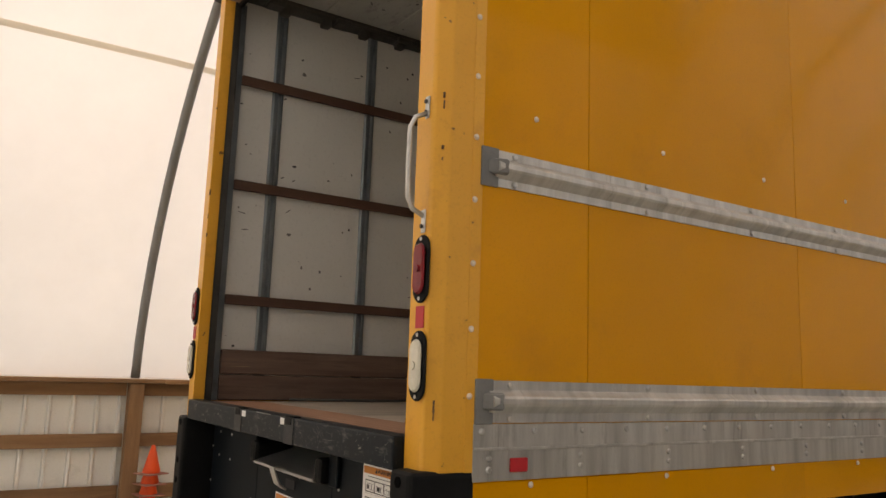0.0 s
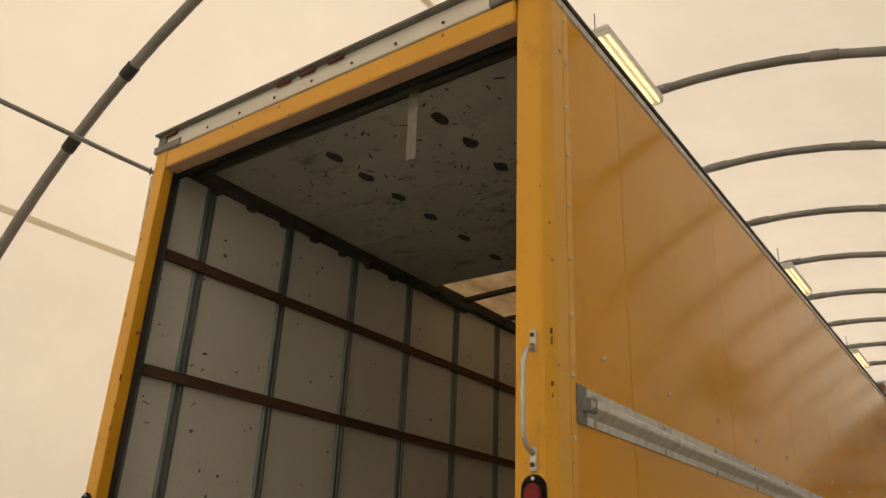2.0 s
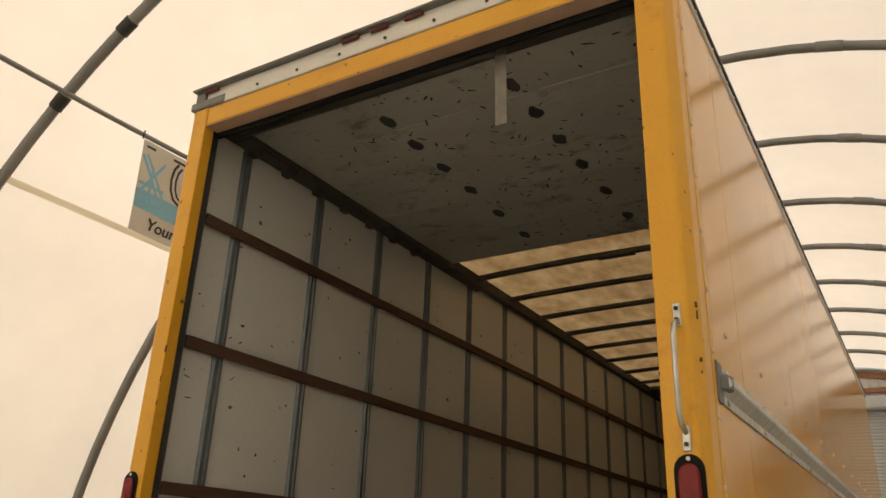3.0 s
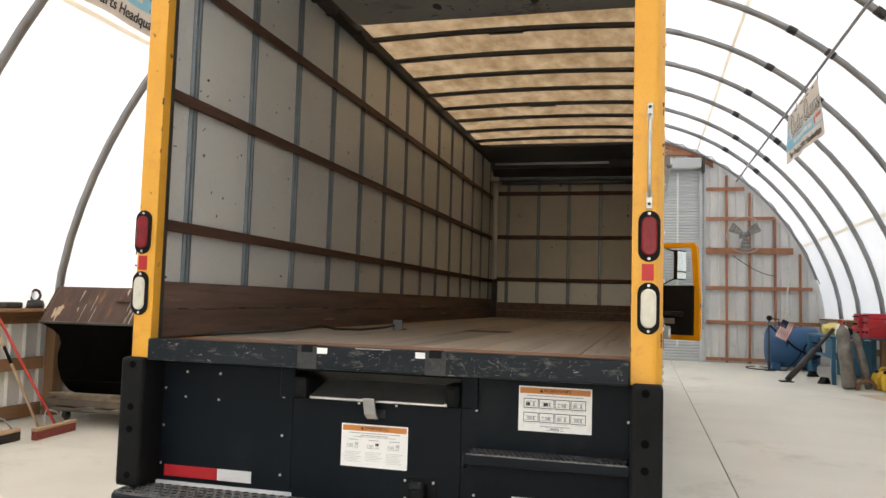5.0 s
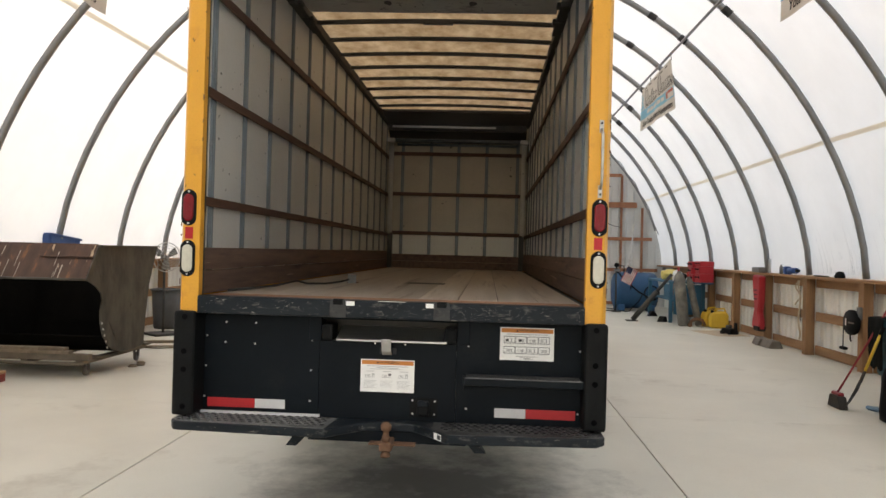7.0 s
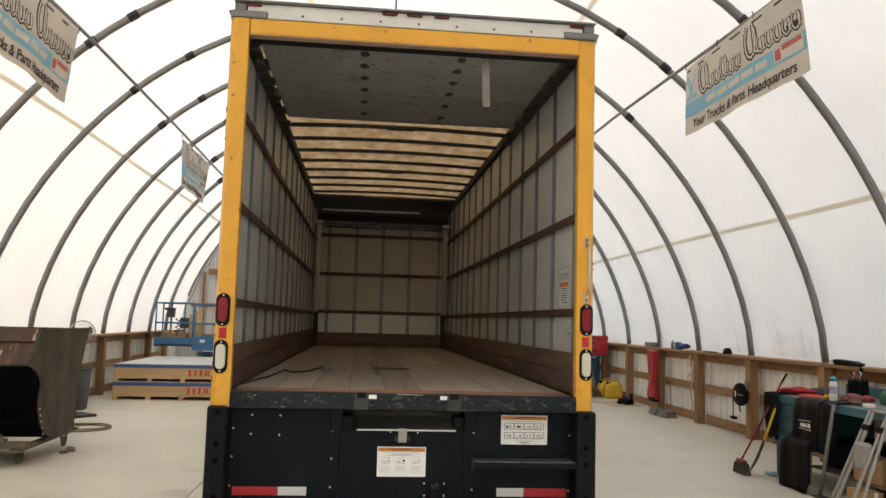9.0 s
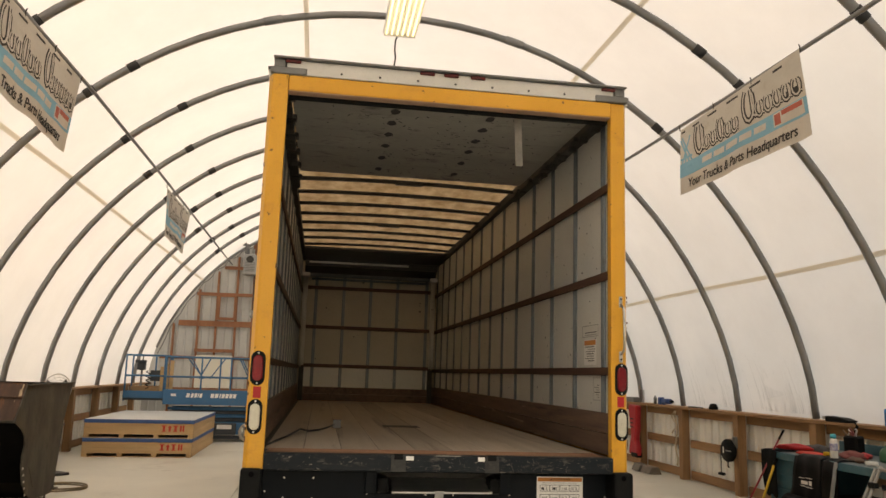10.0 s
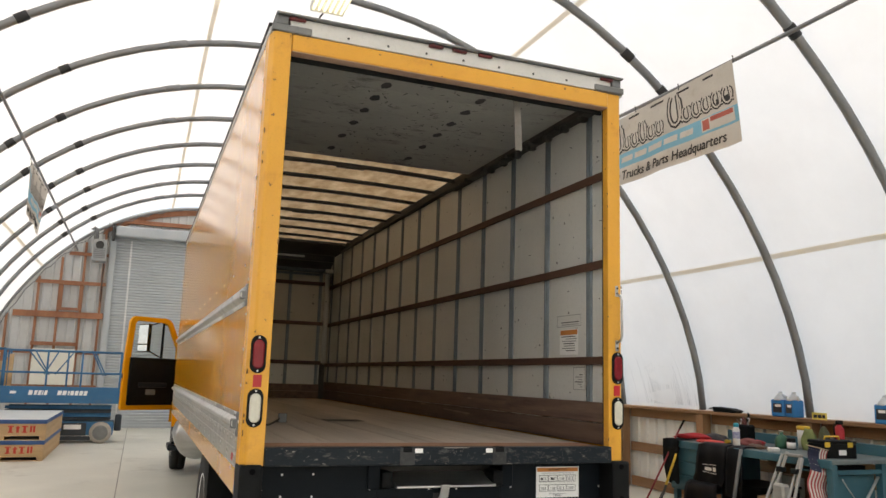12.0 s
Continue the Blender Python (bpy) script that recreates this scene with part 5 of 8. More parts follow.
def strip_light():
    t = thing("strip_light", "white fluorescent strip light, lit, hung under the ridge", "ceiling light", "strip lights under the ridge")
    part("housing", slab(-0.63, -0.2, 0.05, 0.63, 0.2, 0.1, bevel=0.008), white_enamel, t)
    for k in range(6):
        y = -0.165 + 0.066 * k
        part("tube", rod([(-0.6, y, 0.02), (0.6, y, 0.02)], 0.013, 8), tube_glow, t, "glowing tube")
    for k in range(7):
        y = -0.198 + 0.066 * k
        part("reflector_fin", prism(bmesh.new(), [(y - 0.012, 0.05), (y, 0.012), (y + 0.012, 0.05)], "x", -0.62, 0.62), white_enamel, t)
    for x in (-0.62, 0.62):
        part("end_plate", slab(x - 0.006, -0.2, -0.005, x + 0.006, 0.2, 0.05, bevel=0.003), white_enamel, t)
    for x in (-0.45, 0.45):
        part("hanger", rod([(x, 0, 0.1), (x, 0, 0.42)], 0.005, 6), dark_steel, t)
    return t


first = strip_light()
for x in (9.95, 15.1, -2.6):
    copy_thing(first, pose(x, 0.0, 5.92))
first.matrix_basis = pose(3.68, 0.0, 5.92)
rnd = random.Random(3)
for a, b in ((4.3, 9.32), (10.6, 14.47), (-1.95, 3.05)):
    pts = []
    for k in range(21):
        f = k / 20
        pts.append((a + (b - a) * f, 0.03 * math.sin(k * 1.3), 5.98 - 0.05 * math.sin(math.pi * f) + 0.012 * math.sin(k * 2.1)))
    single("power_cable", rod(pts, 0.011, 6), rubber, "dark cable strung between the strip lights", "cable", "cables under the ridge")

# ---- banners ----
vinyl = surface("weathered_vinyl", (0.52, 0.49, 0.43), (0.60, 0.57, 0.51), 2.5, 0.6, 0.75, bump=0.05, stain=(0.40, 0.34, 0.24), stain_amount=0.45, stain_scale=6)
banner_blue = surface("banner_blue", (0.16, 0.40, 0.53), (0.22, 0.47, 0.60), 3, 0.6)
banner_red = surface("banner_red", (0.42, 0.10, 0.07), (0.5, 0.14, 0.1), 5, 0.6)
banner_black = surface("banner_black", (0.025, 0.022, 0.02), (0.05, 0.045, 0.04), 5, 0.6)
BW, BH = 2.47, 0.84


def ripple(x, y):
    return 0.02 * math.sin(x * 4.1 + 0.7) * (0.4 - y) + 0.012 * math.sin(x * 9.0 - y * 3.0) * (0.42 - y) - 0.10 * (0.42 - y) * (0.5 + 0.5 * math.sin(x * 1.3))


def lay(ob, lift):
    """Bends a flat piece so that it lies on the rippled cloth."""
    for v in ob.data.vertices:
        c = ob.matrix_basis @ v.co
        v.co = (c.x, c.y + 0.03 * (c.x / BW) * 1.0, ripple(c.x, c.y) + lift + (0.0005 if c.z > 0 else 0.0))
    ob.matrix_basis = Matrix.Identity(4)
    return ob


def flat(bm, x0, y0, x1, y1, lean=0.0, nx=1):
    """A flat bar in the banner's plane, cut into nx pieces so that it can bend."""
    rows = []
    for k in range(nx + 1):
        x = x0 + (x1 - x0) * k / nx
        rows.append((bm.verts.new((x, y0, 0)), bm.verts.new((x + lean, y1, 0))))
    for a, b in zip(rows, rows[1:]):
        bm.faces.new((a[0], b[0], b[1], a[1]))


def stroke(bm, pts, w):
    """A flat pen stroke along points."""
    left, right = [], []
    for k, p in enumerate(pts):
        a, b = Vector(pts[max(0, k - 1)]), Vector(pts[min(len(pts) - 1, k + 1)])
        d = (b - a).normalized()
        n = Vector((-d.y, d.x)) * w
        left.append(bm.verts.new((p[0] + n.x, p[1] + n.y, 0)))
        right.append(bm.verts.new((p[0] - n.x, p[1] - n.y, 0)))
    for k in range(len(pts) - 1):
        bm.faces.new((right[k], right[k + 1], left[k + 1], left[k]))


def banner():
    t = thing("banner", "weathered white vinyl banner with a blue band hanging from a pipe", "banner", "banners along the hall")
    bm = bmesh.new()
    n, m = 48, 14
    for layer in (0, 1):
        g = [[bm.verts.new((-BW / 2 + BW * i / n, -BH / 2 + BH * j / m, -0.0015 * layer)) for j in range(m + 1)] for i in range(n + 1)]
        for i in range(n):
            for j in range(m):
                q = (g[i][j], g[i + 1][j], g[i + 1][j + 1], g[i][j + 1])
                f = bm.faces.new(q if layer == 0 else q[::-1])
                f.smooth = True
    lay(part("cloth", bm, vinyl, t), 0.0)
    bm = bmesh.new()
    flat(bm, -BW / 2, -0.21, BW / 2, -0.035, 0, 40)
    lay(part("blue_band", bm, banner_blue, t), 0.003)
    # script name drawn as plain slanted strokes
    for mat, w, lift in ((banner_black, 0.034, 0.003), (vinyl, 0.012, 0.005)):
        x = -0.86
        for word in (6, 6):
            for k in range(word):
                tall = 0.36 if k == 0 else (0.27 if k in (3,) and word == 6 and x < 0 else 0.17)
                wide = 0.16 if k == 0 else 0.105
                y0 = 0.0 + (0.0 if x < 0 else 0.02)
                bm = bmesh.new()
                turn = [(x + wide * (0.55 + 0.62 * math.cos(a)), y0 + tall * (0.5 + 0.5 * math.sin(a))) for a in [2.1 + 0.52 * q for q in range(11)]]
                stroke(bm, turn + [(x + wide * 1.02, y0 + tall * 0.12), (x + wide * 1.35, y0 + 0.02)], w * (1.1 if k == 0 else 0.8))
                lay(part("script_stroke", bm, mat, t), lift + 0.0002 * k)
                x += wide + 0.05
            x += 0.1
    bm = bmesh.new()
    for a, b in ((0.95, 1.16),):
        flat(bm, a, 0.03, b, 0.1, 0, 4)
    lay(part("name_tag", bm, banner_black, t), 0.003)
    # web address as a row of bars
    for a, b in ((-0.72, -0.5), (-0.46, -0.24), (-0.2, 0.06), (0.1, 0.32), (0.36, 0.56)):
        bm = bmesh.new()
        flat(bm, a, -0.15, b, -0.085, 0.015, 4)
        lay(part("address_bar", bm, vinyl, t), 0.005)
    # crossed mark at one end
    bm = bmesh.new()
    for a, b in (((-1.22, 0.28), (-0.98, -0.1)), ((-0.98, 0.28), (-1.22, -0.1)), ((-1.18, 0.3), (-0.94, -0.06)), ((-1.22, 0.02), (-0.95, 0.02)), ((-1.1, -0.14), (-1.1, 0.2)), ((-1.2, -0.1), (-0.95, -0.1))):
        stroke(bm, [a, ((a[0] + b[0]) / 2, (a[1] + b[1]) / 2), b], 0.014)
    lay(part("crossed_mark", bm, banner_blue, t), 0.003)
    for a, c, b, d in ((0.72, -0.17, 0.82, -0.06), (0.84, -0.1, 1.16, -0.05)):
        bm = bmesh.new()
        flat(bm, a, c, b, d, 0, 4)
        lay(part("red_bar", bm, banner_red, t), 0.005)
    bm = bmesh.new()
    flat(bm, 0.7, -0.185, 1.18, -0.045, 0, 6)
    lay(part("pale_patch", bm, vinyl, t), 0.004)
    x = -1.2
    for w in (0.12, 0.2, 0.26, 0.3, 0.26, 0.2):
        bm = bmesh.new()
        flat(bm, x, 0.355, x + w * 0.8, 0.378, 0, 3)
        lay(part("small_print_bar", bm, banner_black, t), 0.003)
        x += w + 0.17
    for dx, dy, lift in ((-0.025, -0.315, 0.004), (-0.017, -0.315, 0.005), (-0.021, -0.311, 0.006)):
        lay(writing("Your Trucks & Parts Headquarters", 0.15, banner_black, t, Matrix.Translation((dx, dy, 0)), 0.98, lean=0.2), lift)
    for x in (-1.25, -0.4, 0.4, 1.25):
        part("tie", rod([(x, 0.4, ripple(x, 0.4)), (x, 0.45, 0.0), (x, 0.475, 0.01)], 0.006, 6), dark_steel, t)
    return t


first = banner()
SOUTH = Matrix(((-1, 0, 0, 0), (0, 0, 1, 0), (0, 1, 0, 0), (0, 0, 0, 1)))
NORTH = Matrix(((1, 0, 0, 0), (0, 0, -1, 0), (0, 1, 0, 0), (0, 0, 0, 1)))
for x, y, z, m in ((10.32, -3.6, 4.5, SOUTH), (2.6, 3.55, 4.43, NORTH), (10.3, 3.6, 4.47, NORTH)):
    copy_thing(first, Matrix.Translation((x, y, z)) @ m)
first.matrix_basis = Matrix.Translation((2.77, -3.58, 4.47)) @ SOUTH

# ---- labels inside the truck ----
for x0, x1, z0, z1, head in ((0.5, 0.84, 2.075, 2.16, None), (0.54, 0.8, 1.87, 2.055, orange_ink), (0.44, 0.6, 1.62, 1.78, None)):
    y = -1.1745
    lb = part("wall_label", slab(x0, y - 0.001, z0, x1, y, z1), paper if head else liner, truck, "faded paper label on the liner")
    if head:
        part("orange_band", slab(x0 + 0.01, y, z1 - 0.04, x1 - 0.01, y + 0.0006, z1 - 0.005), orange_ink, lb)
    else:
        for a, b, c, d in ((x0, x1, z1 - 0.004, z1), (x0, x1, z0, z0 + 0.004), (x0, x0 + 0.004, z0, z1), (x1 - 0.004, x1, z0, z1)):
            part("border", slab(a, y, c, b, y + 0.0006, d), grey_ink, lb)
    rows = int((z1 - z0 - 0.05) / 0.017)
    for k in range(rows):
        z = z1 - 0.05 - 0.017 * k
        part("print_bar", slab(x0 + 0.02 + rnd.uniform(0, 0.03), y, z - 0.006, x1 - 0.02 - rnd.uniform(0, 0.08), y + 0.0006, z), black_ink if k % 3 == 0 else grey_ink, lb)

# ---- stacked cones by the wall ----
orange_plastic = surface("orange_plastic", (0.80, 0.085, 0.02), (0.88, 0.11, 0.03), 4, 0.4, 0.55)
grimy_plastic = surface("grimy_plastic", (0.30, 0.13, 0.10), (0.42, 0.2, 0.16), 8, 0.6)


def cone():
    t = thing("traffic_cone", "bright orange traffic cone stacked with others by the wall", "traffic cone", "stack of cones")
    part("body", turned([(0.088, 0.012), (0.09, 0.025), (0.02, 0.29), (0.016, 0.296), (0.004, 0.297)], sides=24), orange_plastic, t)
    part("base", slab(-0.125, -0.125, 0.0, 0.125, 0.125, 0.014, bevel=0.006, segments=2), grimy_plastic, t, "grimy square base")
    return t


first = cone()
for k in range(1, 4):
    copy_thing(first, pose(0.86 + 0.006 * k, 5.48, 0.105 * k, 0, 0, 9 * k))
first.matrix_basis = pose(0.86, 5.48, 0.0)

# ---- steel hopper on a timber dolly ----
hop_rust = surface("rusted_hopper_steel", (0.055, 0.034, 0.027), (0.12, 0.07, 0.052), 4.5, 0.6, 0.8, metal=0.15, bump=0.35, stain=(0.34, 0.15, 0.055), stain_amount=0.9, stain_scale=4.5, stretch=(0.6, 1.5, 0.3), specks=((0.55, 0.42, 0.28), 7.0, 0.66))
hop_grey = surface("dark_hopper_plate", (0.03, 0.029, 0.024), (0.12, 0.115, 0.095), 3.0, 0.5, 0.7, metal=0.2, bump=0.3, stain=(0.03, 0.028, 0.022), stain_amount=0.9, stain_scale=5.0, stretch=(1.5, 1, 0.7), specks=((0.22, 0.10, 0.05), 9.0, 0.74))
old_wood = surface("old_grey_wood", (0.15, 0.115, 0.085), (0.24, 0.19, 0.14), 3, 0.8, 0.9, bump=0.4, stretch=(4, 0.4, 4), vary=0.2)
# Near black puts the cavity's shade into the plates inside the hopper.
hop_inside = surface("shaded_inside_steel", (0.003, 0.0028, 0.0025), (0.008, 0.007, 0.006), 4.0, 0.85, 0.95, bump=0.3, ior=1.15)
hopper = thing("hopper", "rusty steel scoop hopper, open at the front, on a dolly", "hopper")
Y0, Y1 = 3.93, 5.42
side = [(4.36, 1.53), (5.93, 1.52), (5.7, 1.03), (5.6, 0.55), (5.57, 0.25), (5.3, 0.222), (4.95, 0.232), (4.76, 0.27), (4.62, 0.34), (4.5, 0.46), (4.43, 0.62), (4.42, 0.76), (4.46, 0.88), (4.43, 0.97), (4.32, 1.05), (4.09, 1.14)]
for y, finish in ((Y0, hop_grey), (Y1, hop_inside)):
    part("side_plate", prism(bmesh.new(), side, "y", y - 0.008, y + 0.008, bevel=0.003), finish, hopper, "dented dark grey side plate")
# Added sheet carries the same painted shade on the near plate's inner face.
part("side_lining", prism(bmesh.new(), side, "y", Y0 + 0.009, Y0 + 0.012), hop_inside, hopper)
part("front_plate", prism(bmesh.new(), [(4.36, 1.53), (4.375, 1.53), (4.105, 1.14), (4.09, 1.14)], "y", Y0 + 0.009, Y1 - 0.009), hop_rust, hopper, "rust-streaked front plate")
part("front_edge", rod([(4.095, Y0, 1.14), (4.095, Y1, 1.14)], 0.014, 8), hop_grey, hopper)
part("top_edge", rod([(4.37, Y0 + 0.01, 1.53), (4.37, Y1, 1.53)], 0.012, 8), hop_rust, hopper)
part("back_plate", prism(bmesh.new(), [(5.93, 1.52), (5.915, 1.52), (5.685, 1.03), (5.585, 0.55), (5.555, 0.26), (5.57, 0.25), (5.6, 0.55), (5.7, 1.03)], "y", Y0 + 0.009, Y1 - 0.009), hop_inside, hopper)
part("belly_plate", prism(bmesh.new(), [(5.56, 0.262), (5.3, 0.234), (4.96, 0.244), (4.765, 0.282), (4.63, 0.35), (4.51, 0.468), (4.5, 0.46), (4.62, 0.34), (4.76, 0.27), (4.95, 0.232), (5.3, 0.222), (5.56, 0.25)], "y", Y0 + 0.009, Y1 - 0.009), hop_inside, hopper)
part("top_flange", slab(4.38, Y0 - 0.045, 1.512, 5.93, Y0 - 0.009, 1.53, bevel=0.003), hop_grey, hopper)
part("dent_rib", prism(bmesh.new(), [(4.62, 0.62), (4.635, 0.63), (4.83, 0.38), (4.815, 0.37)], "y", Y0 - 0.016, Y0 - 0.0085, bevel=0.003), hop_grey, hopper)
part("weld_strap", slab(4.235, Y0 + 0.009, 1.385, 4.262, Y0 + 0.62, 1.4, bevel=0.003), hop_rust, hopper)
drip_pale = surface("pale_lime_drip", (0.40, 0.36, 0.29), (0.50, 0.46, 0.38), 9, 0.85)
r = random.Random(12)
for k in range(8):
    y, up, l = r.uniform(Y0 + 0.3, Y1 - 0.05), r.uniform(0.0, 0.3), r.uniform(0.08, 0.3)
    w = r.uniform(0.002, 0.008)
    bm = bmesh.new()
    rows = []
    for j in range(5):
        z = max(1.145, 1.515 - up - l * j / 4)
        x = 4.09 + (z - 1.14) * 0.27 / 0.39 - 0.0015
        ww = w * (1 - 0.2 * j) + 0.001
        rows.append((bm.verts.new((x, y - ww, z)), bm.verts.new((x, y + ww * r.uniform(0.5, 1.2), z))))
    for a, b in zip(rows, rows[1:]):
        if a[0].co.z - b[0].co.z > 0.001:
            bm.faces.new((a[0], a[1], b[1], b[0]))
    part("drip_mark", bm, drip_pale, hopper, "pale dried drip")
for k in range(5):
    part("rivet", turned([(0.013, 0), (0.013, -0.006), (0.006, -0.01)], (4.455 + 0.035 * k, Y0 - 0.008, 0.62 - 0.075 * k), "y", 8), bolt_metal, hopper)
dolly = thing("dolly", "rusty steel dolly on casters under the hopper", "dolly")
frame_rust = surface("rusty_channel", (0.10, 0.085, 0.065), (0.20, 0.165, 0.125), 4, 0.7, 0.85, bump=0.3, stain=(0.18, 0.09, 0.045), stain_amount=0.6, stain_scale=4)
for y in (4.1, 4.75, 5.35):
    part("skid", slab(4.3, y - 0.045, 0.15, 5.95, y + 0.045, 0.2, bevel=0.006), frame_rust, dolly)
for x in (4.33, 4.62, 5.3, 5.9):
    part("cross_channel", slab(x - 0.045, 3.98, 0.2005, x + 0.045, 5.45, 0.22 if x > 4.4 else 0.275, bevel=0.004), frame_rust, dolly)
part("front_bar", rod([(4.24, 5.45, 0.17), (4.24, 4.15, 0.17), (4.3, 4.05, 0.17)], 0.022, 8), frame_rust, dolly)
caster_rubber = surface("caster_rubber", (0.12, 0.115, 0.11), (0.2, 0.19, 0.18), 6, 0.7)
for x, y in ((4.5, 4.12), (5.75, 4.1), (4.5, 5.33), (5.75, 5.33)):
    c = part("caster", turned([(0.05, -0.02), (0.06, -0.015), (0.06, 0.015), (0.05, 0.02)], (x, y, 0.06), "y", 18), caster_rubber, dolly, "worn caster wheel")
    part("fork", slab(x - 0.03, y - 0.032, 0.06, x + 0.03, y - 0.024, 0.15, bevel=0.003), dark_steel, c)
    part("fork", slab(x - 0.03, y + 0.024, 0.06, x + 0.03, y + 0.032, 0.15, bevel=0.003), dark_steel, c)
for k, (x, y, l, a) in enumerate(((4.33, 4.75, 1.1, 88), (4.32, 4.98, 0.8, 92), (4.33, 4.42, 0.32, 86))):
    b = single("loose_board", slab(-l / 2, -0.05, 0, l / 2, 0.05, 0.035, bevel=0.004), old_wood, "loose grey board lying on the dolly", "board", "boards on the dolly")
    b.matrix_basis = pose(x, y, 0.2755 + (0.036 if k else 0.0), 0, 0, a)
blue_bin_m = surface("blue_plastic", (0.02, 0.06, 0.20), (0.03, 0.085, 0.26), 4, 0.4, 0.5)
bin_ = thing("blue_bin", "dark blue plastic bin tipped on the wall cap", "bin")
part("shell", prism(bmesh.new(), [(-0.36, 0.0), (0.36, 0.0), (0.42, 0.32), (-0.42, 0.4)], "y", -0.14, 0.14, bevel=0.02), blue_bin_m, bin_)
part("rim", slab(-0.42, -0.15, 0.30, 0.42, 0.15, 0.33, bevel=0.008), blue_bin_m, bin_).matrix_basis = pose(0, 0, 0.04, 0, 5.4, 0)
bin_.matrix_basis = pose(6.85, 5.86, 1.281)
weight = thing("lifting_eye", "dark iron lifting eye standing on the wall cap", "lifting eye")
part("lump", turned([(0.1, 0), (0.11, 0.04), (0.09, 0.09), (0.05, 0.1)], sides=14), dark_steel, weight)
part("ring", rod([(0.055 * math.cos(a * math.pi / 9), 0.0, 0.15 + 0.065 * math.sin(a * math.pi / 9)) for a in range(18)], 0.016, 8, closed=True), dark_steel, weight)
weight.matrix_basis = pose(4.48, 5.84, 1.281, 0, 0, -35)
side_lump = single("iron_block", slab(-0.14, -0.06, 0, 0.14, 0.06, 0.07, bevel=0.02, segments=2), dark_steel, "dark iron block lying on the wall cap", "iron block")
side_lump.matrix_basis = pose(4.12, 5.84, 1.281, 0, 0, 8)

red_paint = surface("red_handle_paint", (0.45, 0.03, 0.025), (0.55, 0.05, 0.04), 4, 0.4)
raw_handle = surface("raw_wood_handle", (0.40, 0.28, 0.17), (0.50, 0.36, 0.23), 4, 0.6, stretch=(4, 4, 0.3))
bristle_red = surface("red_bristles", (0.22, 0.05, 0.04), (0.32, 0.09, 0.07), 30, 0.9, bump=0.6, fine=200)


def push_broom(name, label, colour, bristles=bristle_red, bristle_label="red worn bristles", half=0.33):
    t = thing(name, label, "broom", "push brooms")
    part("head", slab(-half, -0.035, 0.085, half, 0.035, 0.12, bevel=0.008), raw_handle, t)
    bm = bmesh.new()
    r = random.Random(7)
    for k in range(44):
        for j in range(4):
            x, y = (-0.315 + 0.0147 * k) * half / 0.33, -0.024 + 0.016 * j
            dx, dy = r.uniform(-0.006, 0.006), r.uniform(-0.012, 0.012)
            prism(bm, [(x - 0.006, y - 0.006), (x + 0.006, y - 0.006), (x + dx + 0.007, y + dy + 0.006), (x - 0.006, y + 0.006)], "z", 0.0, 0.0855)
    part("bristles", bm, bristles, t, bristle_label)["kind"] = "stuff"
    part("handle", rod([(0, 0.0, 0.12), (0.0, 0.33, 0.6), (0.0, 0.74, 1.24)], 0.014, 10), colour, t, "long handle")
    for s in (-1, 1):
        part("brace", rod([(s * 0.16, 0, 0.121), (s * 0.1, 0.05, 0.22), (0, 0.1, 0.265)], 0.008, 6), alu, t)
    return t


push_broom("push_broom", "push broom with red handle and red bristles leaning on the wall", red_paint).matrix_basis = pose(3.67, 4.76, 0, 0, 0, 7)
dark_bristles = surface("dark_bristles", (0.02, 0.019, 0.018), (0.05, 0.047, 0.044), 30, 0.9, bump=0.6, fine=200)
push_broom("push_broom", "push broom with pale handle and dark bristles leaning on the wall", alu, dark_bristles, "dark worn bristles", 0.25).matrix_basis = pose(3.07, 4.86, 0, 0, 0, 5)
stick = thing("broom_handle", "raw wooden handle with black tape leaning against the wall", "broom handle")
a, b = Vector((3.6, 4.86, 0.02)), Vector((3.53, 5.55, 1.27))
part("shaft", rod([a, b], 0.014, 10), raw_handle, stick)
part("tape_wrap", rod([a.lerp(b, 0.56), a.lerp(b, 0.7)], 0.0165, 10), rubber, stick, "black tape")

# ---- barrel, fan and hose behind the hopper ----
barrel = thing("trash_barrel", "dark grey plastic trash barrel beside the wall", "trash barrel")
grey_plastic = surface("grey_plastic", (0.055, 0.06, 0.065), (0.085, 0.09, 0.095), 3, 0.5)
part("shell", turned([(0.22, 0), (0.24, 0.03), (0.29, 0.78), (0.27, 0.78), (0.23, 0.05)], sides=26), grey_plastic, barrel)
part("rim", rod([(0.29 * math.cos(a * math.pi / 14), 0.29 * math.sin(a * math.pi / 14), 0.78) for a in range(28)], 0.02, 8, closed=True), grey_plastic, barrel)
barrel.matrix_basis = pose(9.75, 5.4, 0) @ Matrix.Scale(0.92, 4)


fan_grey = surface("dusty_fan_blade", (0.13, 0.125, 0.115), (0.2, 0.19, 0.175), 6, 0.55, metal=0.3)


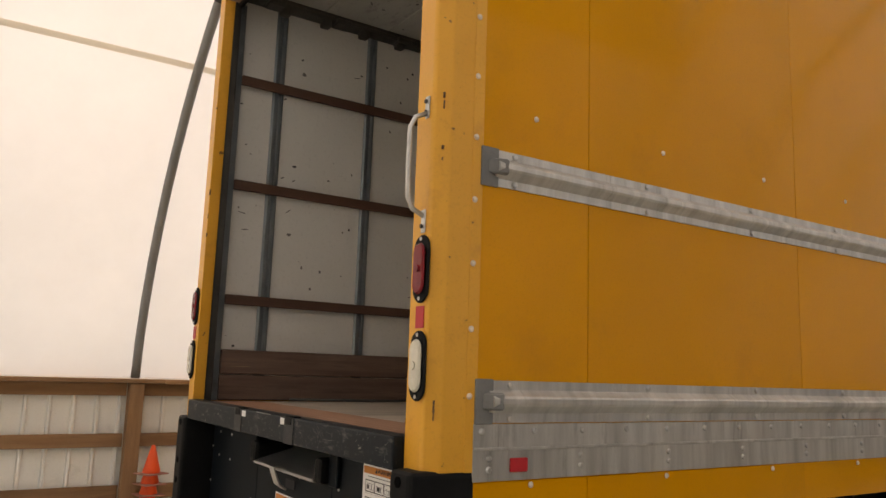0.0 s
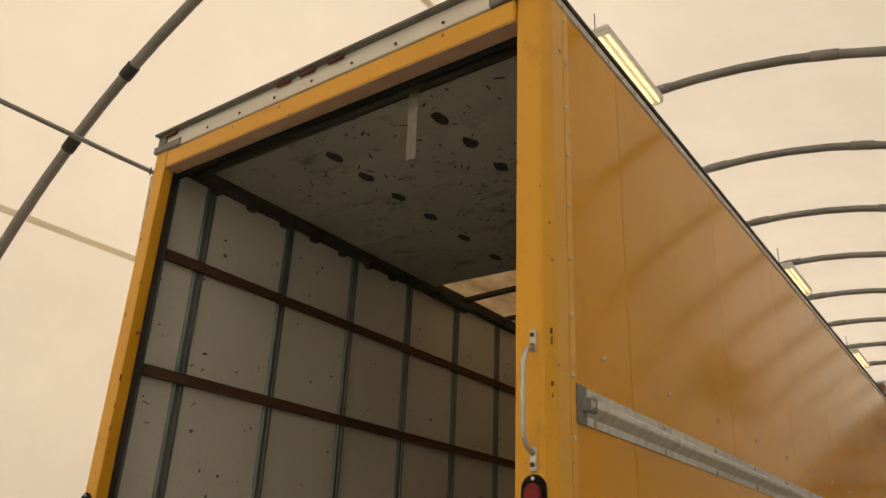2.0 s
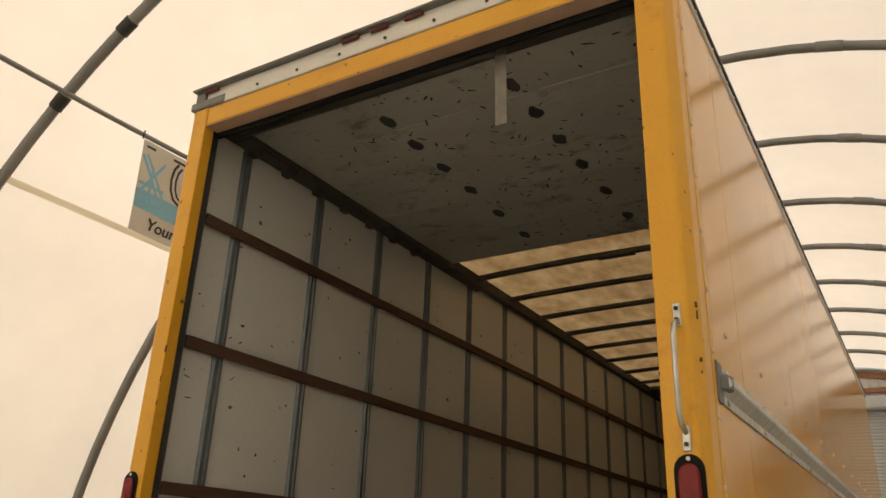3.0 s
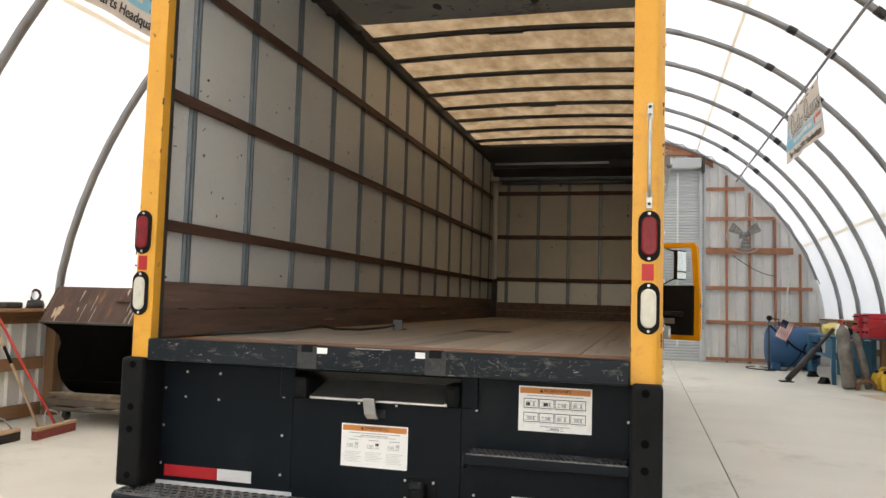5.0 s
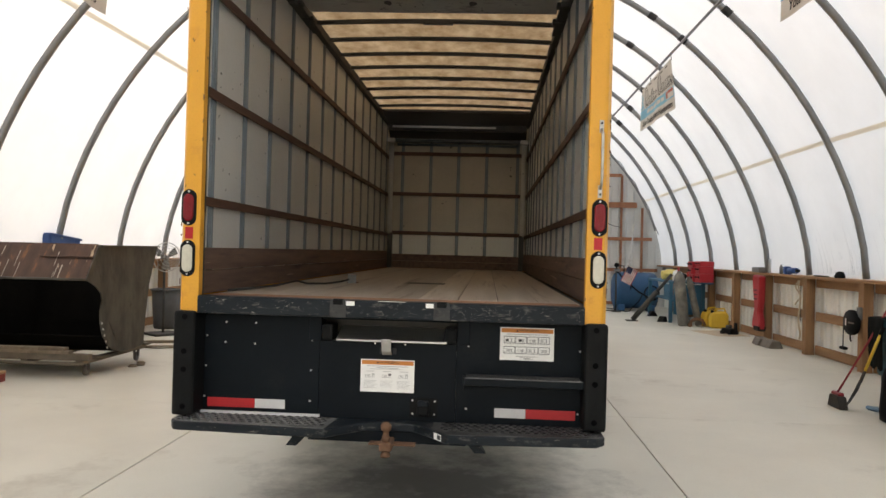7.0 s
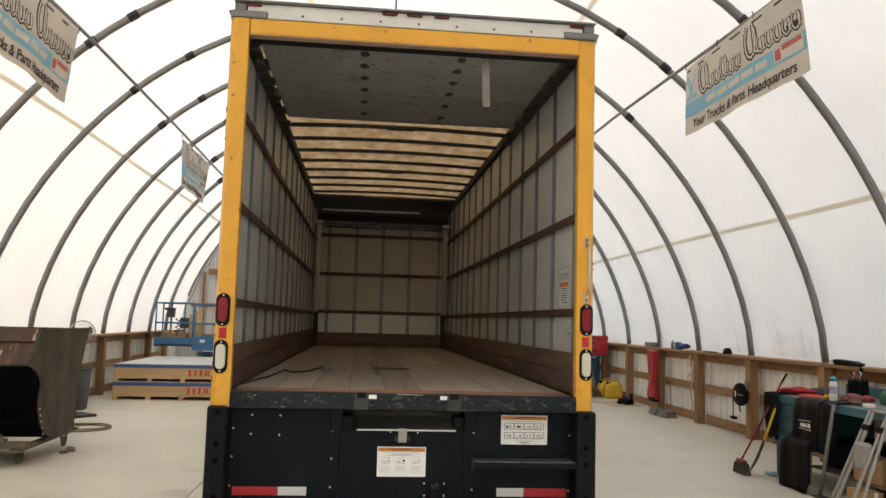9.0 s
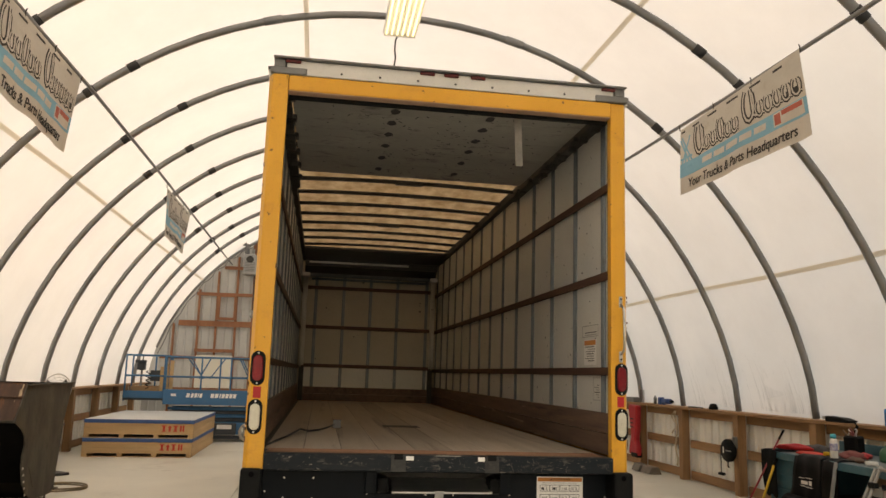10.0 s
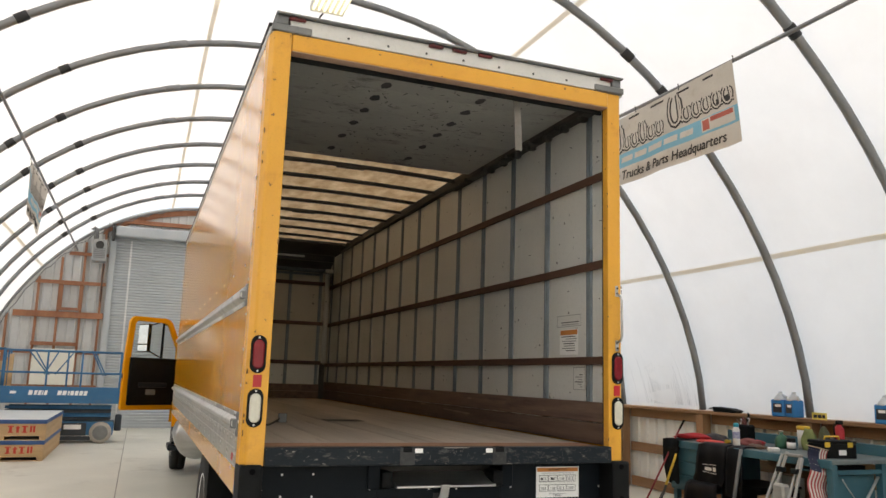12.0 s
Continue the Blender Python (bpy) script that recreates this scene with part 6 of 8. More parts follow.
def fan(name, label, r, category):
    """A round wire-guarded fan facing -x, its middle at the origin."""
    t = thing(name, label, category)
    for k, rr in enumerate((r, r * 0.8, r * 0.6, r * 0.4, r * 0.22)):
        part("guard_ring", rod([(-0.02 - 0.035 * k, rr * math.cos(a * math.pi / 16), rr * math.sin(a * math.pi / 16)) for a in range(32)], 0.0035 if k else 0.009, 6, closed=True), alu, t)
    for k in range(16):
        a = 2 * math.pi * k / 16
        part("guard_wire", rod([(-0.02, r * math.cos(a), r * math.sin(a)), (-0.1, r * 0.6 * math.cos(a), r * 0.6 * math.sin(a)), (-0.16, r * 0.22 * math.cos(a), r * 0.22 * math.sin(a))], 0.002, 5), alu, t)
    part("hub", turned([(0.02, -0.06), (r * 0.14, -0.05), (r * 0.14, 0.14), (0.03, 0.16)], (0, 0, 0), "x", 16), cap_grey, t)
    for k in range(3):
        bm = bmesh.new()
        a = 2 * math.pi * k / 3 + 0.5
        prev = None
        for j in range(7):
            rr = r * (0.14 + 0.78 * j / 6)
            w = 0.52 - 0.035 * j
            row = []
            for e in (-1, 1):
                ang = a + e * w
                for dx in (0, 0.006):
                    row.append(bm.verts.new((0.02 * e + dx, rr * math.cos(ang), rr * math.sin(ang))))
            if prev:
                for i, q in ((0, 2), (2, 3), (3, 1), (1, 0)):
                    bm.faces.new((prev[i], prev[q], row[q], row[i]))
            prev = row
        part("blade", bm, fan_grey, t)
    return t


f = fan("drum_fan", "round wire-guarded floor fan standing behind the hopper", 0.25, "fan")
part("stand", rod([(0.05, 0, -0.05), (0.05, 0, -1.3)], 0.022, 10), dark_steel, f)
part("foot", slab(-0.2, -0.25, -1.34, 0.3, 0.25, -1.3, bevel=0.01), dark_steel, f)
f.matrix_basis = pose(8.7, 4.98, 1.34, 0, 0, 50)
f = fan("wall_fan", "round wire-guarded fan fixed high on the end wall", 0.5, "fan")
part("bracket", slab(0.1, -0.05, -0.08, 0.36, 0.05, 0.08, bevel=0.01), cap_grey, f)
f.matrix_basis = pose(GABLE - 0.5, -3.78, 3.5, 0, 0, 12)

hose = []
for k in range(60):
    a = k / 59 * 4.4 * math.pi
    hose.append((7.3 + (0.34 + 0.02 * math.sin(k)) * math.cos(a), 4.42 + 0.42 * math.sin(a), 0.013 + 0.024 * (k // 30)))
single("hose", rod(hose, 0.012, 8), surface("tan_hose", (0.20, 0.16, 0.11), (0.28, 0.23, 0.16), 5, 0.6), "tan hose coiled on the concrete floor", "hose")
for k, (x, y) in enumerate(((5.35, 3.86), (5.5, 3.92), (5.22, 3.9))):
    bm = turned([(0.05, 0), (0.06, 0.012), (0.03, 0.03)], sides=7)
    single("dirt_clod", bm, old_wood, "small brown clod on the concrete floor", "dirt clod", "clods").matrix_basis = pose(x, y, 0, 0, 0, 40 * k)

# ---- crates ----
pine = surface("pale_pine", (0.50, 0.33, 0.17), (0.62, 0.43, 0.24), 2.5, 0.65, 0.8, bump=0.2, stretch=(0.5, 0.4, 4), stain=(0.32, 0.19, 0.09), stain_amount=0.4, stain_scale=5, vary=0.1)
crate_blue = surface("blue_lid", (0.035, 0.095, 0.26), (0.05, 0.125, 0.32), 3, 0.45)
crate_top = surface("pale_lid_film", (0.60, 0.61, 0.61), (0.72, 0.73, 0.72), 1.6, 0.25, 0.4, stain=(0.36, 0.38, 0.4), stain_amount=0.5)
stencil_red = surface("stencil_red", (0.55, 0.05, 0.035), (0.62, 0.07, 0.05), 12, 0.7)


def crate():
    t = thing("crate", "flat pale pine crate with a blue lid, stacked in pairs", "crate", "stack of crates")
    part("body", slab(0.02, 0.02, 0.075, 3.18, 2.03, 0.285), pine, t)
    for a, b in ((0.0, 0.018), (3.182, 3.2)):
        for k, (z0, z1) in enumerate(((0.07, 0.175), (0.178, 0.283))):
            part("side_board", slab(a, 0.0, z0, b, 2.05, z1, bevel=0.002), pine, t)
    for a, b in ((0.0, 0.018), (2.032, 2.05)):
        for z0, z1 in ((0.07, 0.175), (0.178, 0.283)):
            part("side_board", slab(0.019, a, z0, 3.181, b, z1, bevel=0.002), pine, t)
    for y in (0.05, 0.7, 1.35, 2.0):
        part("foot_block", slab(0.0, y - 0.05, 0.0, 3.2, y + 0.05, 0.069, bevel=0.003), pine, t)
    part("bottom_board", slab(-0.002, 0.0, 0.0, 0.08, 2.05, 0.012, bevel=0.002), pine, t)
    part("lid_band", slab(-0.008, -0.008, 0.285, 3.208, 2.058, 0.355, bevel=0.004), crate_blue, t, "blue lid edge")
    part("lid_film", slab(0.0, 0.0, 0.3555, 3.2, 2.05, 0.36), crate_top, t, "pale film on the lid")
    for y, shape in ((0.56, "stem"), (0.45, "arrow"), (0.34, "stem"), (0.24, "bar"), (0.19, "bar")):
        bm = bmesh.new()
        w = 0.021
        if shape == "bar":
            box(bm, -0.0012, y - w * 0.8, 0.135, -0.0004, y + w * 0.8, 0.25)
        else:
            prism(bm, [(y + w, 0.13), (y - w, 0.13), (y - w, 0.205), (y - 0.045, 0.205), (y, 0.252), (y + 0.045, 0.205), (y + w, 0.205)] if shape == "arrow" else
                  [(y + 0.04, 0.13), (y - 0.04, 0.13), (y - 0.04, 0.15), (y - w, 0.15), (y - w, 0.23), (y - 0.045, 0.23), (y - 0.045, 0.25), (y + 0.045, 0.25), (y + 0.045, 0.23), (y + w, 0.23), (y + w, 0.15), (y + 0.04, 0.15)], "x", -0.0012, -0.0004)
        part("stencil_mark", bm, stencil_red, t, "red handling mark")
    return t


first = crate()
copy_thing(first, pose(11.4, 3.19, 0.3605))
first.matrix_basis = pose(11.4, 3.2, 0)

# ---- scissor lift ----
lift_blue = surface("lift_blue", (0.028, 0.13, 0.27), (0.04, 0.175, 0.34), 2, 0.4, 0.55, stain=(0.12, 0.14, 0.16), stain_amount=0.4, stain_scale=4)
lift_dark = surface("lift_dark", (0.03, 0.04, 0.05), (0.06, 0.07, 0.08), 4, 0.6)
lift = thing("scissor_lift", "blue electric scissor lift parked with its platform folded down", "scissor lift")
part("chassis", slab(0.05, 0.0, 0.16, 0.78, 2.3, 0.46, bevel=0.02, segments=2), lift_blue, lift)
part("battery_tray", slab(-0.02, 0.55, 0.16, 0.05, 1.55, 0.44, bevel=0.01), lift_dark, lift)
part("tray_label", slab(-0.024, 0.65, 0.3, -0.0205, 1.0, 0.4), paper, lift)
part("pothole_guard", slab(0.02, 0.45, 0.06, 0.06, 1.8, 0.15, bevel=0.005), lift_dark, lift)
pale_tyre = surface("pale_solid_tyre", (0.34, 0.31, 0.27), (0.46, 0.42, 0.37), 6, 0.7)
for y in (0.25, 2.05):
    for x in (0.0, 0.72):
        w = part("wheel", turned([(0.12, 0), (0.22, 0.004), (0.232, 0.02), (0.232, 0.1), (0.22, 0.116), (0.12, 0.12)], (x - 0.09, y, 0.232), "x", 28), pale_tyre, lift, "pale grey solid tyre")
        part("hub", turned([(0.16, 0.0), (0.16, 0.008), (0.05, 0.012), (0.03, 0.03)], (x - 0.1, y, 0.232), "x", 20), cap_grey, w)
for k in range(4):
    for x in (0.1, 0.66):
        part("scissor_arm", slab(x, 0.08, 0.48 + 0.085 * k, x + 0.05, 2.2, 0.545 + 0.085 * k, bevel=0.006), lift_blue if k % 2 else lift_dark, lift)
part("platform", slab(0.0, -0.1, 0.86, 0.8, 2.3, 0.92, bevel=0.006), lift_dark, lift)
part("toe_board", slab(-0.03, -0.1, 0.86, -0.002, 2.3, 1.22, bevel=0.006), lift_blue, lift, "blue side panel with white lettering bars")
part("toe_board", slab(0.8, -0.1, 0.92, 0.815, 2.3, 1.06, bevel=0.004), lift_blue, lift)
part("extension", slab(0.04, 2.3, 0.95, 0.76, 3.24, 1.0, bevel=0.006), lift_dark, lift)
part("extension_board", slab(0.02, 2.31, 1.0, 0.036, 3.24, 1.17, bevel=0.004), lift_blue, lift)
for a, b in ((1.77, 1.69), (1.66, 1.6), (1.58, 1.52), (1.5, 1.48), (1.46, 1.4), (1.2, 1.12), (1.1, 1.02), (0.99, 0.96), (0.94, 0.87), (0.85, 0.78), (0.76, 0.69), (0.67, 0.6)):
    bm = bmesh.new()
    prism(bm, [(a, 1.035), (b, 1.035), (b - 0.02, 1.135), (a - 0.02, 1.135)], "x", -0.0325, -0.0305)
    part("lettering_bar", bm, paper, lift, "white lettering bar")
part("decal", slab(-0.0325, 2.0, 1.06, -0.0305, 2.12, 1.12), paper, lift)


def rail_frame(x, ya, yb, top, posts, slant=()):
    for z in (top, (top + 1.0) / 2 + 0.02):
        part("rail", rod([(x, ya, z), (x, yb, z)], 0.02, 8), lift_blue, lift)
    for y in posts:
        part("rail_post", rod([(x, y, 0.93), (x, y, top)], 0.02, 8), lift_blue, lift)
    for a, b in slant:
        part("rail_brace", rod([(x, a, top - 0.02), (x, b, 1.48)], 0.014, 8), lift_blue, lift)


rail_frame(0.02, -0.05, 2.28, 2.0, (-0.05, 0.75, 1.45, 2.28), ((0.5, 0.25), (1.7, 1.4), (1.25, 1.5), (0.55, 0.3)))
rail_frame(0.78, -0.05, 2.28, 2.0, (-0.05, 1.1, 2.28), ((1.9, 1.5), (1.0, 1.35)))
rail_frame(0.06, 2.3, 3.22, 2.02, (2.32, 3.22))
rail_frame(0.74, 2.3, 3.22, 2.02, (2.32, 3.22))
for z in (2.02, 1.52):
    part("end_rail", rod([(0.06, 3.22, z), (0.74, 3.22, z)], 0.02, 8), lift_blue, lift)
    part("end_rail", rod([(0.02, -0.05, z - 0.02), (0.78, -0.05, z - 0.02)], 0.02, 8), lift_blue, lift)
part("control_box", slab(0.1, 2.8, 1.66, 0.26, 2.98, 1.86, bevel=0.02), lift_dark, lift)
part("control_panel", slab(0.04, 2.78, 1.84, 0.2, 3.02, 1.9, bevel=0.01), lift_dark, lift)
part("joystick", rod([(0.12, 2.86, 1.9), (0.11, 2.85, 2.0)], 0.014, 8), rubber, lift)
part("control_post", rod([(0.18, 2.88, 1.0), (0.18, 2.88, 1.66)], 0.025, 8), cap_grey, lift)
part("coiled_cable", rod([(0.18 + 0.05 * math.cos(k * 0.8), 2.72 + 0.05 * math.sin(k * 0.8), 1.08 + 0.013 * k) for k in range(44)], 0.012, 6), rubber, lift)
part("gate_post", rod([(0.4, 2.6, 1.0), (0.4, 2.6, 2.02)], 0.02, 8), lift_blue, lift)
part("manual_box", slab(0.3, 2.45, 1.4, 0.36, 2.7, 1.66, bevel=0.01), lift_dark, lift)
part("ladder_end", slab(0.2, -0.16, 0.25, 0.6, -0.02, 0.6, bevel=0.02), lift_dark, lift)
lift.matrix_basis = pose(14.9, 2.17, 0)
cart_wood = surface("brown_carton", (0.30, 0.19, 0.10), (0.38, 0.25, 0.14), 3, 0.8)
single("carton", slab(-0.28, -0.3, 0, 0.28, 0.3, 0.28, bevel=0.008), cart_wood, "brown carton on the lift's platform", "carton").matrix_basis = pose(15.32, 4.97, 1.001)
for k in range(3):
    b = single("timber_offcut", slab(-0.02, -0.045, 0, 0.02, 0.045, 0.75 + 0.08 * k, bevel=0.003), pine, "pale timber offcut standing on the lift", "timber", "offcuts on the lift")
    b.matrix_basis = pose(15.2, 4.59 - 0.11 * k, 1.001)

# ---- end wall fittings ----
heater = thing("unit_heater", "grey gas unit heater hung by the roller door", "heater")
part("case", slab(-0.3, -0.18, -0.3, 0.3, 0.18, 0.3, bevel=0.015), surface("grey_enamel", (0.34, 0.34, 0.33), (0.42, 0.42, 0.41), 4, 0.4), heater)
for k in range(6):
    part("louvre", slab(-0.315, -0.15, -0.22 + 0.05 * k, -0.301, 0.15, -0.2 + 0.05 * k, bevel=0.003), cap_grey, heater)
part("fan_ring", turned([(0.11, 0), (0.11, -0.012), (0.085, -0.014)], (-0.302, 0.0, 0.14), "x", 20), dark_steel, heater)
part("flue", rod([(0.1, 0.12, 0.3), (0.1, 0.12, 0.62), (0.1, 0.5, 0.75)], 0.06, 12), cap_grey, heater)
part("gas_pipe", rod([(0.2, -0.12, -0.3), (0.25, -0.12, -1.4)], 0.014, 8), dark_steel, heater)
for y in (-0.18, 0.18):
    part("hanger", rod([(0, y, 0.3), (0, y, 0.85)], 0.008, 6), dark_steel, heater)
heater.matrix_basis = pose(GABLE - 0.45, 3.02, 4.88)
board = single("plywood_sheet", slab(0, -0.53, 0, 0.02, 0.53, 0.97, bevel=0.003), surface("cream_board", (0.74, 0.72, 0.62), (0.80, 0.78, 0.69), 2, 0.6), "cream board standing on a wall rail", "board")
board.matrix_basis = pose(GABLE - 0.176, 3.94, 1.1605)
bm = bmesh.new()
for a in ((3.36, 4.54, 2.22, 2.32), (3.38, 3.46, 3.2, 3.9), (3.87, 3.95, 3.2, 3.9), (3.38, 3.95, 3.905, 3.99), (3.465, 3.865, 3.2, 3.28)):
    box(bm, GABLE - 0.2, a[0], a[2], GABLE - 0.155, a[1], a[3])
structure("trim", bm, stud_wood, "reddish lumber framing round wall openings")
single("cord", rod([(GABLE - 0.16, -3.5 - 0.11 * k, 2.95 - 0.55 * math.sin(k / 10 * 1.5)) for k in range(11)], 0.01, 6), rubber, "dark cord slung along the end wall", "cord")
wire = []
for k in range(40):
    y = -1.4 - 4.2 * k / 39
    wire.append((GABLE - 0.9 + 0.12 * math.sin(k * 1.7), y * 0.99, arch(y) - 0.12 - 0.05 * abs(math.sin(k * 0.9))))
single("loose_cable", rod(wire, 0.012, 6), cap_grey, "loose grey cable drooping along the last hoop", "cable")
single("loose_cable", rod([(x, -y * 0.98, z - 0.06) for x, y, z in wire], 0.012, 6), cap_grey, "loose grey cable drooping along the last hoop", "cable")

# ---- far south corner: tank, bench, cylinders ----
tank_blue = surface("tank_blue", (0.012, 0.07, 0.165), (0.022, 0.10, 0.22), 2.5, 0.4, 0.55, stain=(0.02, 0.035, 0.055), stain_amount=0.6)
bench_blue = surface("bench_blue", (0.018, 0.09, 0.16), (0.03, 0.125, 0.205), 3, 0.5, stain=(0.05, 0.06, 0.07), stain_amount=0.5)
tank = thing("air_tank", "blue steel tank lying on feet in the corner", "tank")
part("shell", turned([(0.02, -0.62), (0.4, -0.6), (0.47, -0.57), (0.51, -0.51), (0.51, 0.51), (0.47, 0.57), (0.4, 0.6), (0.02, 0.62)], (0, 0, 0.56), "y", 36), tank_blue, tank)
for y in (-0.4, 0.42):
    part("foot", slab(-0.4, y - 0.1, 0.0, 0.4, y + 0.1, 0.18, bevel=0.008), tank_blue, tank)
part("valve", rod([(0, 0.3, 1.06), (0, 0.3, 1.25), (0, 0.45, 1.25)], 0.018, 8), dark_steel, tank)
tank.matrix_basis = pose(17.9, -4.73, 0)
FAR = pose(1.95, -0.37, 0)
single("air_hose", rod([(15.35 + 0.12 * math.sin(k * 0.9), -3.75 - 0.05 * k if k < 16 else -4.5 + 0.02 * k, 0.012 if k < 8 else 0.012 + 0.07 * (k - 8)) for k in range(20)], 0.014, 8), rubber, "black hose from the tank to the floor", "hose").matrix_basis = FAR
single("floor_hose", rod([(15.9 + 0.5 * math.cos(k * 0.42), -3.55 + 0.28 * math.sin(k * 0.42), 0.013) for k in range(15)], 0.013, 8), rubber, "black hose lying in a loop on the floor", "hose").matrix_basis = FAR

stand = thing("gauge_stand", "dark pipe stand with gauge and hose beside the tank", "pipe stand")
stand.matrix_basis = FAR
part("post", rod([(15.2, -3.72, 0.02), (15.2, -3.72, 1.2), (15.24, -3.78, 1.32)], 0.022, 8), dark_steel, stand)
part("base", slab(15.05, -3.85, 0, 15.35, -3.6, 0.022, bevel=0.005), dark_steel, stand)
part("gauge", turned([(0.06, 0), (0.065, 0.02), (0.065, 0.05)], (15.13, -3.72, 1.28), "x", 16), rubber, stand)
part("valve", slab(15.14, -3.82, 1.1, 15.26, -3.66, 1.18, bevel=0.015), cap_grey, stand)
single("draped_hose", rod([(15.18, -3.74, 1.1), (15.28, -3.9, 0.95), (15.33, -4.1, 0.78), (15.36, -4.35, 0.56), (15.33, -4.6, 0.42), (15.3, -4.85, 0.36)], 0.022, 8), rubber, "black hose draped from the stand across the tank", "hose").matrix_basis = FAR
single("coiled_hose", rod([(15.32 - 0.02 * math.sin(q * 0.6), -4.72 + 0.2 * math.cos(q * 0.5), 0.52 + 0.2 * math.sin(q * 0.5)) for q in range(26)], 0.018, 8), rubber, "black hose coiled against the tank", "hose").matrix_basis = FAR
table = thing("steel_table", "blue steel work table with clutter on top", "table")
part("top", slab(14.0, -5.65, 0.92, 16.4, -4.8, 0.97, bevel=0.006), bench_blue, table)
for x in (14.05, 16.35):
    for y in (-5.59, -4.85):
        part("leg", slab(x - 0.04, y - 0.04, 0, x + 0.04, y + 0.04, 0.919, bevel=0.005), bench_blue, table)
part("shelf", slab(14.1, -5.62, 0.5, 16.3, -4.9, 0.53, bevel=0.004), bench_blue, table)
part("drawer", slab(14.1, -4.86, 0.56, 14.6, -4.81, 0.9, bevel=0.008), bench_blue, table)
part("end_panel", slab(13.99, -5.54, 0.2, 14.01, -4.9, 0.9, bevel=0.004), bench_blue, table)
part("side_shelf", slab(13.4, -5.64, 0.935, 13.999, -5.36, 0.97, bevel=0.004), bench_blue, table)
yellow_bag = surface("pale_yellow_bag", (0.62, 0.50, 0.13), (0.7, 0.58, 0.2), 6, 0.6)


def lump(name, label, category, material, size, m, seed, group=""):
    """A crumpled soft thing: rags, gloves, bags."""
    r = random.Random(seed)
    bm = bmesh.new()
    bmesh.ops.create_icosphere(bm, subdivisions=3, radius=1.0)
    for v in bm.verts:
        n = noise.noise(v.co * 1.7 + Vector((seed * 3.1, 0, 0))) * 0.35 + noise.noise(v.co * 4.0 + Vector((0, seed * 1.7, 0))) * 0.18
        c = v.co * (1 + n)
        v.co = (c.x * size[0], c.y * size[1], max(0.0, (c.z * 0.75 + 0.45)) * size[2])
    for f in bm.faces:
        f.smooth = True
    ob = single(name, bm, material, label, category, group)
    ob.matrix_basis = m
    return ob


lump("plastic_bag", "pale yellow bag on the blue table", "bag", yellow_bag, (0.2, 0.22, 0.2), pose(15.3, -5.12, 0.971), 1)
lump("white_cloth", "white cloth heaped on the blue table", "cloth", white_enamel, (0.12, 0.12, 0.2), pose(14.7, -5.15, 0.971), 2)
lump("cable_heap", "dark heap of hoses on the blue table", "hose heap", rubber, (0.3, 0.2, 0.16), pose(15.7, -5.4, 0.971), 3)
red_box = surface("red_tool_paint", (0.36, 0.014, 0.024), (0.46, 0.025, 0.035), 3, 0.4, stain=(0.15, 0.01, 0.015), stain_amount=0.4, stain_scale=6)
for k, (x, y, z, w, h, a) in enumerate(((13.65, -5.5, 0.9705, 0.42, 0.2, 2), (13.65, -5.5, 1.1715, 0.42, 0.17, -3), (13.65, -5.5, 1.3425, 0.4, 0.11, 3), (14.16, -5.46, 0.9705, 0.36, 0.17, 8), (14.16, -5.46, 1.1415, 0.36, 0.16, -4), (14.16, -5.46, 1.3025, 0.34, 0.14, 5))):
    t = thing("tool_case", "red plastic tool case stacked on the blue table", "tool case", "red tool cases")
    part("shell", slab(-w / 2, -0.16, 0, w / 2, 0.16, h, bevel=0.02, segments=2), red_box, t)
    part("handle", rod([(-0.1, 0.16, h * 0.6), (-0.09, 0.2, h * 0.6), (0.09, 0.2, h * 0.6), (0.1, 0.16, h * 0.6)], 0.01, 8), rubber, t)
    for sx in (-1, 1):
        part("latch", slab(sx * w * 0.3 - 0.03, 0.16, h * 0.45, sx * w * 0.3 + 0.03, 0.172, h * 0.7, bevel=0.004), rubber, t)
    t.matrix_basis = pose(x, y, z, 0, 0, a)


def gas_cylinder(name, label, r, h, colour, m):
    t = thing(name, label, "gas cylinder", "leaning cylinders")
    part("body", turned([(r * 0.7, 0), (r, 0.03), (r, h - 0.16), (r * 0.8, h - 0.06), (r * 0.35, h), (r * 0.3, h + 0.03)], sides=24), colour, t)
    part("valve", rod([(0, 0, h + 0.02), (0, 0, h + 0.1)], 0.028, 8), red_paint, t)
    part("hand_wheel", turned([(0.03, 0), (0.035, 0.01), (0.02, 0.02)], (0, 0, h + 0.1), "z", 10), red_paint, t)
    t.matrix_basis = m
    return t


cyl_grey = surface("scratched_grey_steel", (0.09, 0.085, 0.075), (0.26, 0.25, 0.22), 5, 0.5, 0.7, metal=0.3, bump=0.2, stain=(0.14, 0.07, 0.04), stain_amount=0.6, stain_scale=6)
gas_cylinder("gas_cylinder", "tall scratched grey gas cylinder leaning on the table", 0.125, 1.2, cyl_grey, pose(13.1, -4.92, 0.02, -3, 13, 0))
gas_cylinder("gas_cylinder", "thin scratched grey cylinder leaning beside another", 0.075, 1.1, cyl_grey, pose(13.2, -5.28, 0.02, -10, 11, 0))
shaft = thing("axle_yoke", "rusty axle yoke lying on the floor", "axle yoke")
part("arch", rod([(0, 0.16 * math.cos(a * math.pi / 10), 0.03 + 0.14 * math.sin(a * math.pi / 10)) for a in range(11)], 0.035, 8), rust, shaft)
part("eye", rod([(-0.05, 0.16, 0.04), (0.05, 0.16, 0.04)], 0.05, 12), rust, shaft)
shaft.matrix_basis = pose(13.05, -5.2, 0.012)
strut = thing("jack_stand", "black steel strut leaning on the blue table", "strut")
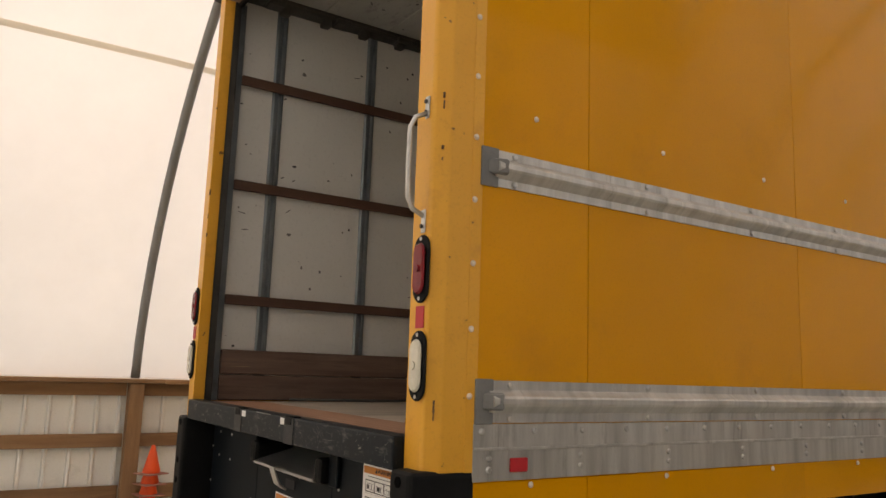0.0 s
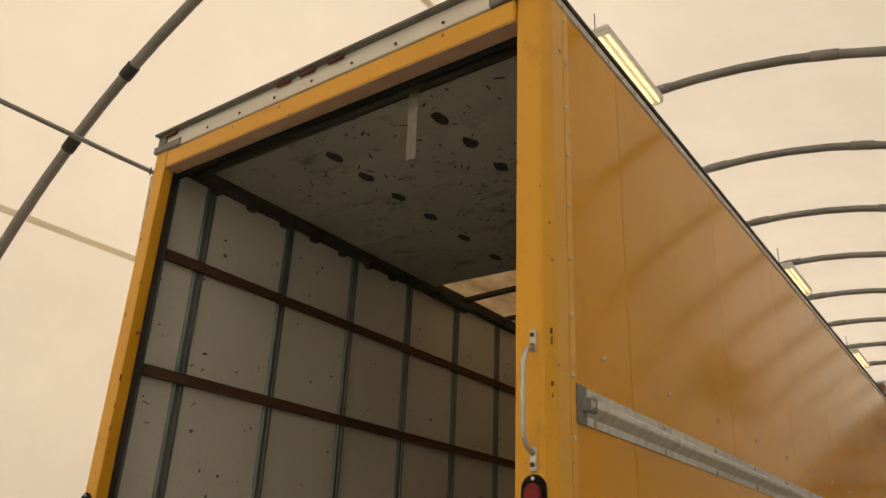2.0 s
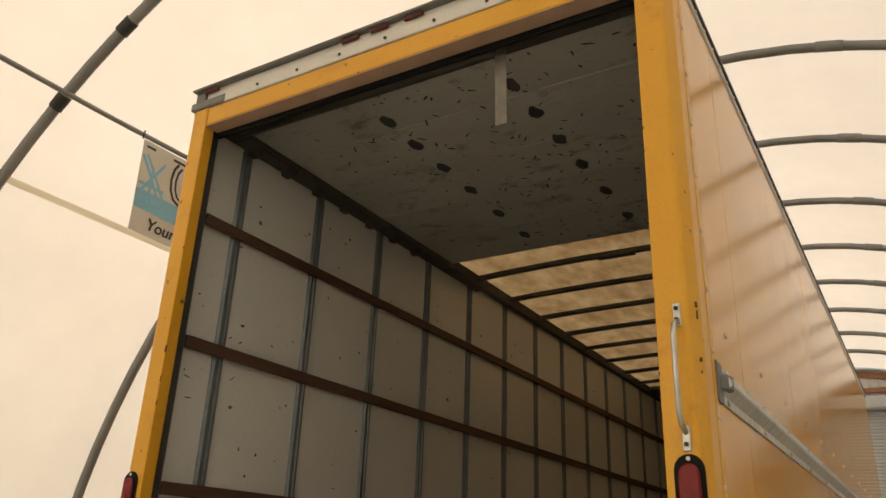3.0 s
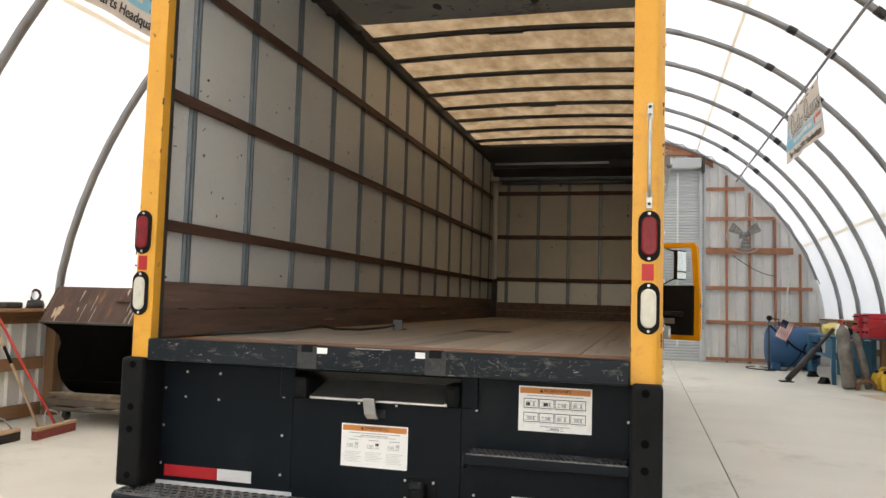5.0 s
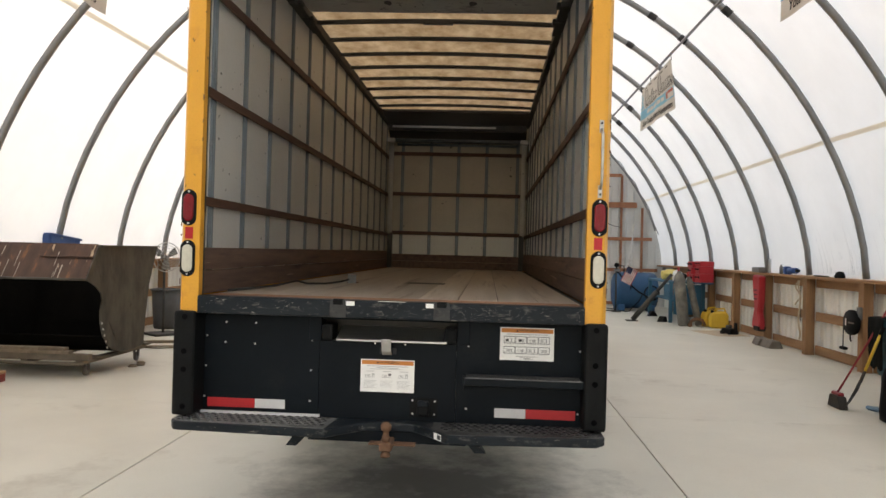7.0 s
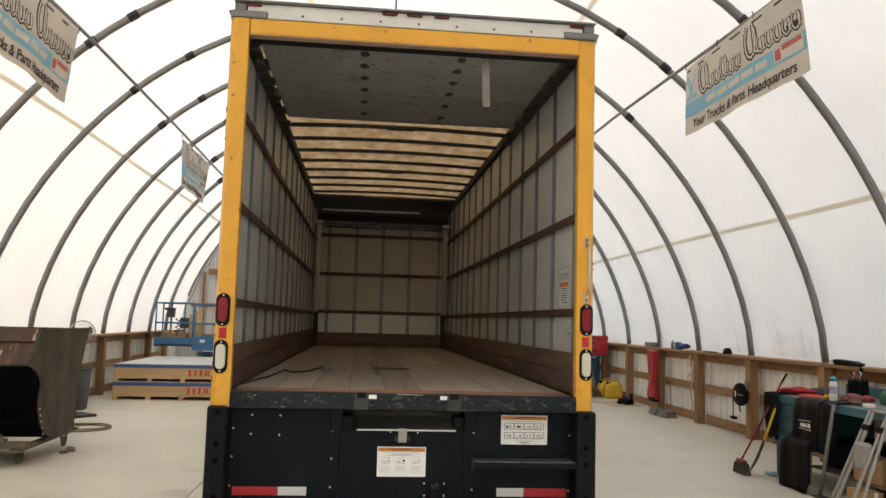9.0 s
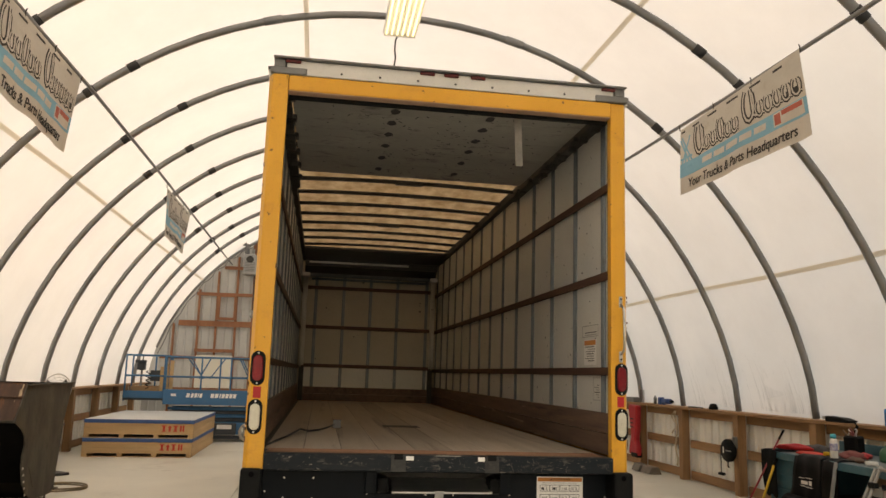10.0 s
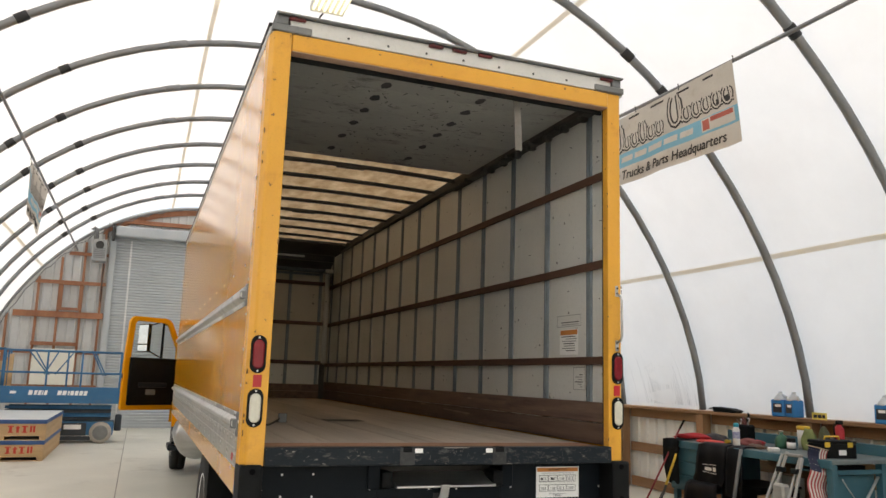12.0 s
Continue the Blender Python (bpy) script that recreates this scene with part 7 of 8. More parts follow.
a, b = Vector((14.24, -4.01, 0.03)), Vector((14.03, -4.86, 1.13))
part("tube", rod([a, a + (b - a) * 0.62], 0.06, 14), dark_steel, strut)
part("ram", rod([a + (b - a) * 0.62, b], 0.038, 12), dark_steel, strut)
part("foot", slab(14.1, -4.12, 0, 14.36, -3.86, 0.025, bevel=0.006), dark_steel, strut)
for x, y, n in ((15.9, -4.82, 0), (14.2, -4.7, 1)):
    c = single("wheel_chock", prism(bmesh.new(), [(-0.12, 0), (0.12, 0), (0.03 if n == 0 else 0.01, 0.13), (-0.05, 0.13)], "x", -0.08, 0.08, bevel=0.01), rubber, "black rubber wheel chock on the floor", "wheel chock", "chocks")
    c.matrix_basis = pose(x, y, 0, 0, 0, 10 + 30 * n)
can_yellow = surface("yellow_can", (0.62, 0.40, 0.03), (0.7, 0.47, 0.06), 4, 0.45)


def fuel_can():
    t = thing("fuel_can", "yellow plastic fuel can on the floor by the wall", "fuel can", "yellow fuel cans")
    bm = prism(bmesh.new(), [(-0.2, 0.0), (0.2, 0.0), (0.21, 0.26), (0.15, 0.35), (-0.1, 0.38), (-0.19, 0.33)], "x", -0.11, 0.11, bevel=0.04)
    part("body", bm, can_yellow, t)
    part("handle", rod([(0, -0.13, 0.36), (0, -0.11, 0.43), (0, 0.05, 0.42), (0, 0.09, 0.35)], 0.022, 8), can_yellow, t)
    part("cap", turned([(0.035, 0), (0.035, 0.05), (0.02, 0.06)], (0, 0.14, 0.33), "z", 12), rubber, t)
    return t


first = fuel_can()
copy_thing(first, pose(13.3, -5.56, 0, 0, 0, 18))
first.matrix_basis = pose(12.95, -5.64, 0, 0, 0, -8)
card = single("cardboard_sheet", slab(-0.55, -0.35, 0, 0.55, 0.35, 0.006), surface("pale_cardboard", (0.46, 0.37, 0.26), (0.55, 0.45, 0.33), 3, 0.8), "flattened cardboard sheet on the floor", "cardboard")
card.matrix_basis = pose(11.75, -5.3, 0.0005, 0, 0, 14)
jack = thing("bottle_jack", "small black trolley jack on the cardboard", "jack")
part("body", slab(-0.14, -0.1, 0.02, 0.14, 0.1, 0.12, bevel=0.02), rubber, jack)
part("saddle", turned([(0.06, 0), (0.06, 0.05), (0.03, 0.06)], (0.02, 0, 0.12), "z", 12), dark_steel, jack)
part("lever", slab(-0.2, -0.03, 0.1, -0.14, 0.03, 0.24, bevel=0.01), rubber, jack)
for x in (-0.1, 0.1):
    part("wheel", turned([(0.035, -0.12), (0.035, 0.12)], (x, 0, 0.035), "y", 12), rubber, jack)
jack.matrix_basis = pose(11.62, -5.46, 0.007, 0, 0, 25)

# red moulded panel hung on a post, and blocks under it
red_panel = thing("red_fairing", "red moulded plastic fairing hung on the wall", "fairing")
o = [(-0.2, 1.22), (0.2, 1.24), (0.2, 1.1), (0.08, 0.62), (0.18, 0.4), (0.2, 0.25), (-0.2, 0.22), (-0.21, 0.38), (-0.1, 0.55), (-0.17, 0.75)]
part("shell", prism(bmesh.new(), o, "y", -0.07, 0.05, bevel=0.025), red_box, red_panel)
part("dark_end", slab(-0.2, -0.08, 0.2, 0.08, 0.06, 0.3, bevel=0.02), rubber, red_panel)
for zz in (0.78, 0.86, 0.94):
    part("vent_slot", slab(-0.06, 0.0505, zz, 0.1, 0.054, zz + 0.025), black_ink, red_panel)
red_panel.matrix_basis = pose(10.46, -5.62, 0)
for k in range(2):
    b = single("concrete_block", prism(bmesh.new(), [(-0.13, 0), (0.13, 0), (0.07, 0.13), (-0.07, 0.13)], "y", -0.2, 0.2, bevel=0.008), surface("block_concrete", (0.13, 0.115, 0.10), (0.20, 0.18, 0.155), 6, 0.9, bump=0.5) if k == 0 else MATS["block_concrete"], "grey concrete block on the floor by the wall", "block", "concrete blocks")
    b.matrix_basis = pose(9.9 - 0.42 * k, -5.5 - 0.02 * k, 0, 0, 0, 84 + 8 * k)
cord_tan = surface("tan_cord", (0.42, 0.35, 0.25), (0.52, 0.44, 0.33), 8, 0.7)
single("cord_bundle", rod([(8.66 + 0.05 * math.sin(k * 0.8), -5.66 + 0.012 * math.cos(k), 1.2 - 0.06 * k) for k in range(17)], 0.016, 6), cord_tan, "tan cord bundle hanging down a post", "cord")
single("cord_loop", rod([(8.72 + 0.1 * math.sin(k * 0.7), -5.655, 1.18 - 0.035 * k) for k in range(12)], 0.012, 6), cord_tan, "tan cord loop hanging on a post", "cord")
for x in (9.0, 9.12):
    single("hanging_strap", rod([(x, -5.86, 1.1), (x + 0.01, -5.86, 0.75), (x, -5.86, 0.5)], 0.006, 6), rubber, "thin dark strap hanging on the wall", "strap", "straps")
reel = thing("cord_reel", "black retractable cord reel fixed to a wall rail", "cord reel")
part("case", turned([(0.05, -0.06), (0.19, -0.055), (0.205, -0.03), (0.205, 0.03), (0.19, 0.055), (0.05, 0.06)], (0, 0, 0), "y", 28), rubber, reel)
part("label", slab(0.06, 0.0605, -0.05, 0.1, 0.063, 0.06), paper, reel)
part("strap", slab(-0.2, 0.0605, -0.012, 0.0, 0.066, 0.012, bevel=0.002), cap_grey, reel)
part("mount", slab(-0.18, -0.12, 0.05, -0.1, -0.02, 0.26, bevel=0.01), cap_grey, reel)
part("lead", rod([(0.19, 0.02, 0.1), (0.24, 0.02, 0.06), (0.25, 0.02, -0.2), (0.25, 0.02, -0.42)], 0.009, 6), rubber, reel)
part("plug", slab(0.17, -0.03, -0.47, 0.33, 0.05, -0.42, bevel=0.012), rubber, reel)
part("tail", rod([(0.0, 0.02, -0.19), (-0.02, 0.03, -0.27), (-0.05, 0.03, -0.3)], 0.012, 6), rubber, reel)
reel.matrix_basis = pose(6.84, -5.66, 0.68) @ Matrix.Scale(0.86, 4)

# things along the south wall cap
Z = 1.2805
t = single("metal_box", slab(-0.2, -0.08, 0, 0.2, 0.08, 0.1, bevel=0.012), cap_grey, "grey metal box on the wall cap", "box")
t.matrix_basis = pose(10.9, -5.78, Z)
single("aluminium_bracket", slab(-0.05, -0.02, 0, 0.05, 0.02, 0.26, bevel=0.004), alu, "upright aluminium bracket on the wall cap", "bracket").matrix_basis = pose(10.45, -5.8, Z)
single("spray_can", turned([(0.032, 0), (0.033, 0.12), (0.015, 0.145), (0.015, 0.165)], sides=14), cap_grey, "small grey can on the wall cap", "can").matrix_basis = pose(9.85, -5.8, Z)
drill = thing("power_drill", "blue power drill lying on the wall cap", "drill")
part("motor", rod([(-0.15, 0, 0.07), (0.12, 0, 0.07)], 0.05, 12), blue_bin_m, drill)
part("chuck", rod([(-0.24, 0, 0.07), (-0.15, 0, 0.07)], 0.025, 10), rubber, drill)
part("grip", slab(0.06, -0.035, 0.0, 0.14, 0.035, 0.06, bevel=0.012), blue_bin_m, drill)
part("pack", slab(0.14, -0.05, 0.0, 0.24, 0.05, 0.14, bevel=0.015), blue_bin_m, drill)
drill.matrix_basis = pose(9.35, -5.8, Z, 0, 0, 5)
single("rubber_dome", turned([(0.075, 0), (0.08, 0.03), (0.05, 0.09), (0.02, 0.1)], sides=14), rubber, "black rubber dome on the wall cap board", "rubber dome").matrix_basis = pose(7.55, -5.8, Z)
for k in range(4):
    single("bolt", rod([(-0.04, 0, 0.012), (0.04, 0, 0.012)], 0.012, 6), dark_steel, "loose dark bolt on the wall cap", "bolt", "loose bolts").matrix_basis = pose(7.9 + 0.14 * k, -5.77, Z, 0, 0, 40 * k)
trowel = thing("tray", "black plastic tray and hose on the wall cap", "tray")
part("pan", prism(bmesh.new(), [(-0.2, 0.0), (0.2, 0.0), (0.26, 0.03), (0.1, 0.06), (-0.22, 0.07)], "y", -0.07, 0.07, bevel=0.01), rubber, trowel)
part("nozzle", rod([(-0.2, 0, 0.05), (-0.36, 0.02, 0.04)], 0.02, 8), alu, trowel)
trowel.matrix_basis = pose(4.28, -5.78, Z, 0, 0, 180)
jug_blue = surface("blue_washer_fluid", (0.03, 0.20, 0.50), (0.05, 0.26, 0.58), 3, 0.15, 0.25, bump=0, coat=0.3)
jug_clear = surface("milky_jug", (0.55, 0.58, 0.60), (0.62, 0.65, 0.67), 3, 0.25, bump=0)


def jug():
    t = thing("fluid_jug", "clear plastic jug of blue fluid on the wall cap", "jug", "jugs of blue fluid")
    part("body", slab(-0.09, -0.075, 0, 0.09, 0.075, 0.21, bevel=0.025, segments=3), jug_blue, t)
    part("shoulder", turned([(0.085, 0.2), (0.07, 0.23), (0.03, 0.275), (0.026, 0.285)], sides=18), jug_clear, t)
    part("cap", turned([(0.025, 0.285), (0.025, 0.305), (0.02, 0.308)], sides=14), jug_clear, t)
    part("handle", rod([(-0.03, 0, 0.27), (-0.085, 0, 0.25), (-0.08, 0, 0.2)], 0.012, 8), jug_clear, t)
    part("label", slab(-0.06, 0.0755, 0.05, 0.06, 0.077, 0.16, bevel=0.0005), black_ink, t, "dark printed label")
    part("label_bar", slab(-0.05, 0.0772, 0.12, 0.03, 0.078, 0.15), paper, t)
    return t


first = jug()
copy_thing(first, pose(3.12, -5.80, Z, 0, 0, -12))
copy_thing(first, pose(1.86, -5.80, Z, 0, 0, 4))
first.matrix_basis = pose(3.34, -5.80, Z, 0, 0, 14)
sign = thing("yellow_sign", "yellow sign with black lettering bars on the wall cap", "sign")
part("plate", slab(-0.1, -0.004, 0, 0.1, 0.004, 0.08), surface("sign_yellow", (0.72, 0.58, 0.10), (0.78, 0.64, 0.15), 4, 0.5), sign)
for a, b in ((-0.08, -0.04), (-0.03, 0.02), (0.03, 0.08)):
    part("lettering_bar", slab(a, 0.0042, 0.018, b, 0.0052, 0.055), black_ink, sign)
sign.matrix_basis = pose(2.68, -5.73, Z, 0, 0, 3)

# ---- teal workbench with its clutter ----
teal = surface("teal_paint", (0.03, 0.105, 0.14), (0.048, 0.145, 0.185), 2.5, 0.5, 0.65, bump=0.15, stain=(0.14, 0.13, 0.11), stain_amount=0.4, stain_scale=5)
teal_top = surface("worn_teal_top", (0.09, 0.12, 0.13), (0.16, 0.19, 0.19), 2.5, 0.5, 0.7, bump=0.2, stain=(0.05, 0.055, 0.06), stain_amount=0.6, stain_scale=4)
wb = thing("workbench", "teal painted workbench covered with tools", "workbench")
part("top", slab(1.5, -5.6, 0.915, 4.08, -4.6, 0.955, bevel=0.006), teal_top, wb, "worn grey-teal top")
part("apron", slab(1.5, -4.599, 0.875, 4.08, -4.57, 0.957, bevel=0.006), teal, wb)
part("back_board", slab(1.5, -5.632, 0.915, 4.08, -5.602, 1.07, bevel=0.004), teal, wb)
body = part("end_cabinet", slab(3.4, -5.5, 0.36, 4.03, -4.64, 0.914, bevel=0.01), teal, wb, "teal drawer cabinet")
for k in range(3):
    part("drawer", slab(3.5, -4.639, 0.385 + 0.165 * k, 4.0, -4.615, 0.54 + 0.165 * k, bevel=0.006), teal, body)
for x in (3.46, 3.98):
    for y in (-5.44, -4.7):
        part("leg", slab(x - 0.035, y - 0.035, 0, x + 0.035, y + 0.035, 0.36, bevel=0.005), teal, wb)
for y in (-5.3, -4.64):
    part("leg", slab(1.51, y - 0.035, 0, 1.59, y + 0.035, 0.914, bevel=0.005), teal, wb)
part("end_rail", slab(1.512, -5.264, 0.82, 1.55, -4.676, 0.86, bevel=0.004), teal, wb)
part("end_shelf", slab(1.551, -5.3, 0.81, 2.0, -4.68, 0.83, bevel=0.003), teal, wb)
part("end_tray", slab(1.6, -5.15, 0.8305, 1.95, -4.75, 0.89, bevel=0.006), rubber, wb, "black tray on the end shelf")
part("end_panel", slab(1.6, -5.26, 0.2, 1.62, -4.68, 0.80, bevel=0.003), teal, wb)
part("end_brace", rod([(1.505, -5.2, 0.79), (1.505, -4.9, 0.42)], 0.014, 8), alu, wb, "pale brace across the end")
part("end_cord", rod([(1.505, -4.72, 0.78), (1.505, -4.78, 0.7), (1.505, -4.9, 0.56)], 0.006, 6), alu, wb)
part("low_shelf", slab(1.62, -5.5, 0.2, 3.39, -4.72, 0.225, bevel=0.004), old_wood, wb)
part("back_panel", slab(1.62, -5.63, 0.68, 3.39, -5.604, 0.86), lumber_long, wb, "brown board behind the legs")
bin_black = thing("black_bin", "black plastic bin on the shelf under the workbench", "bin")
part("shell", slab(2.72, -5.42, 0.2255, 3.36, -4.85, 0.5, bevel=0.02, segments=2), rubber, bin_black)
part("rim", slab(2.70, -5.44, 0.5005, 3.38, -4.83, 0.525, bevel=0.008), rubber, bin_black)
jk = surface("black_jacket_cloth", (0.008, 0.009, 0.009), (0.02, 0.021, 0.021), 7, 0.8, 0.95, bump=0.5, fine=60, ior=1.1)
bm = bmesh.new()
grids = []
for off in (0.0, 0.012):
    g = []
    for i, (y, z) in enumerate(((-4.85, 0.9585), (-4.62, 0.9595), (-4.56, 0.95), (-4.552, 0.85), (-4.55, 0.7), (-4.552, 0.56), (-4.55, 0.45 + off))):
        row = []
        for j in range(9):
            x = 3.745 + 0.3 * j / 8 * (1 - 0.12 * max(0, i - 4))
            fold = 0.012 * math.sin(j * 2.1 + i * 0.5) * min(1, max(0, i - 1))
            row.append(bm.verts.new((x, y + (off if i > 1 else 0) + abs(fold), z + (off if i < 3 else 0) - (0.02 * math.sin(j * 1.3) if i == 6 else 0))))
        g.append(row)
    grids.append(g)
for n, g in enumerate(grids):
    for a, b in zip(g, g[1:]):
        for j in range(8):
            f = bm.faces.new((a[j], a[j + 1], b[j + 1], b[j]) if n == 0 else (b[j], b[j + 1], a[j + 1], a[j]))
            f.smooth = True
single("jacket", bm, jk, "black work jacket draped over the end of the workbench", "jacket")
T = 0.9555
red_rag = surface("red_cloth", (0.50, 0.05, 0.045), (0.62, 0.08, 0.065), 8, 0.85, bump=0.4)
dark_rag = surface("dark_cloth", (0.035, 0.035, 0.04), (0.07, 0.07, 0.075), 8, 0.9, bump=0.4)
maroon_rag = surface("maroon_cloth", (0.16, 0.05, 0.05), (0.24, 0.08, 0.075), 8, 0.9, bump=0.4)
olive = surface("olive_cloth", (0.16, 0.19, 0.07), (0.24, 0.28, 0.11), 8, 0.85, bump=0.4)
lump("red_rag", "bright red cloth lying on the workbench", "cloth", red_rag, (0.3, 0.13, 0.028), pose(3.42, -4.79, T, 0, 0, -14), 11, "rags on the workbench")
lump("red_bag", "dark red tool bag lying on the workbench", "tool bag", red_box, (0.24, 0.06, 0.06), pose(3.86, -4.86, T + 0.015, 0, 0, 28), 12)
lump("dark_rag", "black rag heaped on the workbench", "cloth", dark_rag, (0.33, 0.12, 0.075), pose(3.78, -5.12, T, 0, 0, -18), 13, "rags on the workbench")
lump("maroon_rag", "maroon rag crumpled on the workbench", "cloth", maroon_rag, (0.2, 0.12, 0.07), pose(3.05, -5.02, T, 0, 0, -30), 14, "rags on the workbench")
lump("red_rag", "dull red rag crumpled behind others on the workbench", "cloth", red_box, (0.14, 0.06, 0.05), pose(3.1, -5.22, T, 0, 0, -40), 24, "rags on the workbench")
lump("glove", "brown leather work glove on the workbench", "glove", surface("brown_leather", (0.09, 0.05, 0.035), (0.14, 0.085, 0.055), 8, 0.7), (0.2, 0.07, 0.035), pose(2.78, -4.86, T, 0, 0, -24), 15)
sb = thing("spray_bottle", "white bottle with a teal cap on the workbench", "bottle")
part("body", turned([(0.036, 0), (0.04, 0.01), (0.04, 0.195), (0.03, 0.222), (0.02, 0.227)], sides=20), white_enamel, sb)
part("cap", turned([(0.031, 0.2275), (0.031, 0.262), (0.022, 0.272)], sides=18), surface("teal_cap", (0.02, 0.32, 0.42), (0.03, 0.38, 0.5), 4, 0.4), sb)
part("label", turned([(0.0405, 0.1), (0.0407, 0.11), (0.0407, 0.165), (0.0405, 0.175)], sides=20), surface("label_violet", (0.12, 0.12, 0.35), (0.6, 0.6, 0.65), 30, 0.5), sb)
sb.matrix_basis = pose(2.9, -4.69, T)
tape = thing("tape_measure", "yellow and black tape measure on the workbench", "tape measure")
part("case", slab(-0.035, -0.02, 0, 0.035, 0.02, 0.065, bevel=0.012, segments=2), can_yellow, tape)
part("grip", slab(-0.036, -0.021, 0.0, 0.0, 0.021, 0.04, bevel=0.008), rubber, tape)
tape.matrix_basis = pose(3.12, -4.76, T, 0, 0, 20)
pot = thing("tool_pot", "black pot full of pliers and wrenches on the workbench", "tool pot")
part("pot", slab(-0.085, -0.085, 0, 0.085, 0.085, 0.215, bevel=0.02), rubber, pot)
for k, (dx, dy, h) in enumerate(((-0.05, 0.03, 0.36), (0.0, 0.03, 0.30), (0.04, -0.02, 0.28), (0.05, 0.045, 0.27), (-0.02, -0.04, 0.34), (0.02, 0.0, 0.26), (-0.06, 0.05, 0.3))):
    bend = 0.025 if k % 2 == 0 else -0.02
    part("tool", rod([(dx, dy, 0.1), (dx * 1.4 + bend, dy, h - 0.06), (dx * 1.4, dy * 1.2, h - 0.02), (dx * 1.4 + 0.02, dy * 1.2, h)], 0.011, 6), (rubber, maroon_rag, alu, old_wood)[k % 4], pot)
pot.matrix_basis = pose(3.49, -5.37, T, 0, 0, 20)
ham = thing("hammer", "hammer with pale head lying on the workbench", "hammer")
part("handle", rod([(-0.16, 0, 0.02), (0.1, 0, 0.02)], 0.016, 8), old_wood, ham)
part("head", slab(0.1, -0.06, 0.0, 0.15, 0.06, 0.045, bevel=0.01), white_enamel, ham)
ham.matrix_basis = pose(2.5, -4.8, T, 0, 0, 150)
gb = thing("green_bottle", "dark green bottle on the workbench", "bottle")
part("body", turned([(0.07, 0), (0.075, 0.02), (0.075, 0.1), (0.05, 0.14), (0.02, 0.155), (0.02, 0.18)], sides=20), surface("dark_green", (0.02, 0.09, 0.05), (0.03, 0.12, 0.07), 4, 0.3), gb)
part("cap", turned([(0.022, 0.18), (0.022, 0.2)], sides=14), white_enamel, gb)
gb.matrix_basis = pose(2.72, -5.18, T)
jar = thing("black_jar", "black jar with a pale label on the workbench", "jar")
part("body", turned([(0.045, 0), (0.048, 0.01), (0.048, 0.11), (0.04, 0.125)], sides=20), rubber, jar)
part("label", turned([(0.0485, 0.015), (0.0486, 0.08)], sides=20), paper, jar)
jar.matrix_basis = pose(2.57, -5.17, T)
tub = thing("plastic_tub", "pale tub with a yellow lid on the workbench", "tub")
part("body", turned([(0.06, 0), (0.07, 0.21)], sides=20), white_enamel, tub)
part("lid", turned([(0.074, 0.21), (0.074, 0.25), (0.065, 0.255)], sides=20), can_yellow, tub)
tub.matrix_basis = pose(2.66, -5.45, T)
lump("glove", "olive work glove heaped on the workbench", "glove", olive, (0.08, 0.07, 0.2), pose(2.5, -5.36, T, 0, 0, 0), 17)
lump("glove", "dark olive work glove beside another on the workbench", "glove", surface("dark_olive_cloth", (0.07, 0.08, 0.045), (0.12, 0.13, 0.075), 8, 0.85, bump=0.4), (0.07, 0.07, 0.21), pose(2.36, -5.44, T, 0, 0, 40), 18)
ext = thing("fire_extinguisher", "small red fire extinguisher on the workbench", "fire extinguisher")
part("body", turned([(0.055, 0), (0.06, 0.02), (0.06, 0.22), (0.03, 0.27), (0.02, 0.28)], sides=20), red_box, ext)
part("valve", slab(-0.02, -0.06, 0.28, 0.02, 0.04, 0.33, bevel=0.008), rubber, ext)
part("hose", rod([(0, 0.05, 0.3), (0, 0.09, 0.26), (0, 0.075, 0.1)], 0.01, 8), rubber, ext)
ext.matrix_basis = pose(2.2, -5.49, T + 0.055) @ Matrix.Scale(0.88, 4)
single("wood_block", slab(2.1, -5.58, T, 2.29, -5.42, T + 0.0548, bevel=0.004), old_wood, "old wooden block under the extinguisher", "wood block")
tb = thing("toolbox", "black toolbox with yellow latches on the workbench", "toolbox")
part("body", slab(-0.24, -0.12, 0, 0.24, 0.12, 0.17, bevel=0.015, segments=2), rubber, tb)
part("lid", slab(-0.245, -0.125, 0.172, 0.245, 0.125, 0.21, bevel=0.012, segments=2), rubber, tb)
for x in (-0.15, 0.15):
    part("latch", slab(x - 0.035, 0.121, 0.13, x + 0.035, 0.135, 0.19, bevel=0.006), can_yellow, tb)
part("handle", rod([(-0.1, 0, 0.21), (-0.09, 0, 0.25), (0.09, 0, 0.25), (0.1, 0, 0.21)], 0.012, 8), can_yellow, tb)
part("paper_tag", slab(-0.1, 0.1215, 0.04, 0.0, 0.123, 0.1), paper, tb)
tb.matrix_basis = pose(1.76, -4.89, T, 0, 0, 78) @ Matrix.Scale(0.84, 4)
bl = thing("bulb_jar", "small clear jar with greenish contents on the workbench", "jar")
part("body", turned([(0.04, 0), (0.055, 0.05), (0.05, 0.09), (0.015, 0.13), (0.012, 0.16)], sides=18), olive, bl)
bl.matrix_basis = pose(1.95, -5.34, T)

# draped black mat with a printed patch
mat_black = surface("black_mat", (0.005, 0.005, 0.006), (0.011, 0.011, 0.012), 4, 0.4, 0.55, bump=0.15, ior=1.16)
mat = thing("fender_mat", "black fender mat draped from the bench to the floor", "mat")


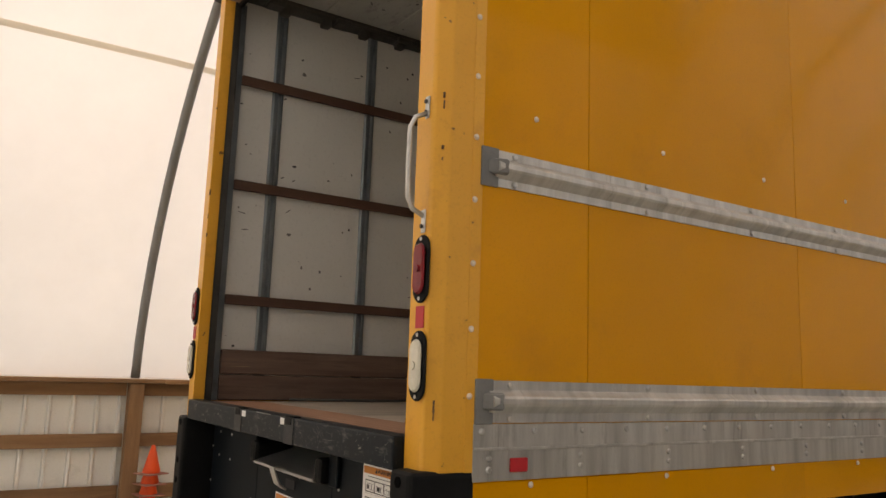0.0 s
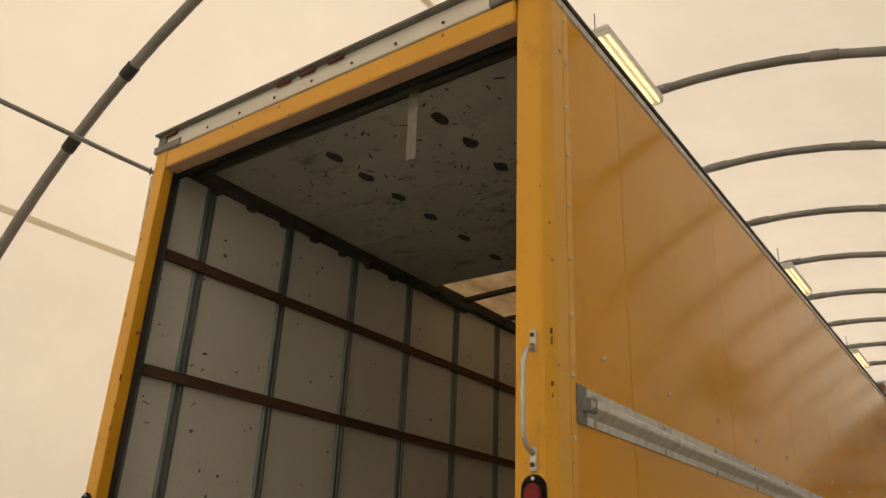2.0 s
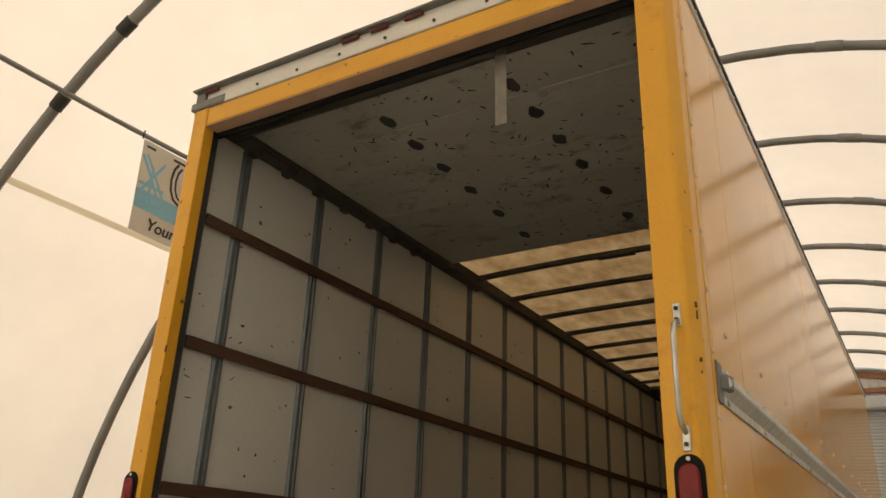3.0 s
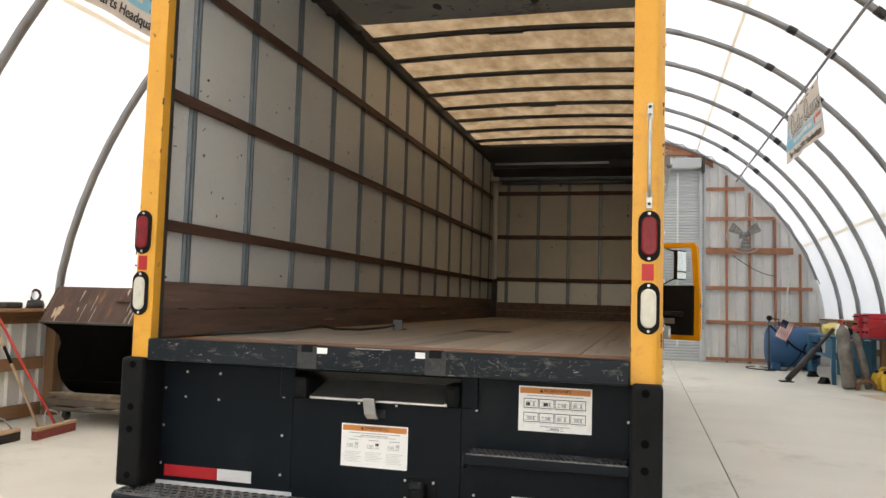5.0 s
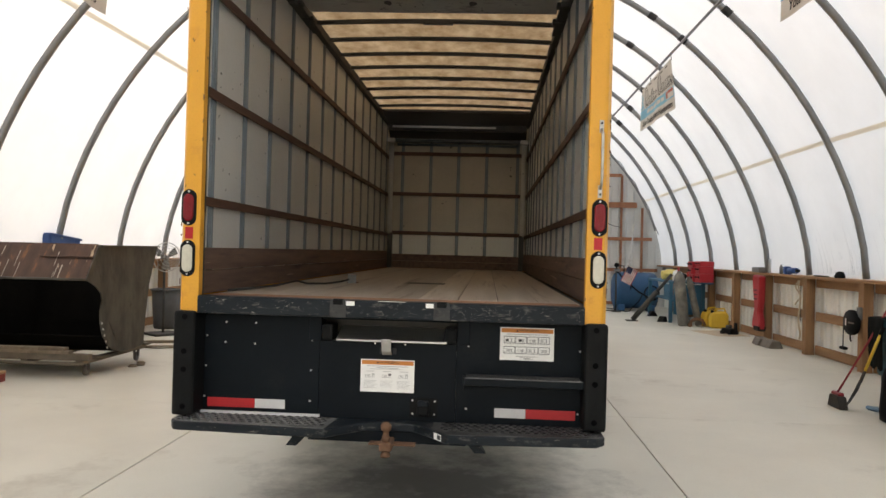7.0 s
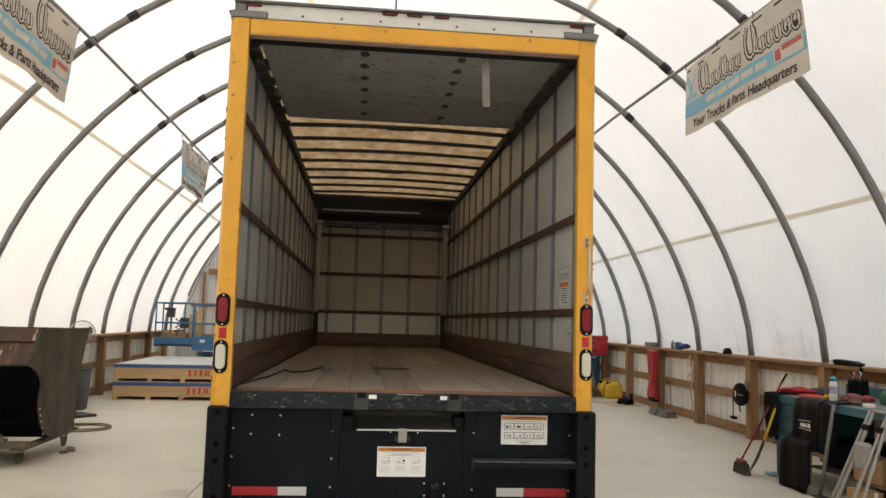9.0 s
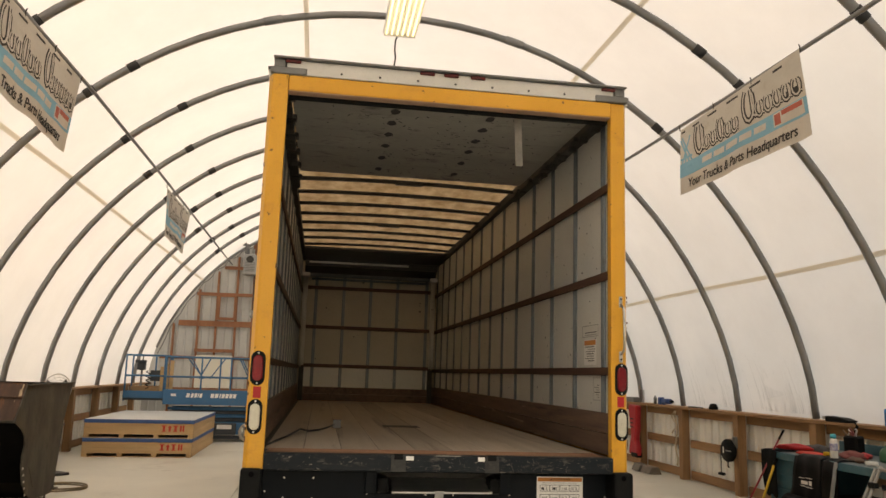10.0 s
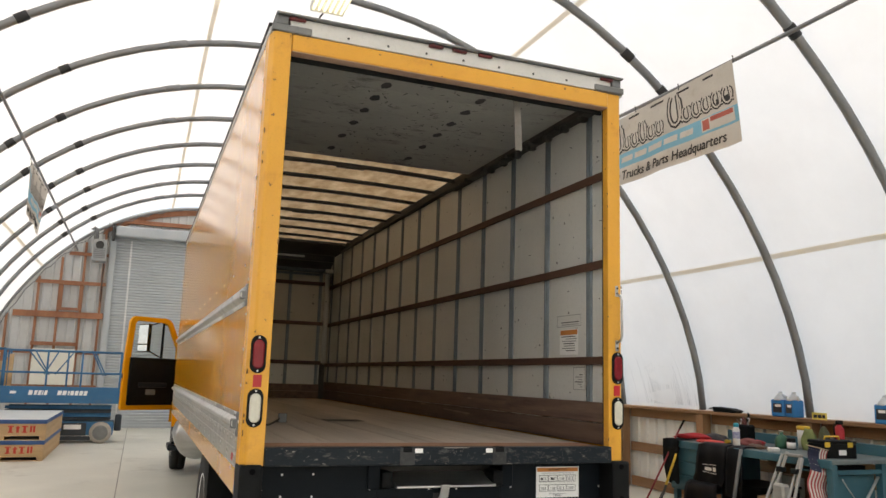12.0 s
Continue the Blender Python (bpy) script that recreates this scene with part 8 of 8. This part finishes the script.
def hung(prof, segments=10):
    """A sheet hanging down through the rows (y, z, left x, right x), 12 mm thick, with slight folds."""
    bm = bmesh.new()
    layers = []
    for off in (0.0, 0.012):
        g = []
        for i, (y, z, xa, xb) in enumerate(prof):
            g.append([bm.verts.new((xa + (xb - xa) * j / segments, y + (off if i > 1 else 0) + 0.009 * math.sin(j * 1.1 + i), z + (off if i < 2 else 0) + 0.008 * math.sin(j * 0.9 + i) * (1 if 2 < i < len(prof) - 1 else 0))) for j in range(segments + 1)])
        layers.append(g)
    for n, g in enumerate(layers):
        for a, b in zip(g, g[1:]):
            for j in range(segments):
                f = bm.faces.new((a[j], a[j + 1], b[j + 1], b[j]) if n == 0 else (b[j], b[j + 1], a[j + 1], a[j]))
                f.smooth = True
    edge = [v for v in bm.edges if len(v.link_faces) == 1]
    bmesh.ops.bridge_loops(bm, edges=edge)
    return bm


part("sheet", hung([(-4.82, 0.967, 2.92, 3.36), (-4.62, 0.968, 2.9, 3.36), (-4.555, 0.955, 2.89, 3.37), (-4.545, 0.8, 2.9, 3.4), (-4.54, 0.62, 2.94, 3.42), (-4.53, 0.52, 2.98, 3.47), (-4.5, 0.44, 3.02, 3.5), (-4.49, 0.4, 3.04, 3.5)]), mat_black, mat)
part("lower_sheet", hung([(-4.52, 0.50, 2.99, 3.45), (-4.49, 0.525, 2.98, 3.48), (-4.455, 0.50, 2.97, 3.49), (-4.44, 0.42, 2.96, 3.5), (-4.42, 0.25, 2.94, 3.49), (-4.39, 0.1, 2.92, 3.47), (-4.375, 0.012, 2.93, 3.44)]), mat_black, mat)
part("side_flap", hung([(-4.75, 0.967, 2.66, 2.88), (-4.62, 0.968, 2.66, 2.88), (-4.557, 0.94, 2.66, 2.9), (-4.55, 0.75, 2.66, 2.93), (-4.55, 0.5, 2.68, 2.95), (-4.545, 0.42, 2.7, 2.95)], 6), mat_black, mat)
for a, b, c, d in ((3.13, 3.24, 0.668, 0.705), (3.06, 3.105, 0.665, 0.712), (3.05, 3.16, 0.735, 0.741), (3.18, 3.28, 0.728, 0.734), (3.05, 3.15, 0.64, 0.646), (3.17, 3.27, 0.646, 0.652)):
    part("printed_bar", slab(a, -4.519, c, b, -4.515, d), white_enamel, mat, "white printed bar")

# brooms, shovel, pole, boxes and rags under and before the bench
br = thing("floor_broom", "angled broom with a red handle leaning on the bench", "broom")
part("bristles", prism(bmesh.new(), [(-0.15, 0.0), (0.15, 0.0), (0.11, 0.13), (-0.09, 0.13)], "y", -0.045, 0.045, bevel=0.008), surface("black_bristles", (0.03, 0.028, 0.026), (0.06, 0.055, 0.05), 60, 0.95, bump=0.8, fine=240, stretch=(4, 4, 0.3)), br)
broom_red = surface("maroon_handle", (0.20, 0.012, 0.02), (0.27, 0.02, 0.028), 4, 0.4)
part("block", slab(-0.08, -0.03, 0.13, 0.1, 0.03, 0.165, bevel=0.01), broom_red, br)
part("handle", rod([(0.01, 0, 0.16), (-0.08, -0.2, 0.6), (-0.17, -0.42, 1.09)], 0.011, 10), broom_red, br)
part("grip", rod([(-0.17, -0.42, 1.09), (-0.195, -0.475, 1.2)], 0.013, 10), rubber, br)
br.matrix_basis = pose(4.05, -4.25, 0.0, 0, 0, 0)
sh = thing("shovel", "shovel with yellow shaft leaning on the bench", "shovel")
bm = bmesh.new()
prev = None
for k, (w, y, z, d) in enumerate(((0.03, 0.2, 0.0, 0.0), (0.07, 0.16, 0.09, 0.02), (0.08, 0.1, 0.22, 0.03), (0.06, 0.06, 0.32, 0.02))):
    row = [bm.verts.new((-w, y, z)), bm.verts.new((0, y - d, z)), bm.verts.new((w, y, z)), bm.verts.new((w, y - 0.006, z)), bm.verts.new((0, y - d - 0.006, z)), bm.verts.new((-w, y - 0.006, z))]
    if prev:
        for j in range(6):
            bm.faces.new((prev[j], prev[(j + 1) % 6], row[(j + 1) % 6], row[j]))
    prev = row
part("blade", bm, dark_steel, sh)
part("socket", rod([(0, 0.05, 0.3), (0, 0.01, 0.42)], 0.016, 8), dark_steel, sh)
part("shaft", rod([(0, 0.01, 0.42), (0, -0.12, 0.8)], 0.015, 8), can_yellow, sh)
part("grip", rod([(0, -0.12, 0.8), (0, -0.15, 0.88)], 0.02, 8), rubber, sh)
sh.matrix_basis = pose(3.84, -4.43, 0.001, 0, 0, -30)
pole = thing("prop_pole", "grey steel prop pole leaning on the bench edge", "pole")
part("tube", rod([(2.81, -4.46, 0.012), (2.67, -4.545, 0.955)], 0.02, 10), cap_grey, pole)
part("foot", slab(2.74, -4.52, 0, 2.88, -4.40, 0.012, bevel=0.003), dark_steel, pole)
ct = surface("carton_brown", (0.38, 0.25, 0.14), (0.46, 0.31, 0.18), 3, 0.8)
for x, y, z, w, d, h, a in ((2.45, -4.86, 0.2255, 0.2, 0.26, 0.24, 6), (2.0, -5.1, 0.2255, 0.16, 0.2, 0.2, -6), (4.12, -5.0, 0.0, 0.09, 0.26, 0.24, 20), (2.3, -4.6, 0.0, 0.16, 0.15, 0.19, 4)):
    c = thing("carton", "brown cardboard carton under the workbench", "carton", "cartons under the workbench")
    part("box", slab(-w, -d / 2, 0, w, d / 2, h, bevel=0.006), ct, c)
    part("tape_strip", slab(-w - 0.001, -0.02, h * 0.3, -w, 0.02, h), paper, c)
    c.matrix_basis = pose(x, y, z, 0, 0, a)
lump("blue_rag", "pale blue rag on the floor by the bench", "cloth", surface("blue_cloth", (0.16, 0.28, 0.38), (0.24, 0.36, 0.46), 8, 0.9, bump=0.3), (0.11, 0.07, 0.03), pose(3.97, -4.58, 0), 19)

# trestle with aluminium legs, and small flags
step_alu = surface("dull_step_aluminium", (0.30, 0.295, 0.28), (0.42, 0.41, 0.39), 5, 0.5, 0.65, metal=0.3, bump=0.1)
tr = thing("step_trestle", "folded aluminium trestle leaning on the bench", "trestle")
tr.matrix_basis = pose(-0.15, 0.2, 0)
for a, b in (((2.13, -4.72, 1.0), (2.14, -4.24, 0.01)), ((2.18, -4.7, 0.97), (2.26, -4.28, 0.01)), ((1.96, -4.72, 0.97), (1.9, -4.22, 0.01)), ((1.92, -4.7, 0.95), (1.8, -4.26, 0.01))):
    part("leg", rod([a, b], 0.016, 10), step_alu, tr)
part("hinge", slab(1.94, -4.74, 0.955, 2.16, -4.69, 0.985, bevel=0.008), step_alu, tr)
part("tread", slab(1.95, -4.56, 0.46, 2.1, -4.46, 0.70, bevel=0.02), step_alu, tr)
for x in (2.12, 1.93):
    part("clamp", slab(x - 0.03, -4.66, 0.8, x + 0.06, -4.6, 0.85, bevel=0.006), rubber, tr)

flag_red = surface("flag_red", (0.36, 0.05, 0.06), (0.44, 0.08, 0.08), 6, 0.8)
flag_white = surface("flag_white", (0.62, 0.60, 0.56), (0.68, 0.66, 0.62), 6, 0.8)
flag_navy = surface("flag_navy", (0.018, 0.022, 0.05), (0.03, 0.036, 0.075), 6, 0.8)


def small_flag(m, w, h, sag):
    """A small striped flag with a starred corner on a stick; hangs along its own -y."""
    t = thing("small_flag", "small striped flag with a starred blue corner", "flag", "small flags")

    def bend(x, y):
        return (x + 0.35 * sag * y, y, 0.03 * math.sin(x * 22) + 0.02 * math.sin(y * 18))
    for k in range(13):
        bm = bmesh.new()
        x0, x1 = (w * 0.4 if k < 7 else 0.0), w
        rows = []
        for j in range(13):
            x = x0 + (x1 - x0) * j / 12
            rows.append([bm.verts.new(bend(x, -h * k / 13)), bm.verts.new(bend(x, -h * (k + 1) / 13))])
        for a, b in zip(rows, rows[1:]):
            bm.faces.new((a[0], a[1], b[1], b[0]))
        part("stripe", bm, flag_red if k % 2 == 0 else flag_white, t)
    bm = bmesh.new()
    rows = []
    for j in range(9):
        x = w * 0.4 * j / 8
        rows.append([bm.verts.new(bend(x, -h * 7 / 13 * i / 6)) for i in range(7)])
    for a, b in zip(rows, rows[1:]):
        for i in range(6):
            bm.faces.new((a[i], a[i + 1], b[i + 1], b[i]))
    part("canton", bm, flag_navy, t)
    bm = bmesh.new()
    for i in range(5):
        for j in range(6):
            x, y = w * 0.4 * (j + 0.5) / 6, -h * 7 / 13 * (i + 0.5) / 5
            c = Vector(bend(x, y)) + Vector((0, 0, 0.003))
            vs = []
            for q in range(10):
                rr = w * (0.022 if q % 2 == 0 else 0.009)
                vs.append(bm.verts.new(c + Vector((rr * math.sin(q * math.pi / 5), rr * math.cos(q * math.pi / 5), 0))))
            bm.faces.new(vs)
    part("stars", bm, flag_white, t)
    part("stick", rod([(-0.01, 0.03, 0), (-0.01 - 0.35 * sag * h, -h, 0)], 0.005, 6), raw_handle, t)
    t.matrix_basis = m
    return t


right = Vector((-0.36, -0.93, 0))
fly = (Vector((0, 0, -1)) - right * 0.12).normalized()
out = fly.cross(-right).normalized()
small_flag(Matrix(((fly.x, -right.x, out.x, 1.68), (fly.y, -right.y, out.y, -4.5), (fly.z, -right.z, out.z, 1.08), (0, 0, 0, 1))), 0.56, 0.2, -0.5)
right = Vector((-0.1, -0.995, 0))
fly = (Vector((0, 0, -0.9)) - right * 0.42).normalized()
up_hoist = (Vector((0, 0, 0.43)) - right * 0.9).normalized()
out = fly.cross(up_hoist)
small_flag(Matrix(((fly.x, up_hoist.x, out.x, 17.05), (fly.y, up_hoist.y, out.y, -4.39), (fly.z, up_hoist.z, out.z, 1.26), (0, 0, 0, 1))), 0.44, 0.3, -0.1)
single("long_pole", rod([(15.56, -4.1, 0.965), (16.1, -4.35, 2.45)], 0.018, 8), alu, "long grey pole leaning up from the tank", "pole").matrix_basis = FAR

# stop lines of grime where the tarp meets the cap, on the south side
grime = surface("tarp_grime", (0.48, 0.48, 0.46), (0.60, 0.60, 0.58), 20, 0.9)
bm = bmesh.new()
r = random.Random(21)
low = [p for p in arch_points(0.068, 400) if p[0] < -5.0 and p[1] > 1.32]
low.sort(key=lambda p: p[1])
for k in range(110):
    x = r.choice((5.2, 5.5, 5.75, 6.0, 7.2, 7.6, 8.0)) + r.gauss(0, 0.2)
    n = r.randint(4, 22)
    w = r.uniform(0.0015, 0.004)
    lean = r.uniform(0.006, 0.012)
    prev = None
    for j, (y, z) in enumerate(low[:n]):
        ww = w * (1 - j / n)
        row = (bm.verts.new((x + lean * j - ww, y + 0.012, z)), bm.verts.new((x + lean * j + ww, y + 0.012, z)))
        if prev:
            bm.faces.new((prev[0], prev[1], row[1], row[0]))
        prev = row
g = structure("trim", bm, grime, "grey mould streaks on the tarp")
